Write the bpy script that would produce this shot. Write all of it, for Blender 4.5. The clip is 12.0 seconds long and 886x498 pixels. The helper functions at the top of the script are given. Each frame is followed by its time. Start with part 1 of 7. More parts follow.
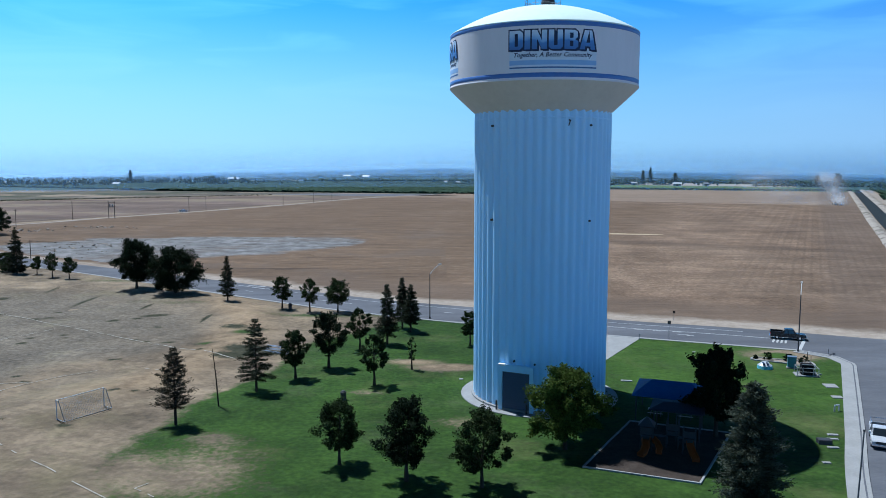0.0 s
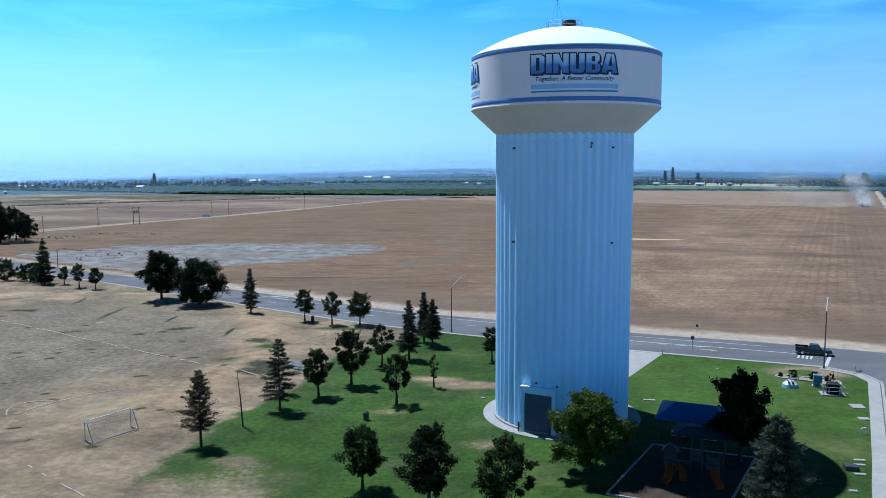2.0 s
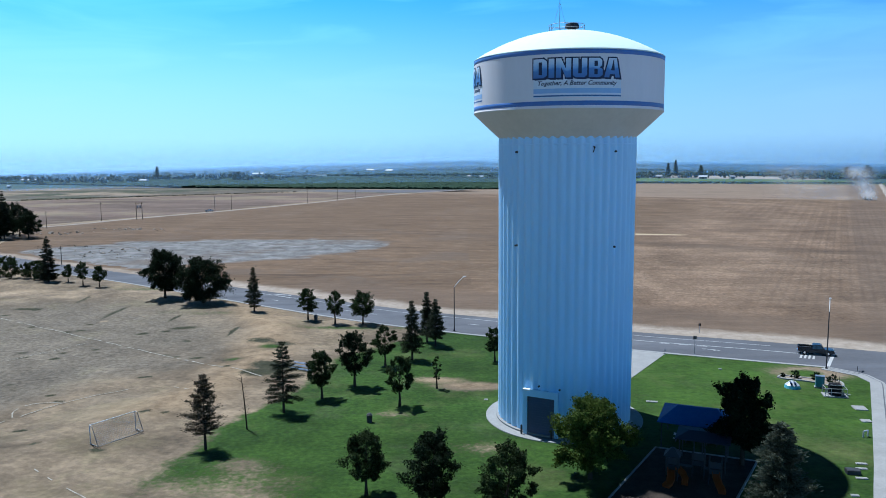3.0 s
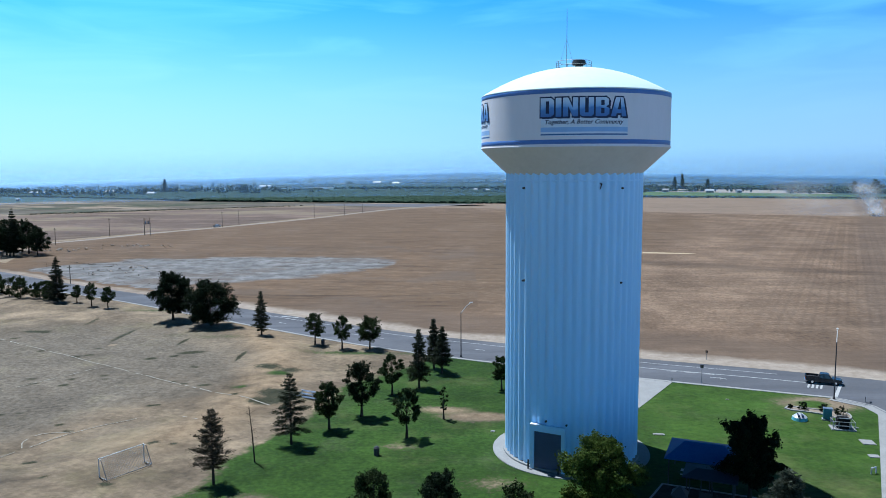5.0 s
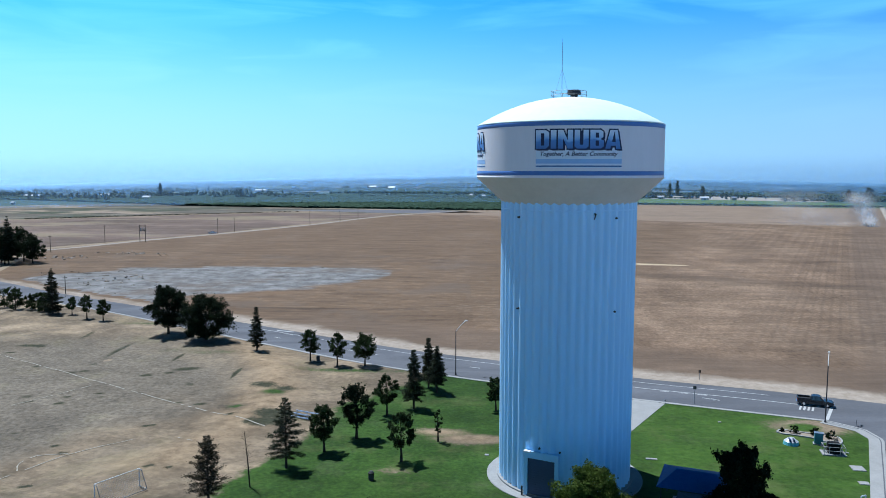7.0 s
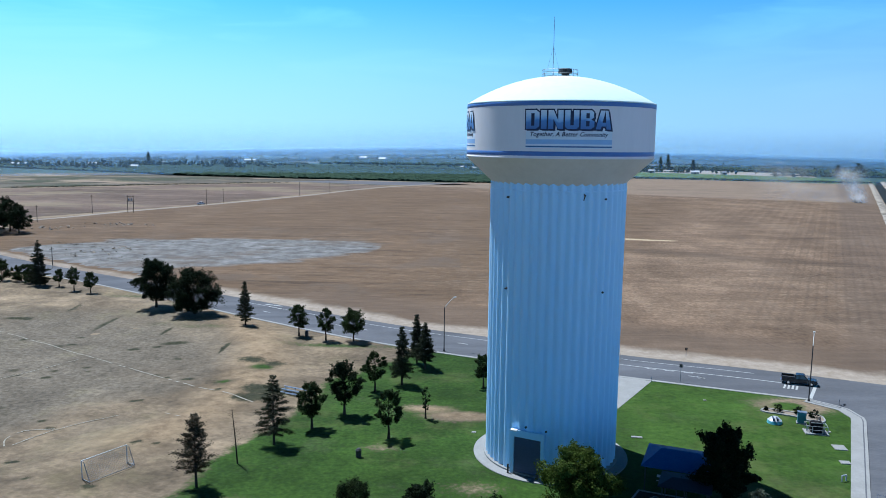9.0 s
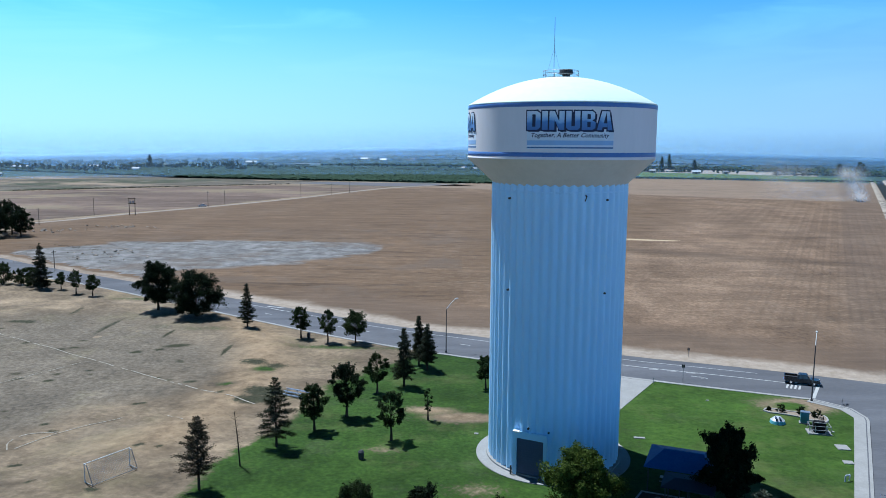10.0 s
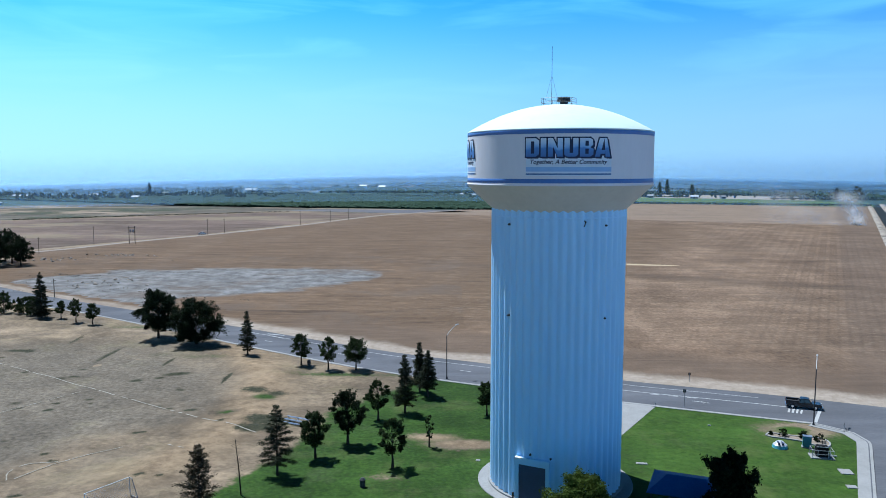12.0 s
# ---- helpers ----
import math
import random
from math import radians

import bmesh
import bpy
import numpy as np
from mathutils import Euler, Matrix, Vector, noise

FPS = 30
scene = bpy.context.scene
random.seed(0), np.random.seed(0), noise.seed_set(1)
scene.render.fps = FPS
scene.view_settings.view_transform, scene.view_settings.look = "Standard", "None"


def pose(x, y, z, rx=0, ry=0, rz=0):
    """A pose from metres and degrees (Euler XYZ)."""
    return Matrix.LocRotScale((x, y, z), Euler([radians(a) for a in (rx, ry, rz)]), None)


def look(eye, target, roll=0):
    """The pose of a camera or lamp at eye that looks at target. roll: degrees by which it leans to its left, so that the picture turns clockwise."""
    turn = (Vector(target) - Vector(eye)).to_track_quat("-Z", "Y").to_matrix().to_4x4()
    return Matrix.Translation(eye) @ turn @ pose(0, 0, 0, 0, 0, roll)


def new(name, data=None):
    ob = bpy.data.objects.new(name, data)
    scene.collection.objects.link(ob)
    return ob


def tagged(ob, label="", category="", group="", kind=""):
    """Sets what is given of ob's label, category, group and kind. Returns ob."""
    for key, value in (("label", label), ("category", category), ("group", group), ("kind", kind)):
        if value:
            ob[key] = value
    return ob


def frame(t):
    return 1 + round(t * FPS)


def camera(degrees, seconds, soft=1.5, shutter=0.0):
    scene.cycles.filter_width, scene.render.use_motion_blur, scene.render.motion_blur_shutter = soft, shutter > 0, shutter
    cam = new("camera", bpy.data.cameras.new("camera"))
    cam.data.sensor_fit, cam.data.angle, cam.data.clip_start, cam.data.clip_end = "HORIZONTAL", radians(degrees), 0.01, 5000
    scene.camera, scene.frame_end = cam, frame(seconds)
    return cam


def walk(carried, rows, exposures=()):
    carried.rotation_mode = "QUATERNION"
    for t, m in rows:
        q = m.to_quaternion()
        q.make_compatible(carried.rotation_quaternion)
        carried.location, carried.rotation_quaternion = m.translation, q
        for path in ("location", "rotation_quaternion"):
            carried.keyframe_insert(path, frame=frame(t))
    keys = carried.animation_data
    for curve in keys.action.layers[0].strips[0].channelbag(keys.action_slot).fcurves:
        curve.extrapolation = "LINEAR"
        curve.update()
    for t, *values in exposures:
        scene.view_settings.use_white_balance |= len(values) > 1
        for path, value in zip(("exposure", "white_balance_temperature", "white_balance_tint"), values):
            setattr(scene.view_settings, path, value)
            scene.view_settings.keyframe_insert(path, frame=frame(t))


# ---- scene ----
cam = camera(60.0, 12.0, soft=0.9)
PATH = [
    (0, (0.513, 0.236, 30.871), (0.525, 2.224, 30.652), 0.04),
    (0.5, (0.465, 0.274, 31.604), (0.460, 2.264, 31.403), -0.01),
    (1, (0.391, 0.389, 32.220), (0.370, 2.379, 32.015), -0.08),
    (1.5, (0.363, 0.283, 32.954), (0.329, 2.271, 32.739), -0.31),
    (2, (0.383, 0.289, 33.703), (0.341, 2.276, 33.483), -0.28),
    (2.5, (0.397, 0.313, 34.406), (0.350, 2.298, 34.173), -0.30),
    (3, (0.378, 0.261, 35.155), (0.329, 2.245, 34.915), -0.39),
    (5, (0.239, 0.044, 38.189), (0.174, 2.032, 37.978), -0.30),
    (5.5, (0.229, -0.263, 39.017), (0.165, 1.727, 38.827), -0.17),
    (6, (0.200, -0.295, 39.798), (0.134, 1.695, 39.614), -0.21),
    (6.5, (0.212, -0.446, 40.507), (0.151, 1.544, 40.324), -0.14),
    (7, (0.249, -0.428, 41.330), (0.196, 1.561, 41.128), 0.08),
    (9, (0.442, 0.075, 42.313), (0.415, 2.055, 42.037), 0.64),
    (9.5, (0.444, 0.110, 42.355), (0.416, 2.090, 42.078), 0.36),
    (10, (0.427, 0.114, 42.394), (0.396, 2.095, 42.120), 0.35),
    (10.5, (0.365, -0.015, 42.440), (0.331, 1.968, 42.181), 0.48),
    (11, (0.315, -0.143, 42.441), (0.280, 1.842, 42.203), 0.06),
    (11.5, (0.339, -0.354, 42.415), (0.305, 1.634, 42.195), -0.11),
    (12, (0.276, -0.457, 42.464), (0.247, 1.532, 42.258), -0.03),
]
walk(cam, [(t, look(eye, target, roll)) for t, eye, target, roll in PATH], exposures=[(0.0, 0.5, 5300, 9), (0.5, 0.7, 5350, 9), (3.0, 0.65, 5350, 9), (5.0, 0.67, 5400, 9), (12.0, 0.67, 5400, 9)])

# ---- world, sun ----
SUN = Vector((-16.4, 16.6, 46.5)).normalized()
world = bpy.data.worlds.new("sky")
scene.world = world
world.use_nodes = True
wn, wl = world.node_tree.nodes, world.node_tree.links
wn.clear()
sky = wn.new("ShaderNodeTexSky")
sky.sky_type, sky.sun_disc = "NISHITA", False
sky.sun_elevation, sky.sun_rotation = math.asin(SUN.z), math.atan2(SUN.x, SUN.y)
sky.altitude, sky.air_density, sky.dust_density, sky.ozone_density = 50, 1.0, 0.15, 3.0
bg, wout = wn.new("ShaderNodeBackground"), wn.new("ShaderNodeOutputWorld")
bg.inputs["Strength"].default_value = 0.09
# thin wisps of cirrus, long and faint
geo = wn.new("ShaderNodeTexCoord")
wmap = wn.new("ShaderNodeMapping")
wmap.inputs["Rotation"].default_value = (0, radians(-20), 0)
wmap.inputs["Scale"].default_value = (2.0, 1.6, 12)
wisp = wn.new("ShaderNodeTexNoise")
wisp.inputs["Scale"].default_value, wisp.inputs["Detail"].default_value = 2.2, 7
wisp.inputs["Distortion"].default_value = 0.6
wramp = wn.new("ShaderNodeMapRange")
for k, v in (("From Min", 0.5), ("From Max", 0.76), ("To Min", 0.0), ("To Max", 0.65)):
    wramp.inputs[k].default_value = v
wmix = wn.new("ShaderNodeMix")
wmix.data_type = "RGBA"
wmix.inputs["B"].default_value = (9.0, 7.6, 7.0, 1)
wl.new(geo.outputs["Generated"], wmap.inputs["Vector"])
wl.new(wmap.outputs["Vector"], wisp.inputs["Vector"])
wbank, wnear, wlift = wn.new("ShaderNodeVectorMath"), wn.new("ShaderNodeMapRange"), wn.new("ShaderNodeMath")
wbank.operation = "DOT_PRODUCT"
wbank.inputs[1].default_value = Vector((0.45, 0.87, 0.19)).normalized()
wnear.interpolation_type = "SMOOTHSTEP"
for k, v in (("From Min", 0.965), ("From Max", 1.0), ("To Min", 0.0), ("To Max", 0.1)):
    wnear.inputs[k].default_value = v
wl.new(geo.outputs["Generated"], wbank.inputs[0])
wl.new(wbank.outputs["Value"], wnear.inputs["Value"])
wl.new(wisp.outputs["Fac"], wlift.inputs[0])
wl.new(wnear.outputs["Result"], wlift.inputs[1])
wl.new(wlift.outputs[0], wramp.inputs["Value"])
wl.new(wramp.outputs["Result"], wmix.inputs["Factor"])
wl.new(sky.outputs["Color"], wmix.inputs["A"])
wtint = wn.new("ShaderNodeMix")
wtint.data_type, wtint.blend_type = "RGBA", "MULTIPLY"
wtint.inputs["Factor"].default_value = 1.0
wtint.inputs["B"].default_value = (0.25, 0.93, 1.5, 1)
wl.new(wmix.outputs["Result"], wtint.inputs["A"])
# pale haze low over the horizon, all round
wsep, whz, wlow = wn.new("ShaderNodeSeparateXYZ"), wn.new("ShaderNodeMapRange"), wn.new("ShaderNodeMix")
whz.interpolation_type = "SMOOTHERSTEP"
for k, v in (("From Min", -0.02), ("From Max", 0.27), ("To Min", 0.9), ("To Max", 0.0)):
    whz.inputs[k].default_value = v
wlow.data_type = "RGBA"
wlow.inputs["B"].default_value = (4.3, 6.6, 8.6, 1)
wl.new(geo.outputs["Generated"], wsep.inputs[0])
wl.new(wsep.outputs["Z"], whz.inputs["Value"])
wl.new(whz.outputs["Result"], wlow.inputs["Factor"])
wl.new(wtint.outputs["Result"], wlow.inputs["A"])
wdeep, wtop = wn.new("ShaderNodeMapRange"), wn.new("ShaderNodeMix")
wdeep.interpolation_type = "SMOOTHSTEP"
for k, v in (("From Min", 0.23), ("From Max", 0.46), ("To Min", 0.0), ("To Max", 1.0)):
    wdeep.inputs[k].default_value = v
wtop.data_type, wtop.blend_type = "RGBA", "MULTIPLY"
wtop.inputs["B"].default_value = (0.14, 0.09, 0.07, 1)
wl.new(wsep.outputs["Z"], wdeep.inputs["Value"])
wl.new(wdeep.outputs["Result"], wtop.inputs["Factor"])
wl.new(wlow.outputs["Result"], wtop.inputs["A"])
# brighter round the sun, darkest a quarter turn away; opposite side raised to fill the tower's shaded face
wdot, wglow, wside = wn.new("ShaderNodeVectorMath"), wn.new("ShaderNodeValToRGB"), wn.new("ShaderNodeMix")
wdot.operation = "DOT_PRODUCT"
wdot.inputs[1].default_value = (SUN.x * 0.5 / math.hypot(SUN.x, SUN.y), SUN.y * 0.5 / math.hypot(SUN.x, SUN.y), 0)
wadd = wn.new("ShaderNodeMath")
wadd.inputs[1].default_value = 0.5
for p, k in ((0.0, 1.3), (0.3, 1.2), (0.62, 0.66), (0.82, 0.76), (1.0, 0.96)):
    e = wglow.color_ramp.elements[0] if p == 0.0 else (wglow.color_ramp.elements[1] if p == 1.0 else wglow.color_ramp.elements.new(p))
    e.color = (k * (1.02 if p < 0.7 else 0.97), k, k * (1.03 if p < 0.7 else 0.97), 1)
wside.data_type, wside.blend_type, wside.clamp_result = "RGBA", "MULTIPLY", False
wside.inputs["Factor"].default_value = 1.0
wl.new(geo.outputs["Generated"], wdot.inputs[0])
wl.new(wdot.outputs["Value"], wadd.inputs[0])
wl.new(wadd.outputs[0], wglow.inputs["Fac"])
wl.new(wtop.outputs["Result"], wside.inputs["A"])
wl.new(wglow.outputs["Color"], wside.inputs["B"])
wl.new(wside.outputs["Result"], bg.inputs["Color"])
wl.new(bg.outputs["Background"], wout.inputs["Surface"])
sun_data = bpy.data.lights.new("sun", "SUN")
sun_data.energy, sun_data.angle, sun_data.color = 5.0, radians(0.53), (0.98, 0.97, 0.91)
sun = new("sun", sun_data)
sun.matrix_world = look(SUN * 300, (0, 0, 0))


# ---- materials ----
def material(name, colors, scale=1.0, fine=8.0, rough=0.8, bump=0.2, metal=0.0, island=0.0, world_space=False, stretch=(1, 1, 1), spec=0.1, turn=0.0, detail=6.0, grain=0.42, cloud=0.0, cloud_scale=0.03):
    """colors: dark, mid and light tones, mixed by coarse and fine noise; scale in cycles per metre."""
    m = bpy.data.materials.new(name)
    m.use_nodes = True
    n, l = m.node_tree.nodes, m.node_tree.links
    b = n["Principled BSDF"]
    b.inputs["Roughness"].default_value, b.inputs["Metallic"].default_value = rough, metal
    b.inputs["Specular IOR Level"].default_value = spec
    g = n.new("ShaderNodeNewGeometry")
    t = n.new("ShaderNodeTexCoord")
    mp = n.new("ShaderNodeMapping")
    mp.inputs["Scale"].default_value = stretch
    mp.inputs["Rotation"].default_value = (0, 0, turn)
    l.new((g.outputs["Position"] if world_space else t.outputs["Object"]), mp.inputs["Vector"])
    a, c = n.new("ShaderNodeTexNoise"), n.new("ShaderNodeTexNoise")
    for node, sc in ((a, scale), (c, scale * fine)):
        node.inputs["Scale"].default_value, node.inputs["Detail"].default_value = sc, detail
        node.inputs["Roughness"].default_value = 0.62
        l.new(mp.outputs["Vector"], node.inputs["Vector"])
    mx = n.new("ShaderNodeMix")
    mx.inputs["Factor"].default_value = grain
    l.new(a.outputs["Fac"], mx.inputs["A"])
    l.new(c.outputs["Fac"], mx.inputs["B"])
    val = mx.outputs["Result"]
    if island:
        ad = n.new("ShaderNodeMath")
        ad.operation = "MULTIPLY_ADD"
        ad.inputs[1].default_value = island
        l.new(g.outputs["Random Per Island"], ad.inputs[0])
        l.new(val, ad.inputs[2])
        sb = n.new("ShaderNodeMath")
        sb.operation = "SUBTRACT"
        sb.inputs[1].default_value = island / 2
        l.new(ad.outputs[0], sb.inputs[0])
        val = sb.outputs[0]
    r = n.new("ShaderNodeValToRGB")
    r.color_ramp.elements[0].position, r.color_ramp.elements[1].position = 0.33, 0.67
    r.color_ramp.elements[0].color = (*colors[0], 1)
    r.color_ramp.elements[1].color = (*colors[2], 1)
    e = r.color_ramp.elements.new(0.5)
    e.color = (*colors[1], 1)
    l.new(val, r.inputs["Fac"])
    l.new(r.outputs["Color"], b.inputs["Base Color"])
    if cloud:
        cn, cm, cx = n.new("ShaderNodeTexNoise"), n.new("ShaderNodeMapRange"), n.new("ShaderNodeMix")
        cn.inputs["Scale"].default_value, cn.inputs["Detail"].default_value, cn.inputs["Roughness"].default_value = cloud_scale, 5, 0.6
        cn.inputs["Distortion"].default_value = 1.2
        l.new(mp.outputs["Vector"], cn.inputs["Vector"])
        l.new(cn.outputs["Fac"], cm.inputs["Value"])
        for k, v in (("From Min", 0.35), ("From Max", 0.65), ("To Min", 1 - cloud), ("To Max", 1 + cloud)):
            cm.inputs[k].default_value = v
        cx.data_type, cx.blend_type, cx.clamp_result = "RGBA", "MULTIPLY", False
        cx.inputs["Factor"].default_value = 1.0
        l.new(r.outputs["Color"], cx.inputs["A"])
        l.new(cm.outputs["Result"], cx.inputs["B"])
        l.new(cx.outputs["Result"], b.inputs["Base Color"])
    if bump:
        bp = n.new("ShaderNodeBump")
        bp.inputs["Strength"].default_value, bp.inputs["Distance"].default_value = bump, 0.5 / (scale * fine)
        l.new(c.outputs["Fac"], bp.inputs["Height"])
        l.new(bp.outputs["Normal"], b.inputs["Normal"])
    return m


def mottle(m, octaves, turn=0.0, stretch=(1, 1, 1)):
    """Uneven tone at several sizes over a ground material: (cycles per metre, amount)."""
    n, l = m.node_tree.nodes, m.node_tree.links
    b = n["Principled BSDF"]
    g, mp = n.new("ShaderNodeNewGeometry"), n.new("ShaderNodeMapping")
    mp.inputs["Rotation"].default_value, mp.inputs["Scale"].default_value = (0, 0, turn), stretch
    l.new(g.outputs["Position"], mp.inputs["Vector"])
    for sc, amount in octaves:
        src = b.inputs["Base Color"].links[0].from_socket
        nz, mr, mx = n.new("ShaderNodeTexNoise"), n.new("ShaderNodeMapRange"), n.new("ShaderNodeMix")
        nz.inputs["Scale"].default_value, nz.inputs["Detail"].default_value = sc, 5
        nz.inputs["Roughness"].default_value, nz.inputs["Distortion"].default_value = 0.65, 0.8
        for k, v in (("From Min", 0.33), ("From Max", 0.67), ("To Min", 1 - amount), ("To Max", 1 + amount)):
            mr.inputs[k].default_value = v
        mx.data_type, mx.blend_type, mx.clamp_result = "RGBA", "MULTIPLY", False
        mx.inputs["Factor"].default_value = 1.0
        l.new(mp.outputs["Vector"], nz.inputs["Vector"])
        l.new(nz.outputs["Fac"], mr.inputs["Value"])
        l.new(src, mx.inputs["A"])
        l.new(mr.outputs["Result"], mx.inputs["B"])
        l.new(mx.outputs["Result"], b.inputs["Base Color"])


def patches(m, c, scale, lo, hi, amount=0.8, turn=0.0, stretch=(1, 1, 1)):
    """Blends another tone into a material where a broad noise runs high."""
    n, l = m.node_tree.nodes, m.node_tree.links
    b = n["Principled BSDF"]
    src = b.inputs["Base Color"].links[0].from_socket
    g, mp, nz, mr, mx = (n.new(k) for k in ("ShaderNodeNewGeometry", "ShaderNodeMapping", "ShaderNodeTexNoise", "ShaderNodeMapRange", "ShaderNodeMix"))
    mp.inputs["Rotation"].default_value, mp.inputs["Scale"].default_value = (0, 0, turn), stretch
    nz.inputs["Scale"].default_value, nz.inputs["Detail"].default_value, nz.inputs["Roughness"].default_value = scale, 9, 0.68
    for k, v in (("From Min", lo), ("From Max", hi), ("To Min", 0.0), ("To Max", amount)):
        mr.inputs[k].default_value = v
    mx.data_type = "RGBA"
    mx.inputs["B"].default_value = (*c, 1)
    l.new(g.outputs["Position"], mp.inputs["Vector"])
    l.new(mp.outputs["Vector"], nz.inputs["Vector"])
    l.new(nz.outputs["Fac"], mr.inputs["Value"])
    l.new(mr.outputs["Result"], mx.inputs["Factor"])
    l.new(src, mx.inputs["A"])
    l.new(mx.outputs["Result"], b.inputs["Base Color"])


def tint(c, k):
    return tuple(min(1, v * k) for v in c)


def plain(name, c, rough=0.5, metal=0.0, spread=0.12, scale=1.2, bump=0.05, spec=0.4):
    return material(name, (tint(c, 1 - spread), c, tint(c, 1 + spread)), scale, 9, rough, bump, metal, spec=spec)


GRID = radians(26.0)
M = {}
M["dirt"] = material("dirt", ((0.144, 0.108, 0.075), (0.18, 0.138, 0.096), (0.222, 0.177, 0.126)), 0.05, 12, 0.95, 0.3, world_space=True)
M["asphalt"] = material("asphalt", ((0.069, 0.071, 0.081), (0.087, 0.089, 0.099), (0.105, 0.107, 0.117)), 0.12, 30, 0.85, 0.2, world_space=True, cloud=0.18, cloud_scale=0.1, stretch=(0.3, 1, 1), turn=GRID)
M["paint"] = plain("road_paint", (0.312, 0.312, 0.306), 0.7, spread=0.2, scale=3)
M["concrete"] = material("concrete", ((0.186, 0.183, 0.177), (0.225, 0.222, 0.216), (0.264, 0.261, 0.255)), 0.3, 14, 0.85, 0.2, world_space=True)
M["tower_white"] = material("tower_white", ((0.68, 0.655, 0.66), (0.72, 0.695, 0.70), (0.76, 0.735, 0.74)), 0.1, 10, 0.8, 0.02, stretch=(1, 1, 0.25), spec=0.08)
# sunlit copy of the tank white; the one above is toned for shade
M["dome_sunlit"] = material("dome_sunlit", ((0.5, 0.6, 0.57), (0.54, 0.64, 0.61), (0.58, 0.68, 0.65)), 0.12, 10, 0.7, 0.02, spec=0.15)
# tank underside: shade and warm bounce from the ground put into the white
M["tower_white_bounce"] = material("tower_white_bounce", ((0.55, 0.51, 0.46), (0.60, 0.56, 0.505), (0.64, 0.60, 0.545)), 0.15, 10, 0.5, 0.02)
M["tower_blue"] = material("tower_blue", ((0.43, 0.645, 0.86), (0.47, 0.69, 0.895), (0.51, 0.73, 0.92)), 0.12, 9, 0.45, 0.03, stretch=(1, 1, 0.15))
M["band_blue"] = plain("band_blue", (0.08, 0.17, 0.42), 0.45)
M["navy"] = plain("navy", (0.012, 0.02, 0.06), 0.5)
M["steel"] = plain("steel", (0.21, 0.216, 0.222), 0.5, 0.6)
M["dark_steel"] = plain("dark_steel", (0.042, 0.042, 0.045), 0.55, 0.4)
M["door_blue"] = plain("door_blue", (0.045, 0.07, 0.13), 0.5)
M["bark"] = material("bark", ((0.024, 0.018, 0.013), (0.039, 0.03, 0.022), (0.057, 0.045, 0.034)), 3, 6, 0.95, 0.5, stretch=(1, 1, 0.3))


def leaf(name, c, spread=0.5):
    m = material(name, (tint(c, 1 - spread), c, tint(c, 1 + spread)), 0.4, 5, 0.7, 0, island=0.35, spec=0.06)
    n, l = m.node_tree.nodes, m.node_tree.links
    tr, add = n.new("ShaderNodeBsdfTranslucent"), n.new("ShaderNodeMixShader")
    add.inputs["Fac"].default_value = 0.3
    ramp = [x for x in n if x.type == "VALTORGB"][0]
    l.new(ramp.outputs["Color"], tr.inputs["Color"])
    out = [x for x in n if x.type == "OUTPUT_MATERIAL"][0]
    l.new(n["Principled BSDF"].outputs[0], add.inputs[1])
    l.new(tr.outputs[0], add.inputs[2])
    l.new(add.outputs[0], out.inputs["Surface"])
    return m


M["leaf"] = leaf("leaf_green", (0.022, 0.034, 0.011), 0.6)
M["leaf_light"] = leaf("leaf_light", (0.051, 0.075, 0.013), 0.5)
M["leaf_dark"] = leaf("leaf_dark", (0.01, 0.017, 0.007))
M["needle"] = leaf("needle", (0.031, 0.036, 0.021), 0.6)
M["needle_grey"] = leaf("needle_grey", (0.06, 0.069, 0.048))
M["needle_brown"] = leaf("needle_brown", (0.036, 0.033, 0.021))
M["orchard"] = material("orchard_leaf", ((0.014, 0.031, 0.018), (0.02, 0.04, 0.023), (0.026, 0.049, 0.029)), 0.02, 10, 0.9, 0, world_space=True, island=0.3)
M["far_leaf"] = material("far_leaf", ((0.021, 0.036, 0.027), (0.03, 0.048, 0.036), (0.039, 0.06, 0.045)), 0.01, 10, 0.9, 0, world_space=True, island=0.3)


# ---- builders ----
def pymesh(name, verts, faces, mat, smooth=False):
    me = bpy.data.meshes.new(name)
    me.from_pydata([tuple(v) for v in verts], [], [tuple(f) for f in faces])
    me.materials.append(mat)
    if smooth:
        me.shade_smooth()
    me.update()
    return me


def obj(name, verts, faces, mat, parent=None, label="", smooth=False):
    ob = new(name, pymesh(name, verts, faces, mat, smooth))
    if parent:
        ob.parent = parent
    if label:
        ob["label"] = label
    return ob


def part(name, bm, mat, parent, label="", smooth=False):
    me = bpy.data.meshes.new(name)
    bm.to_mesh(me)
    bm.free()
    me.materials.append(mat)
    if smooth:
        me.shade_smooth()
    ob = new(name, me)
    ob.parent = parent
    if label:
        ob["label"] = label
    return ob


def empty(name, x, y, z=0.0, rz=0.0):
    e = new(name)
    e.matrix_basis = pose(x, y, z, 0, 0, rz)
    return e


def add_box(bm, x0, x1, y0, y1, z0, z1, bevel=0.0, m=None):
    r = bmesh.ops.create_cube(bm, size=1.0)
    vs = r["verts"]
    for v in vs:
        v.co = Vector(((x0 + x1) / 2 + v.co.x * (x1 - x0), (y0 + y1) / 2 + v.co.y * (y1 - y0), (z0 + z1) / 2 + v.co.z * (z1 - z0)))
    if bevel:
        es = list({e for v in vs for e in v.link_edges})
        bmesh.ops.bevel(bm, geom=es, offset=bevel, segments=2, affect="EDGES")
    if m is not None:
        bmesh.ops.transform(bm, matrix=m, verts=vs if not bevel else bm.verts[:])
    return bm


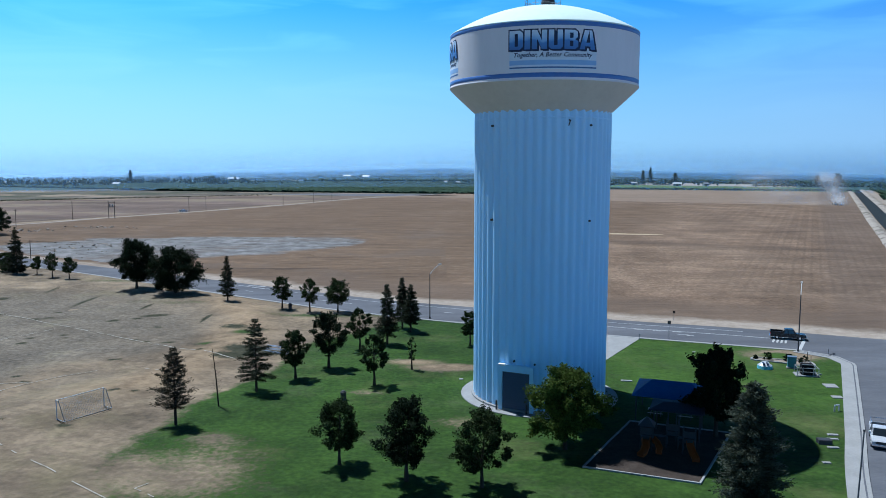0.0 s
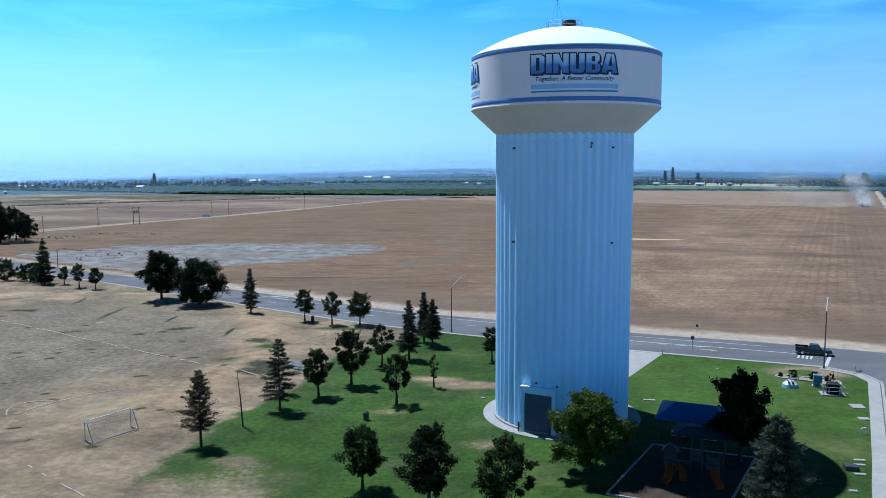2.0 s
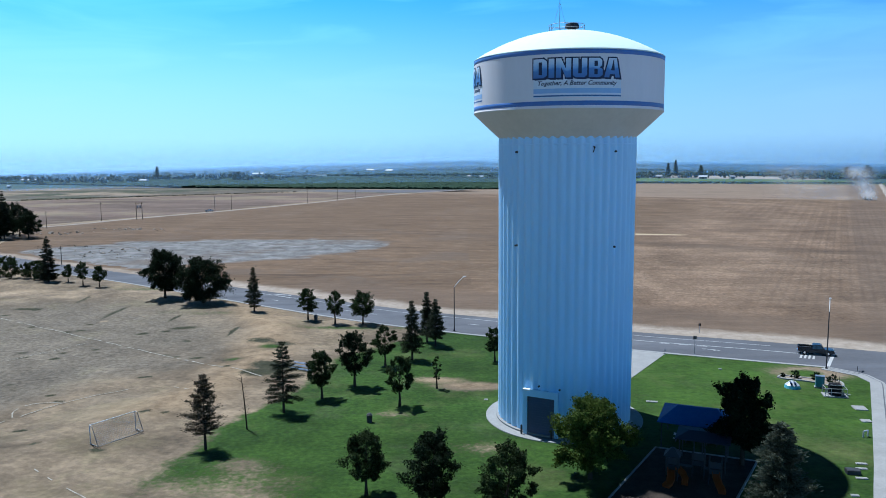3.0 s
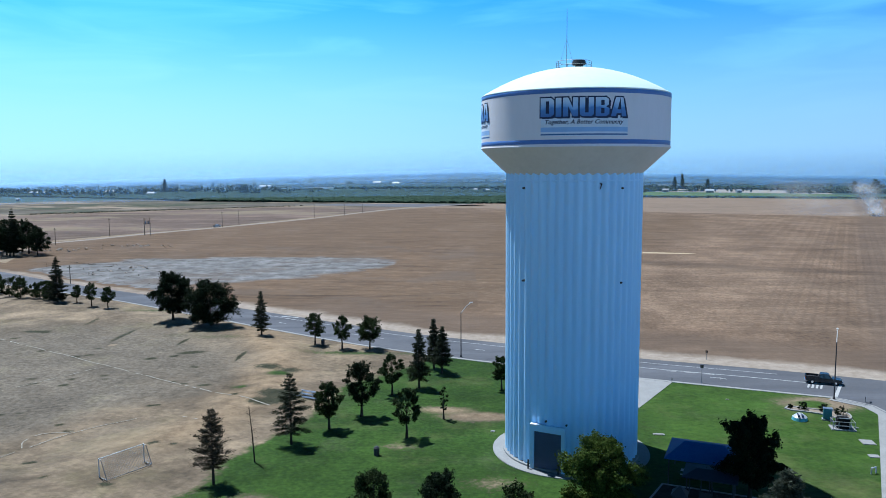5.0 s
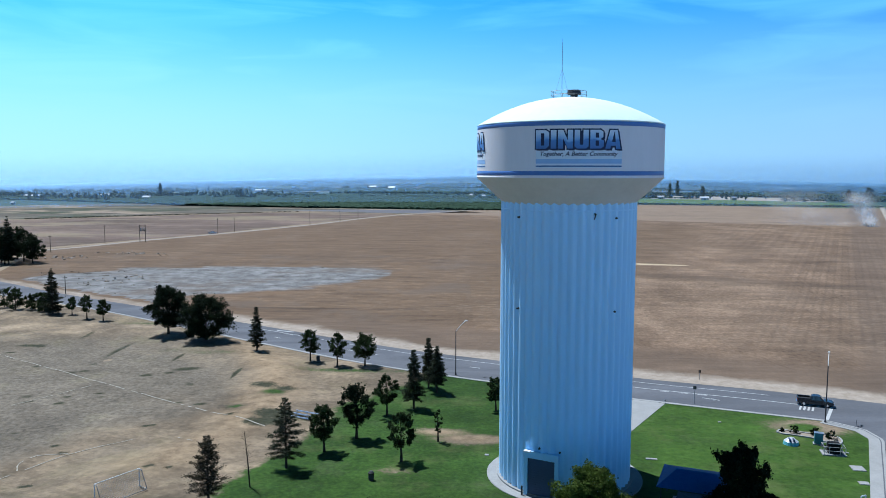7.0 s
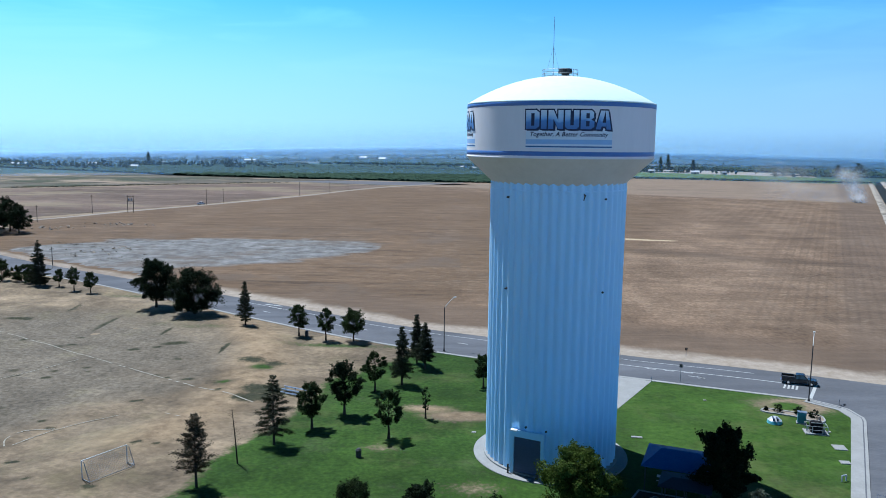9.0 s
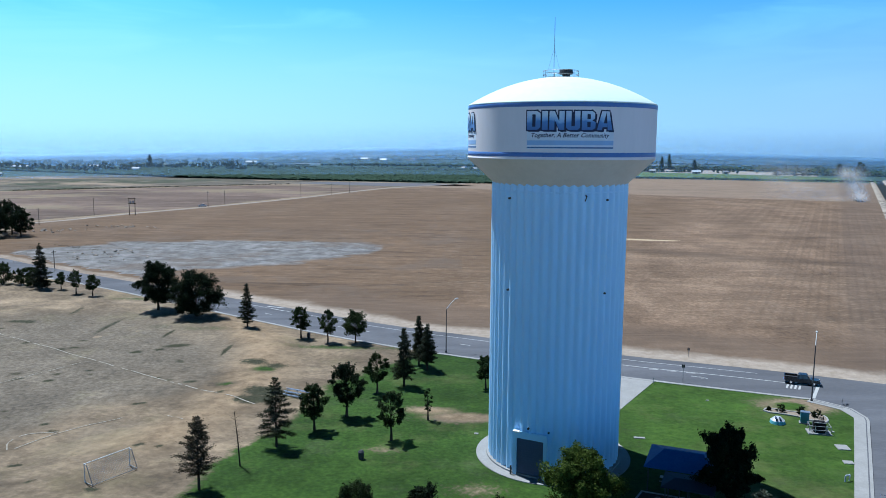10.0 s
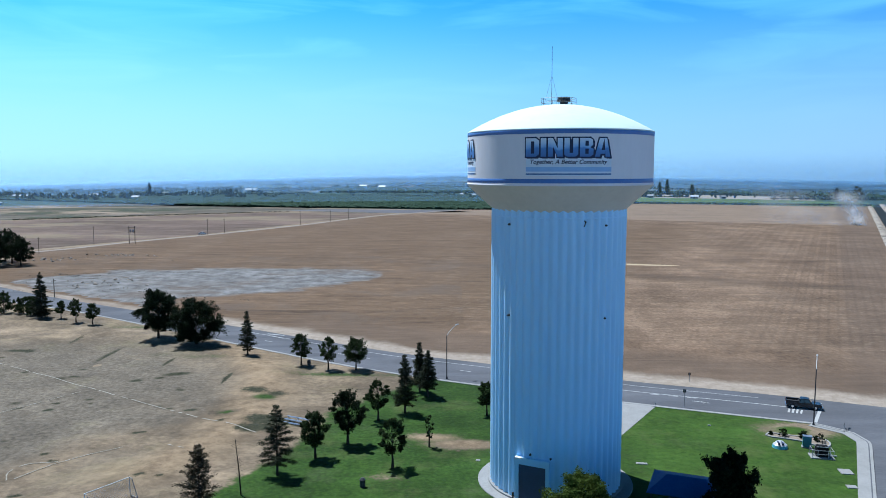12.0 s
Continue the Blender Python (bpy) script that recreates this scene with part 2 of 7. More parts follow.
def add_tube(bm, p, q, r0, r1=None, n=8, caps=True):
    p, q = Vector(p), Vector(q)
    r1 = r0 if r1 is None else r1
    d = q - p
    m = Matrix.Translation((p + q) / 2) @ d.to_track_quat("Z", "Y").to_matrix().to_4x4()
    bmesh.ops.create_cone(bm, cap_ends=caps, segments=n, radius1=r0, radius2=r1, depth=d.length, matrix=m)
    return bm


def lathe(profile, n, cx=0.0, cy=0.0):
    """Rings of (radius, z) turned round a vertical axis."""
    v, f = [], []
    for r, z in profile:
        for i in range(n):
            a = 2 * math.pi * i / n
            v.append((cx + r * math.cos(a), cy + r * math.sin(a), z))
    for k in range(len(profile) - 1):
        for i in range(n):
            j = (i + 1) % n
            f.append((k * n + i, k * n + j, (k + 1) * n + j, (k + 1) * n + i))
    return v, f


def slab(name, pts, z0, z1, mat, parent=None, label="", kind=""):
    """A flat polygon with thickness."""
    n = len(pts)
    v = [(x, y, z1) for x, y in pts] + [(x, y, z0) for x, y in pts]
    f = [tuple(range(n))] + [(i, i + n, (i + 1) % n + n, (i + 1) % n) for i in range(n)]
    area = sum(pts[i][0] * pts[(i + 1) % n][1] - pts[(i + 1) % n][0] * pts[i][1] for i in range(n))
    if area < 0:
        f = [tuple(reversed(q)) for q in f]
    ob = obj(name, v, f, mat, parent, label)
    if kind:
        ob["kind"] = kind
    return ob


def spline(pts, step=2.0):
    """A smooth line through the points (Catmull-Rom)."""
    out = []
    p = [np.array(q, float) for q in pts]
    p = [2 * p[0] - p[1]] + p + [2 * p[-1] - p[-2]]
    for i in range(1, len(p) - 2):
        a, b, c, d = p[i - 1:i + 3]
        k = max(1, int(np.linalg.norm(c - b) / step))
        for j in range(k):
            t = j / k
            out.append(0.5 * (2 * b + (c - a) * t + (2 * a - 5 * b + 4 * c - d) * t * t + (3 * b - a - 3 * c + d) * t ** 3))
    out.append(p[-2])
    return out


def ribbon(name, line, left, right, z0, z1, mat, parent=None, label="", kind=""):
    """A strip with thickness along a line, from left to right metres off it (right of its way is positive)."""
    line = [np.array(q) for q in line]
    v, f = [], []
    for i, q in enumerate(line):
        d = line[min(i + 1, len(line) - 1)] - line[max(i - 1, 0)]
        d = d / np.linalg.norm(d)
        r = np.array((d[1], -d[0]))
        for off, z in ((left, z0), (left, z1), (right, z1), (right, z0)):
            v.append((*(q + r * off), z))
    for i in range(len(line) - 1):
        a = 4 * i
        for k in range(3):
            f.append((a + k, a + k + 4, a + k + 5, a + k + 1))
    f += [(0, 1, 2, 3), tuple(4 * (len(line) - 1) + k for k in (3, 2, 1, 0))]
    ob = obj(name, v, f, mat, parent, label)
    if kind:
        ob["kind"] = kind
    return ob


# ---- large structure ----
def line_shift(line, off):
    line = [np.array(q) for q in line]
    out = []
    for i, q in enumerate(line):
        d = line[min(i + 1, len(line) - 1)] - line[max(i - 1, 0)]
        d = d / np.linalg.norm(d)
        out.append(q + np.array((d[1], -d[0])) * off)
    return out


def inside(px, py, poly):
    c = np.zeros(px.shape, bool)
    n = len(poly)
    for i in range(n):
        x0, y0 = poly[i]
        x1, y1 = poly[(i + 1) % n]
        if y0 == y1:
            continue
        hit = ((y0 > py) != (y1 > py)) & (px < (x1 - x0) * (py - y0) / (y1 - y0) + x0)
        c ^= hit
    return c


def land(x, y):
    """Height of the plain: level round the park, falling very gently far out to both sides."""
    d, az = math.hypot(x, y), math.degrees(math.atan2(x, y))
    if y <= 0 or d < 1300:
        return 0.0
    s = min(1.0, (d - 1300) / 1400)
    return -d * s * s * (3 - 2 * s) * (0.001 + (0.0115 if az < 0 else 0.0075) * min(34, abs(az)) / 30)


def polar_sheet(name, radii, a0, a1, step, dz, mat, closed=False):
    v, f = [], []
    na = int(round((a1 - a0) / step)) + (0 if closed else 1)
    for r in radii:
        for i in range(na):
            a = radians(a0 + step * i)
            x, y = r * math.sin(a), r * math.cos(a)
            v.append((x, y, land(x, y) + dz))
    for j in range(len(radii) - 1):
        for i in range(na if closed else na - 1):
            k = (i + 1) % na
            f.append((j * na + i, (j + 1) * na + i, (j + 1) * na + k, j * na + k))
    f = [q[::-1] for q in f]
    return obj(name, v, f, mat, smooth=True)


RADII = [950, 1100, 1300, 1550, 1850, 2200, 2600, 3000, 3500, 4000, 4500, 4880]
tagged(polar_sheet("ground", [1, 60, 150, 300, 600] + RADII, 0, 360, 3, -0.10, M["dirt"], True), "dry tan earth plain reaching to the horizon", "ground", kind="structure")

ROAD_NEAR = spline([(-389, 401), (-259.0, 318.8), (-156.4, 250.7), (-106.7, 221.0), (-46.5, 178.4), (-19.9, 160.6), (7.5, 146.6), (36.6, 134.6), (60.4, 125.5)], 4)
ROAD_FAR = spline([(-402, 432), (-271, 348), (-176.0, 282.0), (-134.7, 252.4), (-63.1, 207.3), (-16.8, 177.4), (8.5, 164.9), (34.9, 152.0), (63.3, 141.3), (107.2, 121.1), (162.1, 93.4), (239.8, 50.5)], 4)
SIDE_EAST = [(239.6, 27.4), (116.5, 89.5), (82.6, 102.7), (74.9, 99.0), (24.0, -10.0), (4.0, -50.0)]
SIDE_WEST = spline([(-12.0, -45.0), (21.7, 28.4), (40.5, 68.6), (49.5, 86.1), (61.9, 110.5), (64.9, 116.9), (64.6, 120.8), (60.4, 125.5)], 2)
road_pts = [tuple(q) for q in ROAD_NEAR] + [tuple(q) for q in reversed(SIDE_WEST[:-1])] + list(reversed(SIDE_EAST)) + [tuple(q) for q in reversed(ROAD_FAR)]
road = tagged(slab("road", road_pts, -0.5, -0.04, M["asphalt"]), "grey asphalt road bending at a corner junction", "road", kind="structure")

# concrete kerb and pavement
KERB = ROAD_NEAR[:-1] + list(reversed(SIDE_WEST))
tagged(ribbon("kerb", KERB, -0.5, 0.32, -0.4, 0.1, M["concrete"]), "pale concrete kerb along the road", "kerb", kind="structure")
WALK = [q for q in ROAD_NEAR if q[0] > 57][:-1] + list(reversed(SIDE_WEST))
pavement = tagged(ribbon("pavement", WALK, 0.32, 1.65, -0.4, 0.095, M["concrete"]), "pale concrete pavement round the corner lawn", "pavement", kind="structure")
tagged(ribbon("kerb_joint", list(reversed(SIDE_WEST)), -0.1, 0.06, -0.3, 0.106, M["asphalt"]), "dark joint between gutter and pavement", "kerb", kind="structure")
tagged(slab("driveway", [(36.4, 134.2), (28.4, 138.1), (13.8, 114.3), (20.8, 108.9)], -0.3, 0.07, M["concrete"]), "pale concrete driveway to the water tower", "driveway", kind="structure")

# ploughed field
def rows_material(name, colors, period, turn, strength=0.5):
    m = material(name, colors, 0.05, 20, 0.95, 0.45, world_space=True, stretch=(1.0, 0.6, 1), turn=turn, detail=8.0, grain=0.5, cloud=0.1, cloud_scale=0.03)
    n, l = m.node_tree.nodes, m.node_tree.links
    g = [x for x in n if x.type == "NEW_GEOMETRY"][0]
    mp = n.new("ShaderNodeMapping")
    mp.inputs["Rotation"].default_value = (0, 0, turn)
    w = n.new("ShaderNodeTexWave")
    w.inputs["Scale"].default_value = 0.31 / period
    w.inputs["Distortion"].default_value, w.inputs["Detail"].default_value, w.inputs["Detail Scale"].default_value = 0.0, 0.0, 1.0
    l.new(g.outputs["Position"], mp.inputs["Vector"])
    l.new(mp.outputs["Vector"], w.inputs["Vector"])
    br = n.new("ShaderNodeTexNoise")
    br.inputs["Scale"].default_value, br.inputs["Detail"].default_value = 0.007, 5
    l.new(g.outputs["Position"], br.inputs["Vector"])
    k = n.new("ShaderNodeMath")
    k.operation = "MULTIPLY"
    l.new(w.outputs["Fac"], k.inputs[0])
    brr = n.new("ShaderNodeMapRange")
    brr.inputs["From Min"].default_value, brr.inputs["From Max"].default_value = 0.4, 0.62
    l.new(br.outputs["Fac"], brr.inputs["Value"])
    l.new(brr.outputs["Result"], k.inputs[1])
    src = n["Principled BSDF"].inputs["Base Color"].links[0].from_socket
    mx = n.new("ShaderNodeMix")
    mx.data_type, mx.blend_type = "RGBA", "MULTIPLY"
    mx.inputs["Factor"].default_value = strength
    tone = n.new("ShaderNodeMapRange")
    tone.inputs["To Min"].default_value, tone.inputs["To Max"].default_value = 1.15, 0.5
    l.new(k.outputs[0], tone.inputs["Value"])
    l.new(src, mx.inputs["A"])
    l.new(tone.outputs["Result"], mx.inputs["B"])
    l.new(mx.outputs["Result"], n["Principled BSDF"].inputs["Base Color"])
    return m


M["plough"] = rows_material("ploughed_soil", ((0.072, 0.048, 0.031), (0.13, 0.088, 0.058), (0.2, 0.14, 0.095)), 5.2, GRID, 0.22)
def zone(m, spans, c, amount, wobble=4.0, row=0.0, fleck=None):
    """Lays another soil tone over one stretch of the field, in the field's own axes: spans are (axis, from, to) ramps."""
    n, l = m.node_tree.nodes, m.node_tree.links
    b = n["Principled BSDF"]
    src = b.inputs["Base Color"].links[0].from_socket
    g, mp, sep, nz = (n.new(k) for k in ("ShaderNodeNewGeometry", "ShaderNodeMapping", "ShaderNodeSeparateXYZ", "ShaderNodeTexNoise"))
    mp.inputs["Rotation"].default_value = (0, 0, GRID)
    nz.inputs["Scale"].default_value, nz.inputs["Detail"].default_value = 0.06, 6
    l.new(g.outputs["Position"], mp.inputs["Vector"])
    l.new(mp.outputs["Vector"], sep.inputs[0])
    l.new(mp.outputs["Vector"], nz.inputs["Vector"])
    val = None
    for axis, a, z in spans:
        ad, mr = n.new("ShaderNodeMath"), n.new("ShaderNodeMapRange")
        ad.operation = "MULTIPLY_ADD"
        ad.inputs[1].default_value = wobble
        l.new(nz.outputs["Fac"], ad.inputs[0])
        l.new(sep.outputs[axis], ad.inputs[2])
        mr.interpolation_type = "SMOOTHSTEP"
        mr.inputs["From Min"].default_value, mr.inputs["From Max"].default_value = a + wobble / 2, z + wobble / 2
        l.new(ad.outputs[0], mr.inputs["Value"])
        out = mr.outputs["Result"]
        if val is not None:
            mu = n.new("ShaderNodeMath")
            mu.operation = "MULTIPLY"
            l.new(val, mu.inputs[0])
            l.new(out, mu.inputs[1])
            out = mu.outputs[0]
        val = out
    extra = []
    if row:
        w, wr = n.new("ShaderNodeTexWave"), n.new("ShaderNodeMapRange")
        w.inputs["Scale"].default_value = 0.314 / row
        w.inputs["Distortion"].default_value, w.inputs["Detail"].default_value, w.inputs["Detail Scale"].default_value = 0.8, 1.0, 0.15
        wr.inputs["From Min"].default_value, wr.inputs["From Max"].default_value = 0.55, 1.0
        l.new(mp.outputs["Vector"], w.inputs["Vector"])
        l.new(w.outputs["Fac"], wr.inputs["Value"])
        extra.append(wr.outputs["Result"])
    if fleck:
        f, fm, fr = n.new("ShaderNodeTexNoise"), n.new("ShaderNodeMapping"), n.new("ShaderNodeMapRange")
        fm.inputs["Rotation"].default_value, fm.inputs["Scale"].default_value = (0, 0, GRID), (fleck[0], fleck[1], 1)
        f.inputs["Scale"].default_value, f.inputs["Detail"].default_value, f.inputs["Roughness"].default_value = 1.0, 6, 0.7
        fr.inputs["From Min"].default_value, fr.inputs["From Max"].default_value = 0.53, 0.66
        l.new(g.outputs["Position"], fm.inputs["Vector"])
        l.new(fm.outputs["Vector"], f.inputs["Vector"])
        l.new(f.outputs["Fac"], fr.inputs["Value"])
        extra.append(fr.outputs["Result"])
    for out in extra + [None]:
        mu = n.new("ShaderNodeMath")
        mu.operation = "MULTIPLY"
        l.new(val, mu.inputs[0])
        if out is None:
            mu.inputs[1].default_value = amount
        else:
            l.new(out, mu.inputs[1])
        val = mu.outputs[0]
    mx = n.new("ShaderNodeMix")
    mx.data_type = "RGBA"
    mx.inputs["B"].default_value = (*c, 1)
    l.new(val, mx.inputs["Factor"])
    l.new(src, mx.inputs["A"])
    l.new(mx.outputs["Result"], b.inputs["Base Color"])


def till(m):
    """The look of the worked soil, the same for every sheet of the field."""
    mottle(m, ((0.012, 0.14), (0.06, 0.1)), GRID, (1, 0.6, 1))
    zone(m, ((0, -60, -110), (1, 640, 560)), (0.105, 0.069, 0.042), 0.9, 20.0)
    zone(m, ((0, -55, -95),), (0.185, 0.13, 0.085), 0.5, 10.0, fleck=(0.06, 0.4))
    zone(m, ((0, -55, -95),), (0.058, 0.039, 0.026), 0.55, 10.0, fleck=(0.16, 1.1))
    zone(m, ((0, -55, -95),), (0.054, 0.037, 0.024), 0.85, 10.0, fleck=(0.018, 0.2))
    zone(m, ((0, -45, -85),), (0.06, 0.041, 0.026), 0.5, 10.0, fleck=(0.06, 0.7))
    # dry far strip, headland, dark eastern edge, straw flecks, deep tractor lines
    zone(m, ((1, 648, 660),), (0.174, 0.132, 0.099), 0.75)
    zone(m, ((1, 186, 172), (0, -150, -120)), (0.099, 0.071, 0.051), 0.7)
    zone(m, ((0, 2, 9),), (0.09, 0.065, 0.048), 0.6)
    zone(m, ((0, -190, -80), (1, 186, 200), (1, 360, 260)), (0.23, 0.175, 0.12), 0.5, fleck=(0.3, 0.8))
    zone(m, ((0, -190, -80), (1, 186, 200), (1, 560, 360)), (0.072, 0.052, 0.037), 0.6, row=2.6, fleck=(0.5, 0.12))
    zone(m, ((0, -26, -14), (1, 180, 210), (1, 620, 480)), (0.06, 0.043, 0.031), 0.22, row=2.5)
    zone(m, ((0, -26, -14), (1, 180, 210), (1, 640, 520)), (0.051, 0.037, 0.027), 0.4, row=5.0, fleck=(0.2, 0.03))
    zone(m, ((1, 300, 306), (1, 318, 312), (0, -200, -160)), (0.072, 0.051, 0.036), 0.5, 6.0)
    patches(m, (0.15, 0.111, 0.081), 0.016, 0.5, 0.72, 0.4, GRID, (1.6, 0.5, 1))
    mottle(m, ((0.07, 0.12), (0.25, 0.15)), GRID, (0.2, 1, 1))


till(M["plough"])
field_near = [tuple(q) for q in line_shift(ROAD_FAR, -5.6) if -188 < q[0] < 90]
tagged(slab("field", field_near + [(148.7, 230.3), (244, 432), (478, 889), (220, 960), (60, 874), (39, 852), (-64, 710), (-158, 502), (-222, 395)], -0.6, -0.03, M["plough"]),
       "bare ploughed brown field with tractor lines", "field", kind="structure")


def blotch(cx, cy, rx, ry, turn, seed, rough=0.2, n=90):
    out = []
    for i in range(n):
        a = 2 * math.pi * i / n
        k = 1 + rough * (noise.noise(Vector((math.cos(a) * 1.6 + seed, math.sin(a) * 1.6, seed))) + 0.6 * noise.noise(Vector((math.cos(a) * 6 + seed, math.sin(a) * 6, 3 + seed))))
        x, y = rx * k * math.cos(a), ry * k * math.sin(a)
        out.append((cx + x * math.cos(turn) - y * math.sin(turn), cy + x * math.sin(turn) + y * math.cos(turn)))
    return out


def ragged(m, other, name, sharp=0.35, torn=0.08, tone_scale=0.5):
    """Mixes another tone into a material by a mesh mask with a torn border."""
    n, l = m.node_tree.nodes, m.node_tree.links
    at, g, nz, ad, rg, mx = (n.new(k) for k in ("ShaderNodeAttribute", "ShaderNodeNewGeometry", "ShaderNodeTexNoise", "ShaderNodeMath", "ShaderNodeMapRange", "ShaderNodeMix"))
    at.attribute_name = name
    nz.inputs["Scale"].default_value, nz.inputs["Detail"].default_value, nz.inputs["Roughness"].default_value = torn, 8, 0.68
    l.new(g.outputs["Position"], nz.inputs["Vector"])
    l.new(at.outputs["Fac"], ad.inputs[0])
    l.new(nz.outputs["Fac"], ad.inputs[1])
    rg.inputs["From Min"].default_value, rg.inputs["From Max"].default_value = 1.0 - sharp / 2, 1.0 + sharp / 2
    l.new(ad.outputs[0], rg.inputs["Value"])
    tone = n.new("ShaderNodeValToRGB")
    tone.color_ramp.elements[0].position, tone.color_ramp.elements[1].position = 0.35, 0.66
    tone.color_ramp.elements[0].color, tone.color_ramp.elements[1].color = (*other[0], 1), (*other[1], 1)
    nf = n.new("ShaderNodeTexNoise")
    nf.inputs["Scale"].default_value, nf.inputs["Detail"].default_value, nf.inputs["Roughness"].default_value = tone_scale, 10, 0.7
    l.new(g.outputs["Position"], nf.inputs["Vector"])
    l.new(nf.outputs["Fac"], tone.inputs["Fac"])
    b = n["Principled BSDF"]
    old = b.inputs["Base Color"].links[0].from_socket
    mx.data_type = "RGBA"
    l.new(rg.outputs["Result"], mx.inputs["Factor"])
    l.new(old, mx.inputs["A"])
    l.new(tone.outputs["Color"], mx.inputs["B"])
    l.new(mx.outputs["Result"], b.inputs["Base Color"])


M["scraped"] = rows_material("scraped_soil", ((0.072, 0.048, 0.031), (0.13, 0.088, 0.058), (0.2, 0.14, 0.095)), 5.2, GRID, 0.22)
till(M["scraped"])
ragged(M["scraped"], ((0.07, 0.065, 0.06), (0.195, 0.188, 0.184)), "bare", 0.4, 0.1, 0.16)
mottle(M["scraped"], ((0.04, 0.12), (0.2, 0.13)), GRID, (0.8, 1, 1))
patches(M["scraped"], (0.098, 0.074, 0.056), 0.035, 0.52, 0.62, 0.6, GRID, (0.8, 1, 1))
sx, sy = np.arange(-186, 6, 3.0), np.arange(206, 378, 3.0)
sv, sf, sm = [], [], []
for j, y in enumerate(sy):
    for i, x in enumerate(sx):
        # a lens-shaped patch, blunt to the west and pointed to the east
        t = (x + 141) / 112
        half = 45 * max(0.0, min(1.0, (1 - t) * 1.35)) ** 0.45 if t > 0.25 else 45 * max(0.0, 1 - ((0.25 - t) / 0.5) ** 2) ** 0.5
        mid = 277.5 + 36 * max(0.0, t - 0.2)
        k = (half - abs(y - mid)) / 18 if 0 < half else -1.0
        k = max(k, 1.3 - math.hypot((x + 110) / 11, (y - 247) / 15))
        k += 0.55 * noise.noise(Vector((x * 0.035, y * 0.07, 21))) + 0.3 * noise.noise(Vector((x * 0.1, y * 0.2, 3)))
        sv.append((float(x), float(y), -0.009))
        sm.append(max(0.0, min(1.0, 0.5 + k)))
far_edge = [tuple(q) for q in line_shift(ROAD_FAR, -5.2)] + [(300, 900), (-200, 900)]
ok = inside(np.array([v[0] for v in sv]), np.array([v[1] for v in sv]), far_edge)
clear = inside(np.array([v[0] for v in sv]), np.array([v[1] for v in sv]), [tuple(q) for q in line_shift(ROAD_FAR, -13.0)] + [(300, 900), (-200, 900)])
nx = len(sx)
for j in range(len(sy) - 1):
    for i in range(nx - 1):
        q = (j * nx + i, j * nx + i + 1, (j + 1) * nx + i + 1, (j + 1) * nx + i)
        if all(ok[k] for k in q) and (any(sm[k] > 0.2 for k in q) or all(clear[k] for k in q)):
            sf.append(q)
scraped = obj("bare_ground", sv, sf, M["scraped"])
scraped.data.attributes.new("bare", "FLOAT", "POINT").data.foreach_set("value", sm)
tagged(scraped, "grey scraped patch of bare ground in the ploughed field", "ground", kind="structure")
# sandy verge on the far side of the road, torn into the field
tagged(ribbon("tyre_track", spline([(30.0, 264.2), (45.8, 232.5), (54.6, 204.7), (61.4, 185.2), (66.3, 169.0), (71.1, 154.7)], 3), -0.35, 0.35, -0.3, -0.022, M["scraped"]), "faint curved tyre track on the field", "track", kind="structure")
M["verge"] = rows_material("verge_soil", ((0.072, 0.048, 0.031), (0.13, 0.088, 0.058), (0.2, 0.14, 0.095)), 5.2, GRID, 0.22)
till(M["verge"])
ragged(M["verge"], ((0.2, 0.163, 0.127), (0.29, 0.245, 0.2)), "sand", 0.45)
vv, vf, vs = [], [], []
cols = ((0.2, 1.0), (-1.5, 1.0), (-3.0, 0.95), (-4.5, 0.74), (-6.0, 0.52), (-8.0, 0.32), (-10.5, 0.14), (-13.0, 0.0))
for i, q in enumerate(ROAD_FAR):
    for off, k in cols:
        e = line_shift(ROAD_FAR, off)[i]
        wob = 0.22 * noise.noise(Vector((e[0] * 0.06, e[1] * 0.06, 2.0)))
        vv.append((float(e[0]), float(e[1]), -0.011 if off < 0 else -0.036))
        lean = 0.45 * max(0.0, min(1.0, (-60 - e[0]) / 30))
        vs.append(max(0.0, min(1.0, k + (wob if -12 < off < -2 else 0) - lean)))
nc = len(cols)
for i in range(len(ROAD_FAR) - 1):
    for c in range(nc - 1):
        vf.append((i * nc + c, (i + 1) * nc + c, (i + 1) * nc + c + 1, i * nc + c + 1))
verge = obj("verge", vv, vf, M["verge"])
verge.data.attributes.new("sand", "FLOAT", "POINT").data.foreach_set("value", vs)
tagged(verge, "pale sandy verge beside the road", "verge", kind="structure")
tagged(slab("straw_strip", [(54.8, 350.2), (79.0, 346.3), (100.8, 339.7), (96.1, 337.5), (69.4, 342.2), (51.9, 346.7)], -0.3, -0.008, material("straw", ((0.252, 0.192, 0.12), (0.33, 0.258, 0.168), (0.36, 0.3, 0.216)), 0.1, 9, 0.95, 0.3, world_space=True)),
       "pale straw-coloured strip on the field", "ground", kind="structure")

# park: one sheet, dry and green by a mask
PX, PY = np.arange(-134, 70.1, 1.0), np.arange(-60, 252.1, 1.0)
GREEN_EDGE = np.array([(-34, -60), (-27, 60), (-31, 69), (-35, 74), (-36.6, 78.7), (-35, 82.9), (-32.6, 88.7), (-31.1, 94.1), (-29.1, 101.6), (-25.2, 107.8), (-22.2, 118.6), (-20.6, 130.9), (-17.4, 137.9), (-9.6, 147.7), (-6.5, 153.6)])


park_poly = [tuple(q) for q in line_shift(KERB, 0.2)] + [(-330, -45)]
gx, gy = np.meshgrid(PX, PY)
park_in = inside(gx, gy, park_poly)


EDGE = np.array(spline([tuple(q) for q in ROAD_NEAR], 1.5))


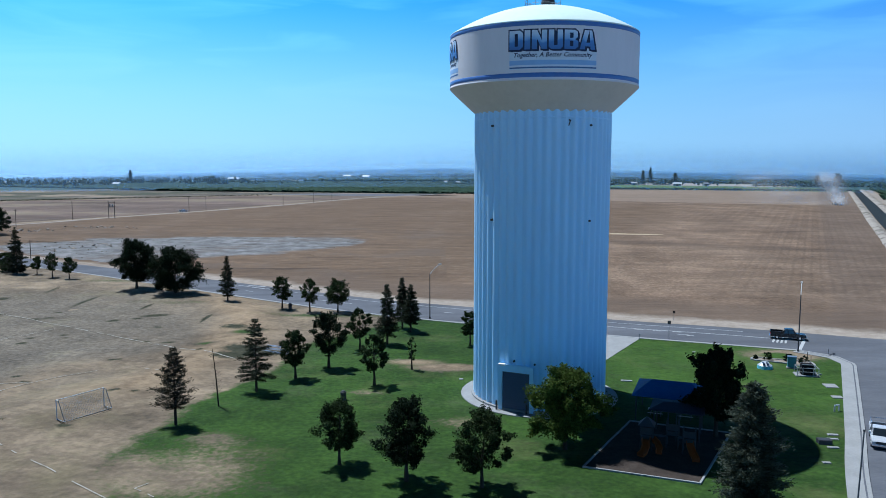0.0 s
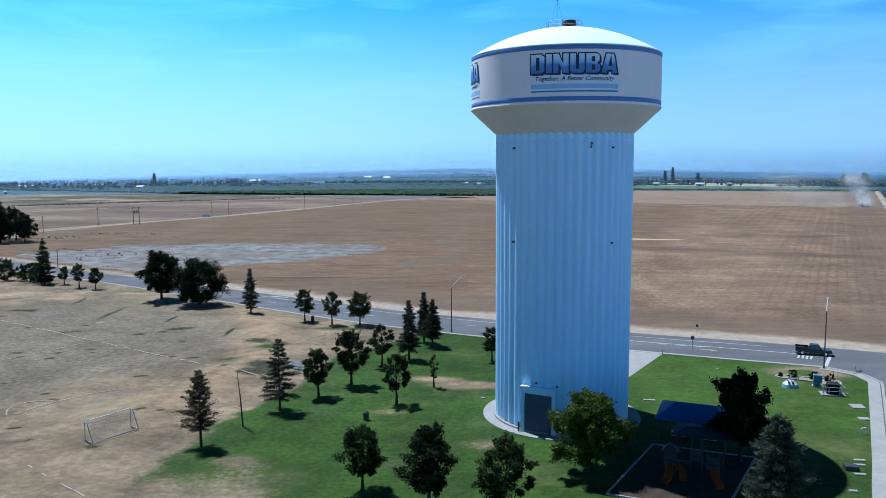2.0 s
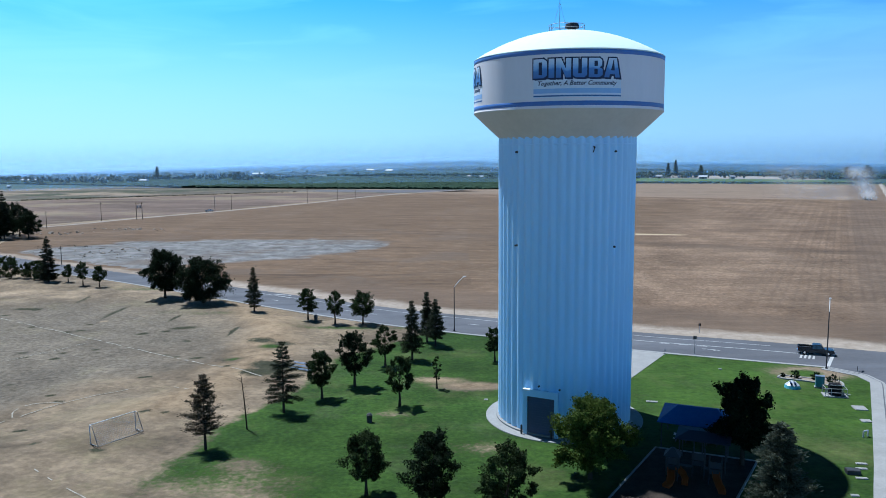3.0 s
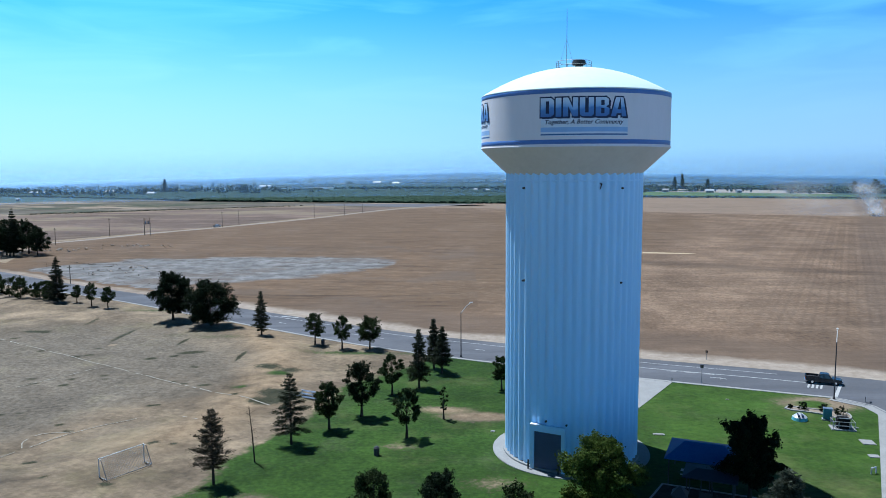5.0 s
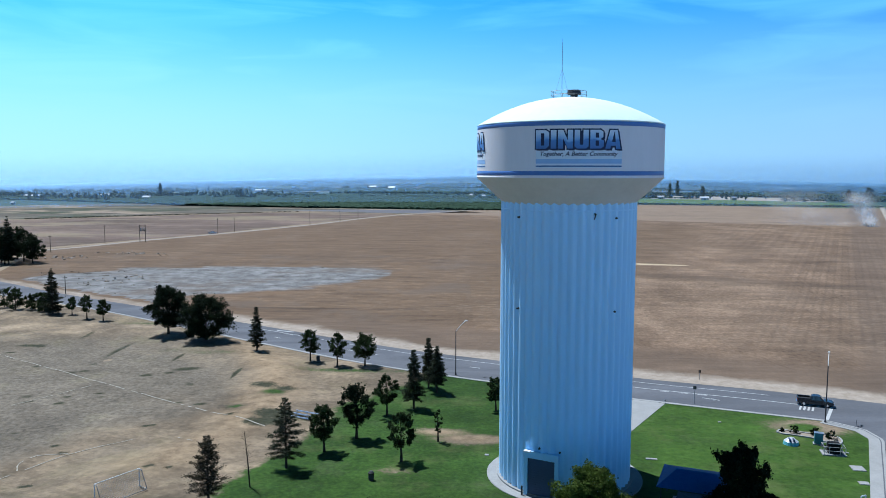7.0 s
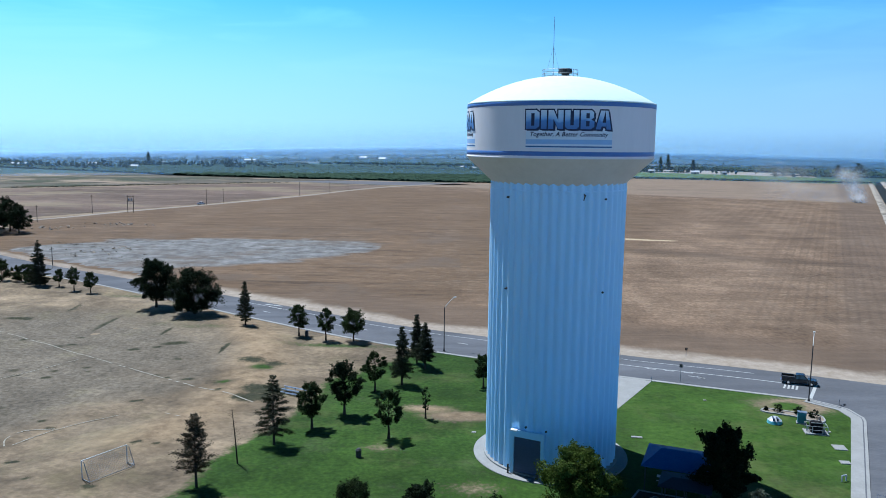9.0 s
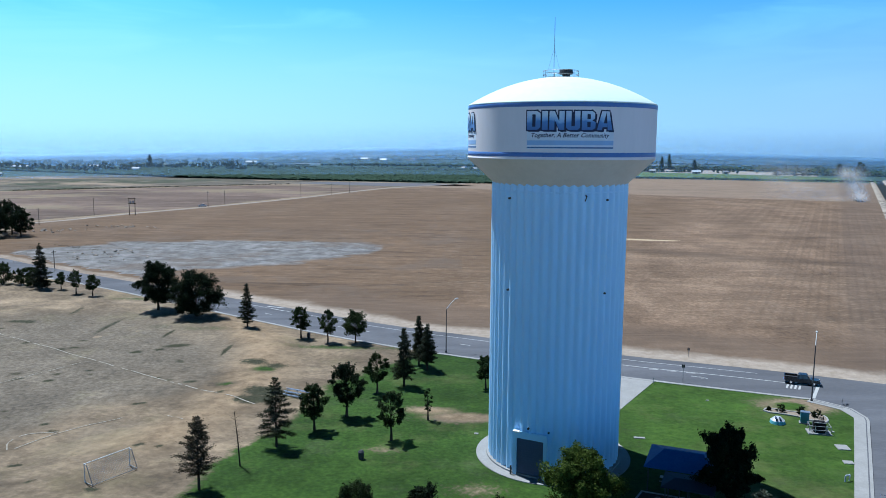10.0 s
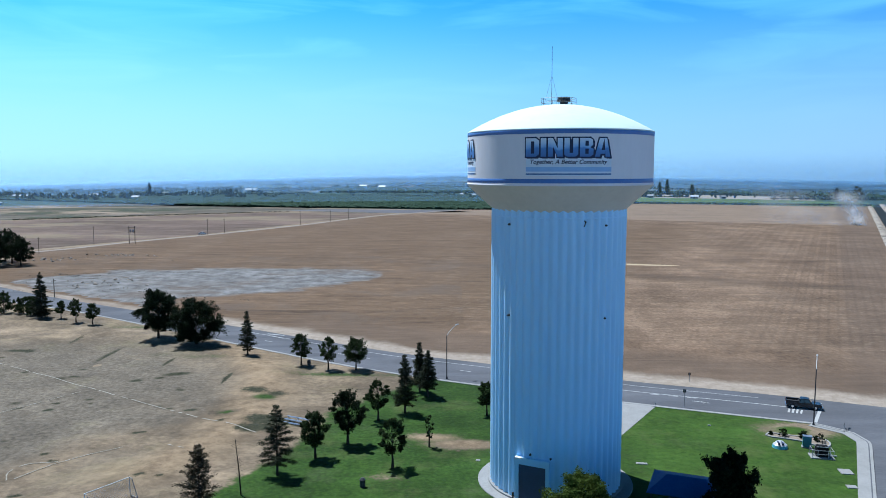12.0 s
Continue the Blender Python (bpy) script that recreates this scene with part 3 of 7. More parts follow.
def relief(x, y):
    d = math.sqrt(((x + 82) / 42) ** 2 + ((y - 133.5) / 54) ** 2)
    k = max(0.0, min(1.0, (-8.0 - x) / 14))
    if k > 0:
        near = math.sqrt(float(np.min((EDGE[:, 0] - x) ** 2 + (EDGE[:, 1] - y) ** 2)))
        k *= max(0.0, min(1.0, (near - 1.5) / 9.0))
    z = 0.02 + k * 1.05 * math.exp(-((d - 1.12) / 0.14) ** 2) * (0.6 + 0.5 * noise.noise(Vector((x * 0.05, y * 0.05, 9))))
    z += k * (0.10 * (0.6 + noise.noise(Vector((x * 0.035, y * 0.035, 0.3)))) + 0.17 * noise.noise(Vector((x * 0.16 + y * 0.1, y * 0.12 - x * 0.05, 5))) + 0.06 * noise.noise(Vector((x * 0.42, y * 0.3, 7))))
    return z


SWATH = np.array([(-74.1, 84.3), (-61.2, 97.8), (-55.6, 112.5), (-44.8, 119.6), (-37.2, 128.4), (-34.6, 145.0)])
swath = np.concatenate([SWATH[:-1] + (SWATH[1:] - SWATH[:-1]) * k / 10 for k in range(10)])
rs = np.random.RandomState(5)
TUFTS = []
for k in range(95):
    x, y = rs.uniform(-121, -37), rs.uniform(78, 198)
    if y < 192 - (x + 106) * 0.62 - 10 and x < -36 - (y - 100) * 0.1:
        rx = 0.75 + 0.55 * rs.uniform() ** 2
        TUFTS.append((x, y, rx, rx * rs.uniform(0.55, 0.85), rs.uniform(-0.5, 0.7), rs.uniform(0.55, 1.0)))
# longer dark streaks and blots
TUFTS += [(-79.4, 171.8, 0.55, 7.5, 0.0, 1.0), (-57.3, 155.1, 3.0, 1.4, 0.3, 0.7), (-101.6, 175.1, 3.2, 1.1, 0.1, 0.8), (-46.2, 151.9, 0.55, 4.5, 0.0, 0.8), (-63.2, 165.5, 0.55, 4.0, 0.0, 0.8), (-93.6, 186.5, 0.55, 4.5, 0.0, 0.8), (-31.5, 125.2, 3.6, 2.4, 0.0, 0.85), (-32.3, 121.4, 3.2, 2.0, 0.2, 0.85), (-37.9, 142.6, 3.4, 1.8, -0.4, 0.6), (-33.2, 140.6, 2.4, 1.6, 0.2, 0.55)]
verts, faces, greens, worn = [], [], [], []
idx = -np.ones(gx.shape, int)
for j in range(gx.shape[0]):
    ex = float(np.interp(PY[j], GREEN_EDGE[:, 1], GREEN_EDGE[:, 0]))
    for i in range(gx.shape[1]):
        x, y = float(gx[j, i]), float(gy[j, i])
        k = (x - ex) / 3.6 + 0.5 + 0.8 * noise.noise(Vector((x * 0.11, y * 0.11, 1.7))) + 0.5 * noise.noise(Vector((x * 0.4, y * 0.4, 2.7)))
        # worn dry patches in the lawn, and a few green ones in the dry grass
        for cx, cy, rx, ry, s in ((2.1, 114.8, 6.0, 2.2, -1.5), (-3.5, 118.7, 4.5, 1.6, -0.9), (-31.5, 75.5, 5.0, 5.5, -0.75), (4.1, 89.8, 5, 2.5, -0.5), (-22.5, 76.5, 5.5, 8.0, -0.6), (-25.5, 84.5, 3.2, 2.6, -0.6), (-27.0, 71.0, 9.0, 5.0, -0.4), (57.0, 122.5, 7.5, 4.2, -1.4), (-9.2, 102.0, 4, 1.6, -0.7),
                                  (-39.5, 129.2, 2.0, 1.2, 0.9), (-28.5, 124.0, 5.0, 3.4, 0.55), (-67.5, 172.1, 3, 2, 0.5), (-52.5, 170.0, 14, 2.2, 0.6), (-23.1, 155.2, 18, 2.0, 0.7), (-84.8, 202.8, 9, 2.0, 0.7), (55.6, 122.0, 2.4, 1.8, 1.6), (-34.9, 138.5, 2.4, 2.0, 1.3)):
            d = ((x - cx) / rx) ** 2 + ((y - cy) / ry) ** 2
            if d < 2.5:
                k = min(k, 1.0) + s * math.exp(-d * 1.2) if s < 0 else max(k, 0.0) + s * math.exp(-d * 1.2)
        idx[j, i] = len(verts)
        verts.append((x, y, relief(x, y) if park_in[j, i] else -0.05))
        greens.append(max(0.0, min(1.0, k)))
        worn.append(max(0.0, min(1.0, (1.12 - math.sqrt(((x + 84) / 42) ** 2 + ((y - 138) / 46) ** 2)) * 1.6 + 0.3 - 0.75 * math.exp(-float(np.min((swath[:, 0] - x) ** 2 + (swath[:, 1] - y) ** 2)) / 22) - 0.35 * noise.noise(Vector((x * 0.06, y * 0.06, 11))))))
border = np.array([tuple(q) for q in line_shift(KERB, 0.2)])
dense = np.concatenate([border[:-1] + (border[1:] - border[:-1]) * k / 8 for k in range(8)])
for j in range(gx.shape[0] - 1):
    for i in range(gx.shape[1] - 1):
        quad = ((j, i), (j, i + 1), (j + 1, i + 1), (j + 1, i))
        if any(park_in[q] for q in quad):
            for q in quad:
                if not park_in[q]:
                    x, y, z = verts[idx[q]]
                    near = dense[np.argmin((dense[:, 0] - gx[q]) ** 2 + (dense[:, 1] - gy[q]) ** 2)]
                    if math.hypot(near[0] - gx[q], near[1] - gy[q]) < 1.6:
                        verts[idx[q]] = (near[0], near[1], 0.03)
            faces.append((idx[j, i], idx[j, i + 1], idx[j + 1, i + 1], idx[j + 1, i]))
M["park"] = material("dry_grass", ((0.069, 0.054, 0.037), (0.144, 0.11, 0.075), (0.24, 0.183, 0.12)), 0.075, 16, 0.95, 0.35, world_space=True, stretch=(0.8, 1.0, 1), turn=radians(20), detail=8.0, grain=0.3, cloud=0.3, cloud_scale=0.05)


def grass_mask(m):
    n, l = m.node_tree.nodes, m.node_tree.links
    at = n.new("ShaderNodeAttribute")
    at.attribute_name = "green"
    g = [x for x in n if x.type == "NEW_GEOMETRY"][0]
    a, c = n.new("ShaderNodeTexNoise"), n.new("ShaderNodeTexNoise")
    a.inputs["Scale"].default_value, a.inputs["Detail"].default_value = 0.13, 8
    a.inputs["Roughness"].default_value = 0.7
    c.inputs["Scale"].default_value, c.inputs["Detail"].default_value = 1.6, 6
    ramp = n.new("ShaderNodeValToRGB")
    ramp.color_ramp.elements[0].position, ramp.color_ramp.elements[1].position = 0.36, 0.66
    ramp.color_ramp.elements[0].color = (0.012, 0.028, 0.005, 1)
    ramp.color_ramp.elements[1].color = (0.035, 0.068, 0.011, 1)
    mx = n.new("ShaderNodeMix")
    mx.inputs["Factor"].default_value = 0.5
    l.new(g.outputs["Position"], a.inputs["Vector"])
    l.new(g.outputs["Position"], c.inputs["Vector"])
    l.new(a.outputs["Fac"], mx.inputs["A"])
    l.new(c.outputs["Fac"], mx.inputs["B"])
    l.new(mx.outputs["Result"], ramp.inputs["Fac"])
    # ragged border
    ad = n.new("ShaderNodeMath")
    ad.operation = "MULTIPLY_ADD"
    ad.inputs[1].default_value, ad.inputs[2].default_value = 1.9, -0.95
    l.new(mx.outputs["Result"], ad.inputs[0])
    sm = n.new("ShaderNodeMath")
    l.new(at.outputs["Fac"], sm.inputs[0])
    l.new(ad.outputs[0], sm.inputs[1])
    rg = n.new("ShaderNodeMapRange")
    rg.interpolation_type = "SMOOTHSTEP"
    rg.inputs["From Min"].default_value, rg.inputs["From Max"].default_value = 0.12, 0.85
    l.new(sm.outputs[0], rg.inputs["Value"])
    src = n["Principled BSDF"].inputs["Base Color"].links[0].from_socket
    fin = n.new("ShaderNodeMix")
    fin.data_type = "RGBA"
    l.new(rg.outputs["Result"], fin.inputs["Factor"])
    l.new(src, fin.inputs["A"])
    l.new(ramp.outputs["Color"], fin.inputs["B"])
    l.new(fin.outputs["Result"], n["Principled BSDF"].inputs["Base Color"])


grass_mask(M["park"])
ragged(M["park"], ((0.024, 0.052, 0.007), (0.052, 0.092, 0.015)), "east_bright", 0.8, 0.1, 0.9)
ragged(M["park"], ((0.072, 0.06, 0.045), (0.158, 0.133, 0.102)), "worn", 0.9, 0.08, 1.1)
patches(M["park"], (0.162, 0.147, 0.066), 0.035, 0.54, 0.72, 0.4)
ragged(M["park"], ((0.14, 0.1, 0.062), (0.255, 0.187, 0.118)), "warm", 0.6)
mottle(M["park"], ((0.035, 0.16), (0.12, 0.15), (0.5, 0.09)), radians(20))
mottle(M["park"], ((0.3, 0.08), (1.5, 0.07)), radians(-35), (0.6, 1.0, 1))
# dark olive ellipses and streaks over the turf
ragged(M["park"], ((0.024, 0.025, 0.015), (0.048, 0.048, 0.029)), "dark_patch", 0.3, 1.1)
co = np.array(verts)
dark_patch = np.zeros(len(co))
for x, y, rx, ry, a, k in TUFTS:
    u = (co[:, 0] - x) * math.cos(a) + (co[:, 1] - y) * math.sin(a)
    w = (co[:, 1] - y) * math.cos(a) - (co[:, 0] - x) * math.sin(a)
    dark_patch = np.maximum(dark_patch, (0.42 + 0.62 * k) * np.exp(-0.6 * ((u / rx) ** 2 + (w / ry) ** 2)))
ring = np.sqrt(((co[:, 0] + 82) / 42) ** 2 + ((co[:, 1] - 133.5) / 54) ** 2)
warm = 0.75 * np.exp(-((ring - 1.1) / 0.17) ** 2) * np.clip((co[:, 0] + 78) / 25, 0, 1) * np.clip((co[:, 1] - 92) / 12, 0, 1)
for x, y, rx, ry in ((2.0, 115.0, 6.0, 1.9), (-3.2, 118.0, 4.0, 1.4)):
    warm = np.maximum(warm, 0.8 * np.exp(-((co[:, 0] - x) / rx) ** 2 - ((co[:, 1] - y) / ry) ** 2))
for x, y, rx, ry in ((-34.9, 138.5, 2.6, 2.2), (-39.5, 129.2, 2.4, 1.4)):
    warm *= 1 - np.exp(-((co[:, 0] - x) / rx) ** 2 - ((co[:, 1] - y) / ry) ** 2)
# brighter, yellower green towards the east and the far side of the lawn
east_bright = np.clip((co[:, 0] - 14) / 16, 0, 1) * np.clip((co[:, 1] - 84) / 14, 0, 1) * 0.6
lawn = obj("lawn", verts, faces, M["park"], smooth=True)
lawn.data.attributes.new("warm", "FLOAT", "POINT").data.foreach_set("value", warm)
lawn.data.attributes.new("east_bright", "FLOAT", "POINT").data.foreach_set("value", east_bright * np.array(greens))
lawn.data.attributes.new("dark_patch", "FLOAT", "POINT").data.foreach_set("value", dark_patch)
att = lawn.data.attributes.new("green", "FLOAT", "POINT")
att.data.foreach_set("value", greens)
lawn.data.attributes.new("worn", "FLOAT", "POINT").data.foreach_set("value", worn)
tagged(lawn, "park grass, watered green lawn fading into dry tan turf", "lawn", kind="structure")


# ---- water tower ----
TX, TY = 14.1, 101.5
tower = tagged(empty("water_tower", TX, TY), "pale blue fluted steel water tower with a wide white lettered tank", "water tower")
NF = 48
fl = []
for i in range(NF * 10):
    ph = (i % 10) / 10
    fl.append(0.33 * (0.5 - 0.5 * math.cos(2 * math.pi * ph)) ** 0.8)
cv, cf = [], []
zs = [0.0, 0.35, 12, 24, 36.5, 36.75, 37.5]
for z in zs:
    for i in range(NF * 10):
        a = 2 * math.pi * i / (NF * 10)
        r = 8.5 + fl[i] + (0.03 if 36.4 < z < 36.8 else 0)
        cv.append((r * math.cos(a), r * math.sin(a), z))
nn = NF * 10
for k in range(len(zs) - 1):
    for i in range(nn):
        j = (i + 1) % nn
        cf.append((k * nn + i, k * nn + j, (k + 1) * nn + j, (k + 1) * nn + i))
obj("fluted_column", cv, cf, M["tower_blue"], tower, "pale blue fluted steel column", smooth=True)
obj("seam_ring", *lathe([(8.70, 36.44), (8.80, 36.46), (8.80, 36.58), (8.70, 36.6)], 192), M["tower_blue"], tower)
RD = 12.05
obj("tank_cone", *lathe([(8.55, 37.22), (8.62, 37.28), (9.4, 37.95), (10.9, 39.35), (11.9, 40.3), (11.95, 40.35), (RD + 0.06, 40.52)], 480), M["tower_white_bounce"], tower, "cream cone-shaped tank underside", smooth=True)
obj("tank_wall", *lathe([(RD, 40.5), (RD + 0.06, 40.53), (RD + 0.06, 40.64), (RD, 40.7), (RD, 40.72), (RD, 40.75), (RD, 43.9), (RD, 47.15)], 640), M["tower_white"], tower, "white tank wall", smooth=True)
obj("lower_band", *lathe([(RD, 40.84), (RD + 0.012, 40.85), (RD + 0.012, 41.34), (RD, 41.35)], 640), M["band_blue"], tower, "blue painted band", smooth=True)
obj("upper_band", *lathe([(RD, 46.63), (RD + 0.012, 46.64), (RD + 0.012, 47.14), (RD, 47.15)], 640), M["band_blue"], tower, "blue painted band", smooth=True)
dome = [(RD + 0.013, 47.12), (RD + 0.03, 47.16), (RD + 0.03, 47.22), (RD - 0.1, 47.32)]
for k in range(1, 15):
    r = (RD - 0.1) * (1 - k / 14)
    dome.append((max(r, 0.02), 47.34 + 3.55 * (1 - (r / (RD - 0.1)) ** 2.0)))
obj("dome_roof", *lathe(dome, 480), M["dome_sunlit"], tower, "white domed roof", smooth=True)
pad_v, pad_f = lathe([(10.5, -0.3), (10.5, 0.10), (10.46, 0.14), (8.4, 0.16)], 128)
obj("base_pad", pad_v, pad_f, M["concrete"], tower, "round pale concrete pad", smooth=False)
obj("base_ring", *lathe([(9.1, 0.1), (9.1, 0.34), (9.06, 0.38), (8.5, 0.40)], 128), M["concrete"], tower, "raised concrete ring")
# roof vent, hatch rail and mast
bm = bmesh.new()
add_tube(bm, (0.5, 0, 50.7), (0.5, 0, 51.25), 0.5, 0.5, 20)
add_tube(bm, (0.5, 0, 51.25), (0.5, 0, 51.4), 0.85, 0.85, 24)
add_tube(bm, (0.5, 0, 51.4), (0.5, 0, 51.85), 0.9, 0.8, 24)
part("roof_vent", bm, M["dark_steel"], tower, "dark grey mushroom roof vent")
bm = bmesh.new()
for k in range(14):
    a0, a1 = 2 * math.pi * k / 14, 2 * math.pi * (k + 1) / 14
    for z in (51.15, 51.65):
        add_tube(bm, (-0.2 + 2.3 * math.cos(a0), 2.3 * math.sin(a0), z), (-0.2 + 2.3 * math.cos(a1), 2.3 * math.sin(a1), z), 0.03, n=5)
    if k % 2 == 0:
        add_tube(bm, (-0.2 + 2.3 * math.cos(a0), 2.3 * math.sin(a0), 50.6), (-0.2 + 2.3 * math.cos(a0), 2.3 * math.sin(a0), 51.65), 0.03, n=5)
part("guard_rail", bm, M["steel"], tower, "thin steel guard rail on the roof")
bm = bmesh.new()
add_tube(bm, (-1.1, 0, 50.7), (-1.1, 0, 56.6), 0.04, 0.03, 6)
add_tube(bm, (-1.1, 0, 56.6), (-1.1, 0, 58.4), 0.04, 0.02, 6)
for a in (0.4, 2.5, 4.6):
    add_tube(bm, (-1.1, 0, 54.6), (-1.1 + 1.2 * math.cos(a), 1.2 * math.sin(a), 50.7), 0.015, 0.015, 4)
part("antenna_mast", bm, M["steel"], tower, "slender whip antenna mast")


def round_tower(ang_deg, r, z):
    a = radians(ang_deg)
    return (r * math.cos(a), r * math.sin(a), z)


# fittings on the column
for ang, z in ((-141.3, 35.6), (-56.5, 35.6), (-141.5, 24.0), (-56.0, 24.0), (-101, 6.3), (-118, 6.5)):
    bm = bmesh.new()
    add_tube(bm, round_tower(ang, 8.6, z), round_tower(ang, 9.0, z), 0.16, 0.12, 10)
    part("vent_pipe", bm, M["dark_steel"], tower)
bm = bmesh.new()
add_tube(bm, round_tower(-76, 8.6, 36.2), round_tower(-76, 8.95, 36.1), 0.1, 0.1, 8)
add_tube(bm, round_tower(-76, 8.95, 36.1), round_tower(-77.2, 8.95, 35.5), 0.07, 0.07, 8)
part("overflow_hook", bm, M["dark_steel"], tower)

# door portal
DA = -116.2
dm = Matrix.Rotation(radians(DA + 90), 4, "Z")


def door_box(name, x0, x1, y0, y1, z0, z1, mat, label="", bevel=0.02, parent=None):
    bm = bmesh.new()
    add_box(bm, x0, x1, y0, y1, z0, z1, bevel)
    bmesh.ops.transform(bm, matrix=dm, verts=bm.verts[:])
    return part(name, bm, mat, parent or tower, label)


# the portal's own axes: x along the wall, y outwards is negative
portal_l = door_box("door_jamb", -2.3, -1.8, -9.02, -8.0, 0.1, 5.85, M["tower_blue"], "pale blue steel door surround")
door_box("door_jamb", 1.8, 2.3, -9.02, -8.0, 0.1, 5.85, M["tower_blue"])
door_box("door_lintel", -2.3, 2.3, -9.04, -8.0, 5.1, 6.0, M["tower_blue"])
roller = door_box("roller_door", -1.81, 1.81, -8.83, -8.4, 0.12, 5.11, M["door_blue"], "dark blue roller door")
for k in range(16):
    door_box("slat", -1.79, 1.79, -8.855, -8.8, 0.2 + k * 0.305, 0.46 + k * 0.305, M["door_blue"], parent=roller)
door_box("wall_light", -2.2, -1.3, -9.45, -8.98, 5.92, 6.12, M["tower_white"], "white lamp hood over the door")
for ang, r in ((-131, 9.55), (-106.5, 9.5), (-53, 9.6)):
    b = empty("bollard", TX + r * math.cos(radians(ang)), TY + r * math.sin(radians(ang)), 0.1)
    bm = bmesh.new()
    add_tube(bm, (0, 0, 0), (0, 0, 1.15), 0.12, 0.12, 12)
    bmesh.ops.create_uvsphere(bm, u_segments=12, v_segments=6, radius=0.12, matrix=Matrix.Translation((0, 0, 1.15)))
    part("post", bm, M["dark_steel"], b)
    tagged(b, "dark steel safety bollard on the tower pad", "bollard", "bollards by the tower")

# ---- lettering on the tank ----
M["sign_pale"] = plain("sign_pale", (0.66, 0.72, 0.78), 0.8, spread=0.06)
M["sign_mid"] = plain("sign_mid", (0.30, 0.46, 0.70), 0.5, spread=0.06)
M["sign_line"] = plain("sign_line", (0.06, 0.13, 0.30), 0.5)


def gradient(name, z0, z1):
    m = bpy.data.materials.new(name)
    m.use_nodes = True
    n, l = m.node_tree.nodes, m.node_tree.links
    b = n["Principled BSDF"]
    b.inputs["Roughness"].default_value = 0.45
    t, s, mr, r = n.new("ShaderNodeTexCoord"), n.new("ShaderNodeSeparateXYZ"), n.new("ShaderNodeMapRange"), n.new("ShaderNodeValToRGB")
    nz = n.new("ShaderNodeTexNoise")
    nz.inputs["Scale"].default_value = 0.8
    l.new(t.outputs["Object"], nz.inputs["Vector"])
    l.new(t.outputs["Object"], s.inputs[0])
    ad = n.new("ShaderNodeMath")
    ad.operation = "MULTIPLY_ADD"
    ad.inputs[1].default_value = 1.1
    l.new(nz.outputs["Fac"], ad.inputs[0])
    l.new(s.outputs["Z"], ad.inputs[2])
    mr.inputs["From Min"].default_value, mr.inputs["From Max"].default_value = z0 + 0.55, z1 + 0.55
    l.new(ad.outputs[0], mr.inputs["Value"])
    r.color_ramp.elements[0].position, r.color_ramp.elements[1].position = 0.0, 1.0
    r.color_ramp.elements[0].color, r.color_ramp.elements[1].color = (0.06, 0.14, 0.36, 1), (0.66, 0.72, 0.78, 1)
    for p, c in ((0.42, (0.09, 0.22, 0.50, 1)), (0.5, (0.22, 0.40, 0.66, 1)), (0.75, (0.5, 0.62, 0.75, 1))):
        e = r.color_ramp.elements.new(p)
        e.color = c
    l.new(mr.outputs["Result"], r.inputs["Fac"])
    l.new(r.outputs["Color"], b.inputs["Base Color"])
    return m


M["letter_fill"] = gradient("letter_fill", 43.85, 46.2)

# block letters as convex pieces in a unit-high box
LETTERS = {
    "D": (0.66, [[(0, 0), (.26, 0), (.26, 1), (0, 1)], [(.26, 0), (.5, 0), (.5, .17), (.26, .17)], [(.26, .83), (.5, .83), (.5, 1), (.26, 1)], [(.5, 0), (.66, .14), (.66, .86), (.5, 1), (.42, .83), (.42, .17)]]),
    "I": (0.27, [[(0, 0), (.27, 0), (.27, 1), (0, 1)]]),
    "N": (0.70, [[(0, 0), (.24, 0), (.24, 1), (0, 1)], [(.46, 0), (.70, 0), (.70, 1), (.46, 1)], [(.24, 1), (.24, .55), (.46, 0), (.46, .45)]]),
    "U": (0.66, [[(0, .12), (.25, .2), (.25, 1), (0, 1)], [(.41, .2), (.66, .12), (.66, 1), (.41, 1)], [(0, .12), (.12, 0), (.54, 0), (.66, .12), (.41, .2), (.25, .2)]]),
    "B": (0.66, [[(0, 0), (.26, 0), (.26, 1), (0, 1)], [(.26, .85), (.5, .85), (.5, 1), (.26, 1)], [(.26, .43), (.5, .43), (.5, .58), (.26, .58)], [(.26, 0), (.5, 0), (.5, .15), (.26, .15)],
                 [(.5, .51), (.63, .62), (.63, .9), (.5, 1), (.42, .85), (.42, .58)], [(.5, 0), (.66, .12), (.66, .42), (.5, .51), (.42, .43), (.42, .15)]]),
    "A": (0.80, [[(0, 0), (.25, 0), (.48, 1), (.24, 1)], [(.55, 0), (.80, 0), (.62, 1), (.48, 1)], [(.28, .16), (.53, .16), (.52, .36), (.33, .36)]]),
}


def wrap(p, centre, rr):
    """A point of the flat sign (metres right of its middle, height) onto the tank wall."""
    a = radians(centre) + p[0] / RD
    return (rr * math.cos(a), rr * math.sin(a), p[1])


def grow(poly, d):
    c = np.mean(poly, axis=0)
    p = [np.array(q) for q in poly]
    n = len(p)
    out = []
    area = sum(p[i][0] * p[(i + 1) % n][1] - p[(i + 1) % n][0] * p[i][1] for i in range(n))
    if area < 0:
        p = p[::-1]
    for i in range(n):
        a, b, e = p[i - 1], p[i], p[(i + 1) % n]
        u, w = (b - a) / np.linalg.norm(b - a), (e - b) / np.linalg.norm(e - b)
        n1, n2 = np.array((u[1], -u[0])), np.array((w[1], -w[0]))
        m = n1 + n2
        m = m / max(0.5, m @ m / 2) / 1.0
        out.append(b + m * d)
    return out


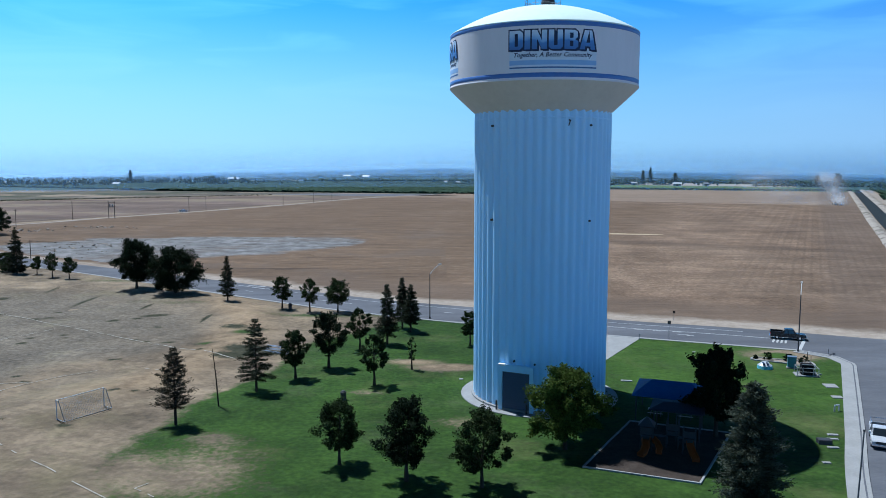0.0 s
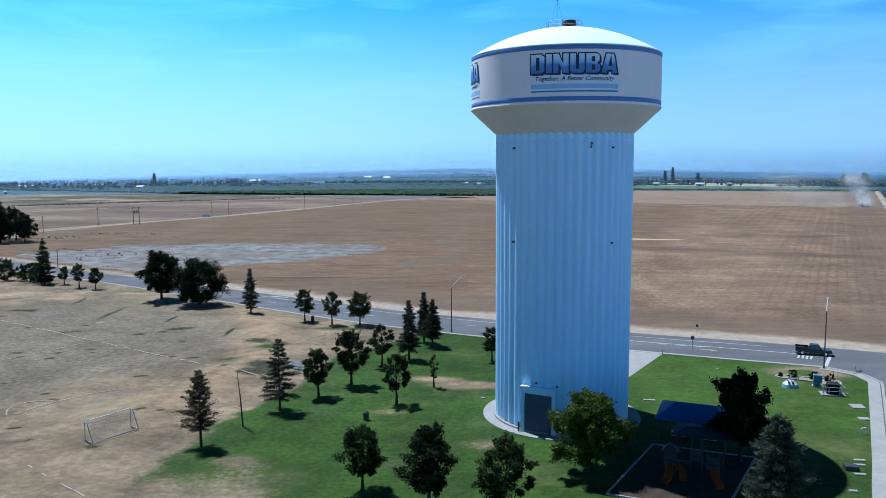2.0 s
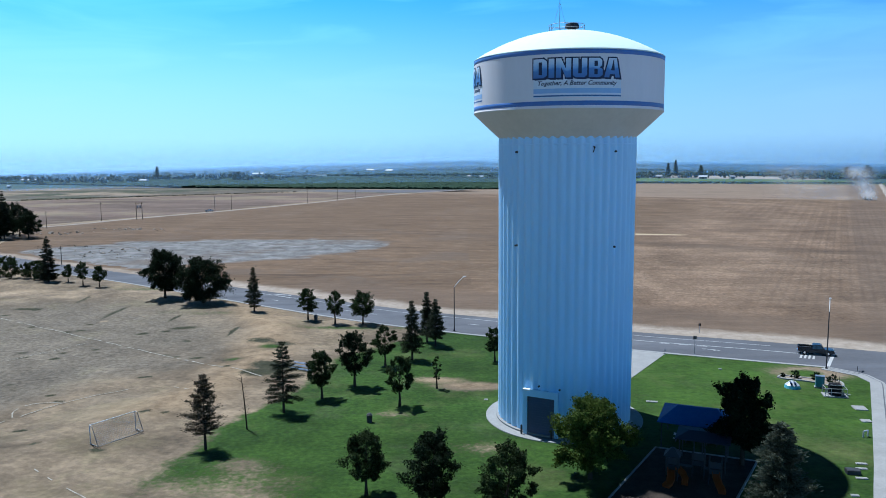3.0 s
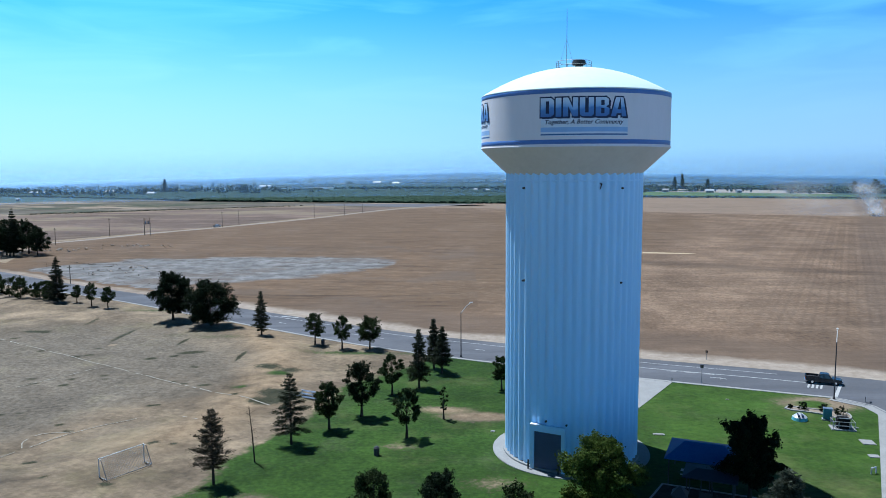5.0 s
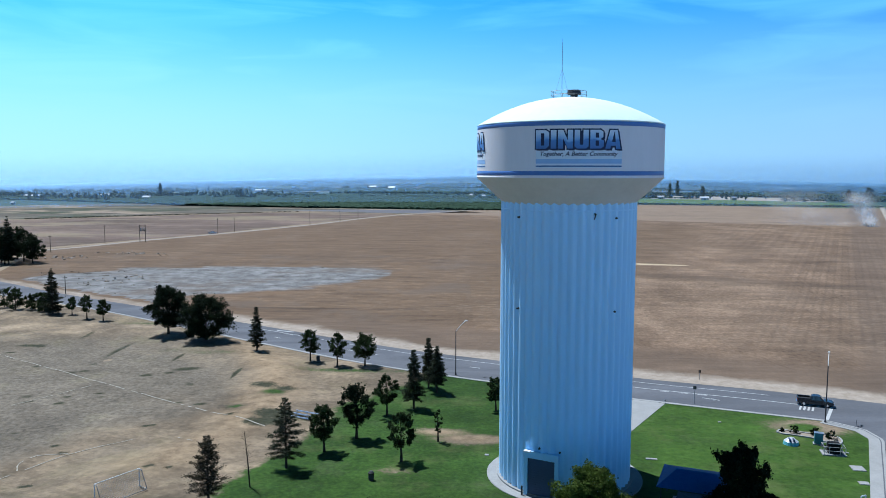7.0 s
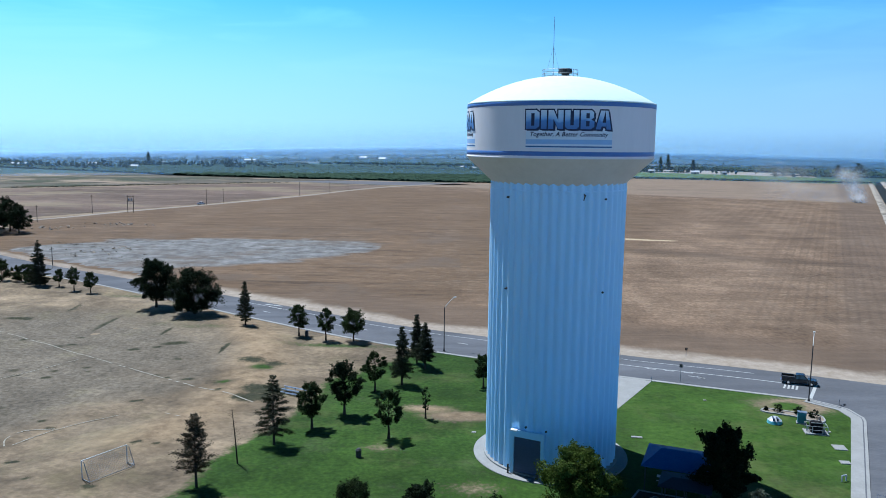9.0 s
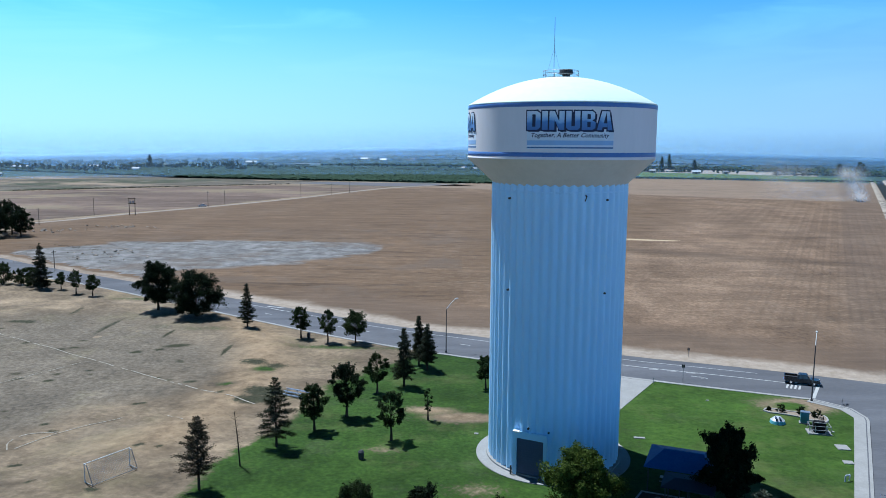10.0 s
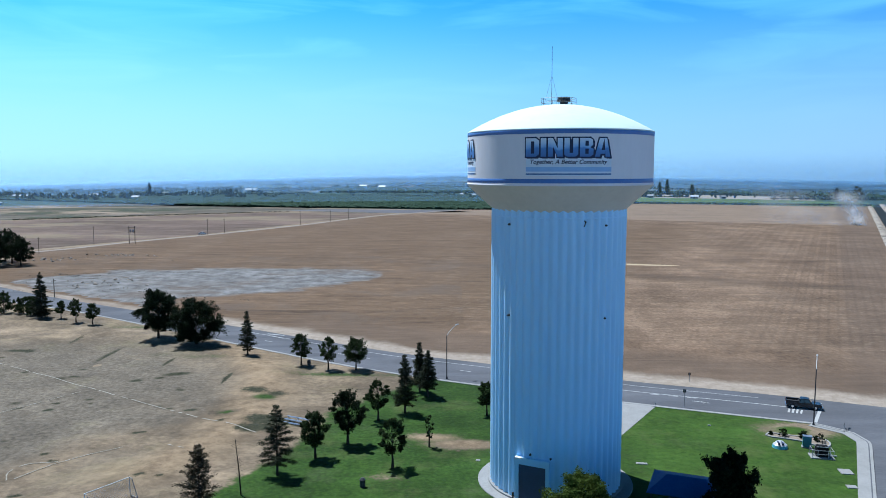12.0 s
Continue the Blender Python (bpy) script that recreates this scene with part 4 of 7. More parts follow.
def sign_pieces(name, polys, centre, r0, mat, label):
    """Convex flat pieces bent round the tank, cut into narrow strips."""
    v, f = [], []
    for k, poly in enumerate(polys):
        rr = r0 + 0.0012 * k
        bm = bmesh.new()
        vs = [bm.verts.new((q[0], q[1], 0)) for q in poly]
        bm.faces.new(vs)
        xs = [q[0] for q in poly]
        x = math.ceil(min(xs) / 0.5) * 0.5
        while x < max(xs):
            bmesh.ops.bisect_plane(bm, geom=bm.verts[:] + bm.edges[:] + bm.faces[:], plane_co=(x, 0, 0), plane_no=(1, 0, 0))
            x += 0.5
        bmesh.ops.recalc_face_normals(bm, faces=bm.faces[:])
        bm.verts.index_update()
        o = len(v)
        v += [wrap((q.co.x, q.co.y), centre, rr) for q in bm.verts]
        for fc in bm.faces:
            ids = [o + q.index for q in fc.verts]
            p0, p1, p2 = (Vector(v[i]) for i in ids[:3])
            nrm = (p1 - p0).cross(p2 - p0)
            f.append(ids if nrm.x * p0.x + nrm.y * p0.y > 0 else ids[::-1])
        bm.free()
    return obj(name, v, f, mat, tower, label)


def text_mesh(body, width, height, shear=0.0):
    cu = bpy.data.curves.new("text", "FONT")
    cu.body, cu.size, cu.shear, cu.offset = body, 1.0, shear, 0.02
    cu.resolution_u = 2
    ob = new("text", cu)
    bpy.context.view_layer.update()
    me = bpy.data.meshes.new_from_object(ob.evaluated_get(bpy.context.evaluated_depsgraph_get()))
    bpy.data.objects.remove(ob)
    co = np.array([q.co[:] for q in me.vertices])
    lo, hi = co.min(0), co.max(0)
    s = width / (hi[0] - lo[0])
    co = (co - [(lo[0] + hi[0]) / 2, 0, 0]) * [s, height, 1]
    faces = [tuple(p.vertices) for p in me.polygons]
    bpy.data.meshes.remove(me)
    return co, faces


tag_co, tag_faces = text_mesh("Together, A Better Community", 9.2, 0.98, 0.28)


def tank_sign(centre):
    W, z0, hgt = 10.3, 43.95, 2.15
    sign_pieces("sign_panel", [[(-W / 2, 41.75), (W / 2, 41.75), (W / 2, 44), (-W / 2, 44)]], centre, RD + 0.006, M["sign_pale"], "white sign panel")
    total = sum(LETTERS[c][0] for c in "DINUBA") + 5 * 0.075
    sx = (W - 0.25) / total
    x = -W / 2
    dark, fill = [], []
    for c in "DINUBA":
        w, polys = LETTERS[c]
        for p in polys:
            q = [(x + a * sx, z0 + b * hgt) for a, b in p]
            fill.append(q)
            dark.append(grow(q, 0.15))
            dark.append([(a + 0.2, b - 0.16) for a, b in grow(q, 0.06)])
        x += (w + 0.075) * sx
    sign_pieces("letter_outline", dark, centre, RD + 0.012, M["navy"], "dark navy outline and drop shadow of block letters")
    sign_pieces("letters", fill, centre, RD + 0.075, M["letter_fill"], "block letters fading from white to blue")
    sign_pieces("pale_stripe", [[(-W / 2, 42.22), (W / 2, 42.22), (W / 2, 42.75), (-W / 2, 42.75)]], centre, RD + 0.016, M["sign_mid"], "light blue stripe")
    sign_pieces("thin_stripe", [[(-W / 2, 41.84), (W / 2, 41.84), (W / 2, 42), (-W / 2, 42)]], centre, RD + 0.016, M["sign_line"], "dark blue line")
    v = [wrap((p[0], 43.12 + p[1] * 0.72), centre, RD + 0.02) for p in tag_co]
    obj("motto", v, tag_faces, M["navy"], tower, "slanted dark blue motto")


tank_sign(-92.0)
tank_sign(-182.0)


# ---- trees ----
def trunk_mesh(rng, h, r, top, limbs, spread, lean=(0, 0)):
    bm = bmesh.new()
    n = 5
    pts = []
    for k in range(n + 1):
        t = k / n
        pts.append(Vector((lean[0] * t * t + rng.uniform(-1, 1) * 0.03 * h * t, lean[1] * t * t + rng.uniform(-1, 1) * 0.03 * h * t, top * t - (0.15 if k == 0 else 0))))
    for k in range(n):
        add_tube(bm, pts[k], pts[k + 1], r * (1 - 0.8 * k / n) * (1.35 if k == 0 else 1), r * (1 - 0.8 * (k + 1) / n), 8, caps=False)
    for k in range(limbs):
        t = rng.uniform(0.32, 0.85)
        i = min(n - 1, int(t * n))
        p = pts[i].lerp(pts[i + 1], t * n - i)
        a = rng.uniform(0, 2 * math.pi)
        ln = spread * rng.uniform(0.5, 0.85) * (1.15 - t * 0.5)
        q = p + Vector((math.cos(a) * ln, math.sin(a) * ln, ln * rng.uniform(0.5, 1.1)))
        mid = p.lerp(q, 0.5) + Vector((0, 0, -0.08 * ln))
        rr = r * 0.45 * (1 - t * 0.5)
        add_tube(bm, p, mid, rr, rr * 0.65, 5, caps=False)
        add_tube(bm, mid, q, rr * 0.65, rr * 0.2, 5, caps=False)
    return bm


def leaf_quads(rs, centres, size, droop=0.0, face=None):
    """Small folded leaf blades at the given places, turned outwards if face is given."""
    n = len(centres)
    d = rs.normal(size=(n, 3))
    d[:, 2] -= droop
    if face is not None:
        o = face + 0.55 * rs.normal(size=(n, 3))
        o /= np.linalg.norm(o, axis=1)[:, None] + 1e-9
        d -= o * (d * o).sum(1)[:, None]
        d /= np.linalg.norm(d, axis=1)[:, None] + 1e-9
        e = np.cross(o, d)
    else:
        d /= np.linalg.norm(d, axis=1)[:, None]
        e = np.cross(d, rs.normal(size=(n, 3)))
        e /= np.linalg.norm(e, axis=1)[:, None] + 1e-9
    s = size * rs.uniform(0.6, 1.35, (n, 1))
    a = centres - d * s * 0.5
    b = centres + d * s * 0.5
    w = e * s * 0.36
    up = np.cross(d, e) * s * 0.1
    v = np.stack([a, centres + w + up, b, centres - w + up], 1).reshape(-1, 3)
    f = np.arange(4 * n).reshape(n, 4)
    return v, f


def needle_quads(rs, centres, ways, size):
    """Narrow sprays that follow their branch."""
    n = len(centres)
    d = ways / (np.linalg.norm(ways, axis=1)[:, None] + 1e-9)
    e = np.cross(d, rs.normal(size=(n, 3)))
    e /= np.linalg.norm(e, axis=1)[:, None] + 1e-9
    s = size * rs.uniform(0.7, 1.5, (n, 1))
    v = np.stack([centres - d * s * 0.5, centres + e * s * 0.16, centres + d * s * 0.6, centres - e * s * 0.16], 1).reshape(-1, 3)
    return v, np.arange(4 * n).reshape(n, 4)


def crown_points(rs, h, w, base, count, lobes, shape=0.5, gap=0.35):
    """Leaf places in uneven lobes inside an egg-shaped crown."""
    ch = h - base
    pts = []
    cs = []
    for k in range(lobes):
        t = 0.06 + 0.86 * (k + rs.uniform()) / lobes
        rad = (math.sin(math.pi * min(1, t ** shape)) ** 0.7) * w / 2
        a = rs.uniform(0, 2 * math.pi)
        q = rad * rs.uniform(0.35, 0.95)
        lr = w * rs.uniform(0.06, 0.145) * (1.0 - 0.25 * t)
        cs.append((q * math.cos(a), q * math.sin(a), base + ch * t, lr))
    per = count // lobes
    face = []
    for x, y, z, lr in cs:
        d = rs.normal(size=(per, 3))
        d /= np.linalg.norm(d, axis=1)[:, None]
        r = lr * rs.uniform(gap, 1.0, (per, 1)) ** 0.5 * (1 + 0.2 * rs.normal(size=(per, 1)))
        # each lobe is a spray, drawn out along its branch and thinner towards the tip
        way = np.array((x, y, 0.45 * (z - base) - 0.08 * h)) + 0.22 * w * rs.normal(size=3) * [1, 1, 0.6]
        way /= np.linalg.norm(way)
        along = (d * way).sum(1)[:, None]
        p = (d - along * way) * r * (0.92 - 0.34 * along) + way * along * r * np.where(along > 0, 1.75, 1.0) + [x, y, z]
        pts.append(p)
        face.append(d)
    # a looser fill through the whole crown
    m = count // 9
    t = rs.uniform(0.05, 0.95, m)
    rad = np.sin(np.pi * t ** shape) ** 0.7 * w / 2 * 0.74 * np.sqrt(rs.uniform(0, 1, m))
    a = rs.uniform(0, 2 * math.pi, m)
    pts.append(np.stack([rad * np.cos(a), rad * np.sin(a), base + ch * t], 1))
    p = np.concatenate(pts)
    p[:, 2] = np.clip(p[:, 2], base - 0.1, h + 0.35)
    face.append(rs.normal(size=(m, 3)))
    return p, np.concatenate(face)


SEED = [10]


def broadleaf(x, y, h, w, base=None, mat="leaf", label="", lobes=48, count=5200, size=0.30, shape=0.85, group="park trees", lean=(0, 0), z=0.0):
    SEED[0] += 1
    rs, rng = np.random.RandomState(SEED[0]), random.Random(SEED[0])
    base = 0.27 * h if base is None else base
    t = empty("tree", x, y, z or (relief(x, y) if y < 215 and -134 < x < 60 else land(x, y)), rng.uniform(0, 360))
    part("trunk", trunk_mesh(rng, h, 0.021 * h + 0.03, h * 0.8, 9, w * 0.5, lean), M["bark"], t, smooth=True)
    p, face = crown_points(rs, h, w, base, int(count * 1.45), max(12, lobes), shape)
    v, f = leaf_quads(rs, p, size * 0.82, 0.3, face)
    obj("crown", v, f, M[mat], t)
    tagged(t, label or "small leafy shade tree with dark green crown", "tree", group)
    return t


def conifer(x, y, h, w, base=0.9, mat="needle", label="", tiers=38, dens=0.95, size=0.22, group="park conifers", droop=0.22, z=0.0, power=0.85):
    SEED[0] += 1
    rs, rng = np.random.RandomState(SEED[0]), random.Random(SEED[0])
    t = empty("conifer", x, y, z or (relief(x, y) if y < 215 and -134 < x < 60 else land(x, y)), rng.uniform(0, 360))
    bm = bmesh.new()
    add_tube(bm, (0, 0, -0.15), (0, 0, h * 0.5), 0.017 * h + 0.03, 0.01 * h, 8, caps=False)
    add_tube(bm, (0, 0, h * 0.5), (0, 0, h * 0.98), 0.01 * h, 0.01, 6, caps=False)
    pts, ways = [], []
    for k in range(tiers):
        tt = (k + rng.uniform(-0.3, 0.3)) / tiers
        zc = base + (h - base) * max(0, tt)
        R = w / 2 * (1 - max(0, tt)) ** power * rng.uniform(0.78, 1.12) + 0.12
        if tt < 0.12:
            R *= 0.6 + 3 * max(0, tt)
        nb = rng.choice((3, 4, 5))
        a0 = rng.uniform(0, 6.28)
        for i in range(nb):
            a = a0 + 2 * math.pi * i / nb + rng.uniform(-0.35, 0.35)
            L = R * rng.uniform(0.5, 1.22)
            tip = Vector((math.cos(a) * L, math.sin(a) * L, zc + (0.16 - droop) * L + 0.25 * L * tt))
            add_tube(bm, (0, 0, zc), tip, 0.03 + 0.008 * L, 0.008, 4, caps=False)
            m = max(8, int(95 * dens * L))
            s = rs.uniform(0.18, 1.02, m) ** 0.75
            p = np.outer(s, np.array(tip) - [0, 0, zc]) + [0, 0, zc]
            sp = (0.07 + 0.14 * (1 - s) + 0.08 * L * s)[:, None]
            p += rs.normal(size=(m, 3)) * sp * [1, 1, 0.55] * 0.9
            pts.append(p)
            ways.append(np.tile(np.array(tip) - [0, 0, zc], (m, 1)) / max(L, 0.1) + rs.normal(size=(m, 3)) * 0.45)
    part("trunk", bm, M["bark"], t, smooth=True)
    v, f = needle_quads(rs, np.concatenate(pts), np.concatenate(ways), size)
    obj("crown", v, f, M[mat], t)
    tagged(t, label or "upright dark green conifer with layered branches", "tree", group)
    return t


conifer(-30.7, 88.8, 9.4, 5.4, 2.0, "needle_brown", "thin sparse conifer with brownish needles on dry turf", tiers=30, dens=0.62, droop=-0.05, power=0.75)
conifer(-24.3, 102.3, 10.3, 5.8, 1.7, "needle", "grey-green conifer with a full cone of branches", tiers=22)
conifer(-8.3, 130.1, 10.6, 4.7, 1.6)
conifer(-4.6, 139.9, 8.9, 4.3, 1.5)
conifer(-6.3, 143.1, 9.8, 3.7, 1.5)
conifer(-47.0, 171.3, 10.2, 4.4, 1.2, label="dark conifer beside the road kerb")
conifer(-118.4, 215.6, 13.5, 5.6, 0.8, "needle", "tall dark conifer among roadside shrubs", tiers=34, dens=1.9)
conifer(27.6, 64.0, 12.3, 6.4, 1.2, "needle_grey", "tall grey-green feathery conifer at the playground edge", tiers=64, dens=0.95, size=0.24, power=0.6, droop=0.02)
broadleaf(-20.2, 108.9, 7.3, 4.5)
broadleaf(-16.2, 114.7, 8.6, 5.5, mat="leaf_dark", count=6500)
broadleaf(-12.6, 126.1, 7.2, 4.7, lobes=24, count=3600)
broadleaf(-8.5, 105.4, 7.5, 4.4, lobes=26, count=4200)
broadleaf(-3.5, 113.7, 5.3, 1.9, 1.3, lobes=12, count=900, size=0.24, label="slim young sapling with a thin crown")
broadleaf(6.0, 129.1, 6.1, 3.7, count=3000, label="small round tree beside the tower")
broadleaf(-9.7, 76.6, 6.8, 5.3, count=6500, size=0.26)
broadleaf(-2.6, 72.6, 8.5, 6.1, 1.6, "leaf_dark", count=9000, size=0.27)
broadleaf(4.7, 71.0, 7.7, 5.7, 1.6, count=8500, size=0.26, shape=0.9)
broadleaf(14.3, 80.9, 8.9, 9.1, 1.7, "leaf_light", "broad yellow-green tree in front of the tower", lobes=40, count=17000, size=0.32, shape=0.75)
broadleaf(32.1, 84.7, 10.4, 7.2, 2.2, "leaf_dark", "large very dark round-crowned tree by the playground", lobes=56, count=15000, size=0.36, shape=0.8)
broadleaf(-32.9, 162.4, 7, 4.6, count=3600)
broadleaf(-26.5, 159.2, 7.1, 4.1, count=3200)
broadleaf(-20.6, 159.1, 6.9, 6.2, count=5000)
broadleaf(-74.1, 188.3, 12.2, 10.4, 2.0, "leaf_dark", "large dense dark shade tree on dry turf", lobes=70, count=14000, size=0.42)
broadleaf(-62.4, 182.1, 10.8, 12.8, 0.7, "leaf_dark", "broad dense dark shade tree on dry turf", lobes=84, count=18000, size=0.42)
broadleaf(-99.1, 205.9, 6, 4, count=2200, size=0.34)
broadleaf(-105.0, 208.6, 6.6, 3.7, count=2000, size=0.34)
broadleaf(-112.3, 214.6, 5.2, 3.2, count=1600, size=0.34)
for x, y, h, w in ((-122.9, 219.2, 5.9, 5.9), (-127.4, 222.2, 4.9, 5.4), (-133.6, 222.7, 6.5, 6.5), (-139.3, 226.4, 5.9, 7), (-146.1, 231.4, 6.5, 6.5)):
    broadleaf(x, y, h, w, 0.3, "leaf", "dense roadside shrub with dull green leaves", 20, 3200, 0.36, group="roadside shrubs")
for x, y, h, w in ((-192.9, 336.4, 11.5, 12.1), (-200.6, 342.9, 14.3, 13.2), (-203.0, 332.2, 13.2, 13.2), (-213.8, 329.1, 15.5, 14.4), (-218.6, 344.0, 17.8, 12.2), (-221.0, 333.3, 17.8, 15.6), (-236.8, 335.2, 16.8, 16.8), (-254, 337, 15.7, 16.9), (-217.4, 352.7, 15.5, 15.5)):
    broadleaf(x, y, h, w, 2.2, "leaf_dark", "big old shade tree in a dark grove", 34, 5200, 0.6, group="grove beyond the road")
for x, y, h, w in ((-208, 338, 13, 13), (-230, 336, 17, 15), (-238, 350, 16, 15), (-246, 332, 15, 15), (-209, 352, 15, 14)):
    broadleaf(x, y, h, w, 2.2, "leaf_dark", "big old shade tree in a dark grove", 34, 5200, 0.6, group="grove beyond the road")
conifer(-201.8, 333.1, 21.5, 9.9, 2, "needle", "tall conifer rising out of a grove", tiers=26, size=0.5, group="grove beyond the road")


# bare leaning pole with twigs
p = tagged(empty("bare_sapling", -27.6, 95.8), "tall leafless thin dead sapling on the lawn edge", "tree")
bm = bmesh.new()
add_tube(bm, (0, 0, -0.1), (-0.2, 0, 3.5), 0.11, 0.08, 8)
add_tube(bm, (-0.2, 0, 3.5), (-0.55, 0, 7.6), 0.08, 0.03, 8)
part("trunk", bm, M["bark"], p)
bm = bmesh.new()
rng = random.Random(4)
for k in range(44):
    z = rng.uniform(1.6, 7.3)
    a = rng.uniform(0, 6.28)
    L = rng.uniform(0.4, 1.0)
    x0 = -0.2 * min(1, z / 3.5) - 0.35 * max(0, (z - 3.5) / 4.1)
    add_tube(bm, (x0, 0, z), (x0 + L * math.cos(a), L * math.sin(a), z + 0.5 * L), 0.018, 0.006, 4, caps=False)
part("twig", bm, M["bark"], p, "thin bare twigs")


# ---- street furniture ----
def street_lamp(x, y, h, aim):
    e = empty("street_lamp", x, y, 0.0, aim)
    bm = bmesh.new()
    add_tube(bm, (0, 0, 0), (0, 0, 0.35), 0.2, 0.2, 12)
    add_tube(bm, (0, 0, 0.3), (0, 0, h - 1.6), 0.11, 0.075, 10)
    part("pole", bm, M["dark_steel"], e, "dark tapered steel pole")
    bm = bmesh.new()
    q = [(0, 0, h - 1.75), (0.5, 0, h - 1.3), (1.6, 0, h - 0.55), (2.8, 0, h)]
    for a, b in zip(q, q[1:]):
        add_tube(bm, a, b, 0.065, 0.055, 8)
    part("arm", bm, M["pale_steel"], e, "pale rising steel arm")
    bm = bmesh.new()
    add_box(bm, 2.6, 3.5, -0.17, 0.17, h - 0.03, h + 0.13, 0.05)
    part("lamp_head", bm, M["pale_steel"], e, "flat cobra lamp head")
    return tagged(e, "tall grey steel street lamp with one arm", "street lamp", "street lamps")


M["pale_steel"] = plain("pale_steel", (0.36, 0.36, 0.35), 0.55)
street_lamp(-1.2, 152.6, 10.7, 48)
street_lamp(60.2, 124.6, 11.2, 64)
M["pole_grey"] = plain("pole_grey", (0.09, 0.09, 0.092), 0.6)
post = tagged(empty("tall_pole", 30.4, 52.8, 0.05), "tall slim dark pole beside the pavement", "pole")
bm = bmesh.new()
add_tube(bm, (0, 0, 0), (0.35, 0, 12.0), 0.075, 0.05, 10)
part("shaft", bm, M["pole_grey"], post)
bm = bmesh.new()
add_tube(bm, (0.35, 0, 12.0), (0.35, 0, 12.12), 0.075, 0.06, 10)
part("cap", bm, M["dark_steel"], post)


M["pole_wood"] = material("pole_wood", ((0.06, 0.051, 0.042), (0.09, 0.075, 0.063), (0.12, 0.102, 0.084)), 2, 6, 0.95, 0.3, stretch=(1, 1, 0.2))


def wooden_pole(x, y, h, arm=0.0, label="weathered wooden utility pole beside a dirt track"):
    e = empty("utility_pole", x, y, -0.1, 64)
    bm = bmesh.new()
    add_tube(bm, (0, 0, 0), (0, 0, h), 0.15, 0.1, 8)
    part("pole", bm, M["pole_wood"], e)
    if arm:
        bm = bmesh.new()
        add_box(bm, -arm / 2, arm / 2, -0.08, 0.08, h - 0.8, h - 0.6, 0.02)
        part("crossarm", bm, M["pole_wood"], e)
    return tagged(e, label, "utility pole", "utility poles")


for x, y, h in ((-205, 432, 10.5), (-161, 498, 10.4), (-156, 518, 9.7), (-118, 587, 11.2), (-100, 620, 9.5), (-90, 654, 10), (-210, 383, 8.8), (-133.6, 251.7, 6.3)):
    wooden_pole(x, y, h, 1.6)
hf = tagged(empty("pole_pair", -186, 439, -0.1, 10), "two-legged wooden power pole with transformers between", "utility pole")
for sx in (-1.6, 1.6):
    bm = bmesh.new()
    add_tube(bm, (sx, 0, 0), (sx, 0, 10.2), 0.2, 0.15, 8)
    part("pole", bm, M["pole_wood"], hf)
for z in (9.4, 6.6):
    bm = bmesh.new()
    add_box(bm, -2.2, 2.2, -0.12, 0.12, z, z + 0.28, 0.03)
    part("crossarm", bm, M["bark"], hf)
for sx in (-0.75, 0.75):
    bm = bmesh.new()
    add_tube(bm, (sx, -0.2, 6.9), (sx, -0.2, 8.3), 0.42, 0.42, 12)
    part("transformer", bm, M["steel"], hf, "grey can transformer")


def sign_post(x, y, h, w, face, label, plate):
    e = empty("sign_post", x, y, 0.0, face)
    bm = bmesh.new()
    add_tube(bm, (0, 0, -0.1), (0, 0, h), 0.045, 0.04, 8)
    part("post", bm, M["steel"], e)
    bm = bmesh.new()
    add_box(bm, -w / 2, w / 2, -0.03, 0.03, h - w * 1.1, h, 0.012)
    part("plate", bm, plate, e, "dark sign plate seen from behind")
    return tagged(e, label, "road sign", "road signs")


sign_post(41.7, 134.6, 3.2, 0.55, -20, "roadside sign on a thin post", M["dark_steel"])
sign_post(64.6, 123.3, 0.9, 0.5, 60, "short dark marker post at the street corner", M["dark_steel"])
sign_post(47.5, 150.7, 1.9, 0.45, 160, "short brown post on the far sandy verge", M["bark"])
sign_post(36.0, 132.8, 1.2, 0.2, 0, "short marker post beside the driveway", M["steel"])


def litter_bin(x, y):
    e = empty("litter_bin", x, y, 0.0)
    bm = bmesh.new()
    add_tube(bm, (0, 0, -0.1), (0, 0, 1.05), 0.36, 0.4, 18)
    part("drum", bm, M["dark_steel"], e)
    bm = bmesh.new()
    add_tube(bm, (0, 0, 1.05), (0, 0, 1.3), 0.42, 0.2, 18)
    part("lid", bm, M["dark_steel"], e)
    return tagged(e, "dark metal park litter bin on the grass", "litter bin", "litter bins")


litter_bin(-12.0, 98.7)
litter_bin(-31.3, 162.8)

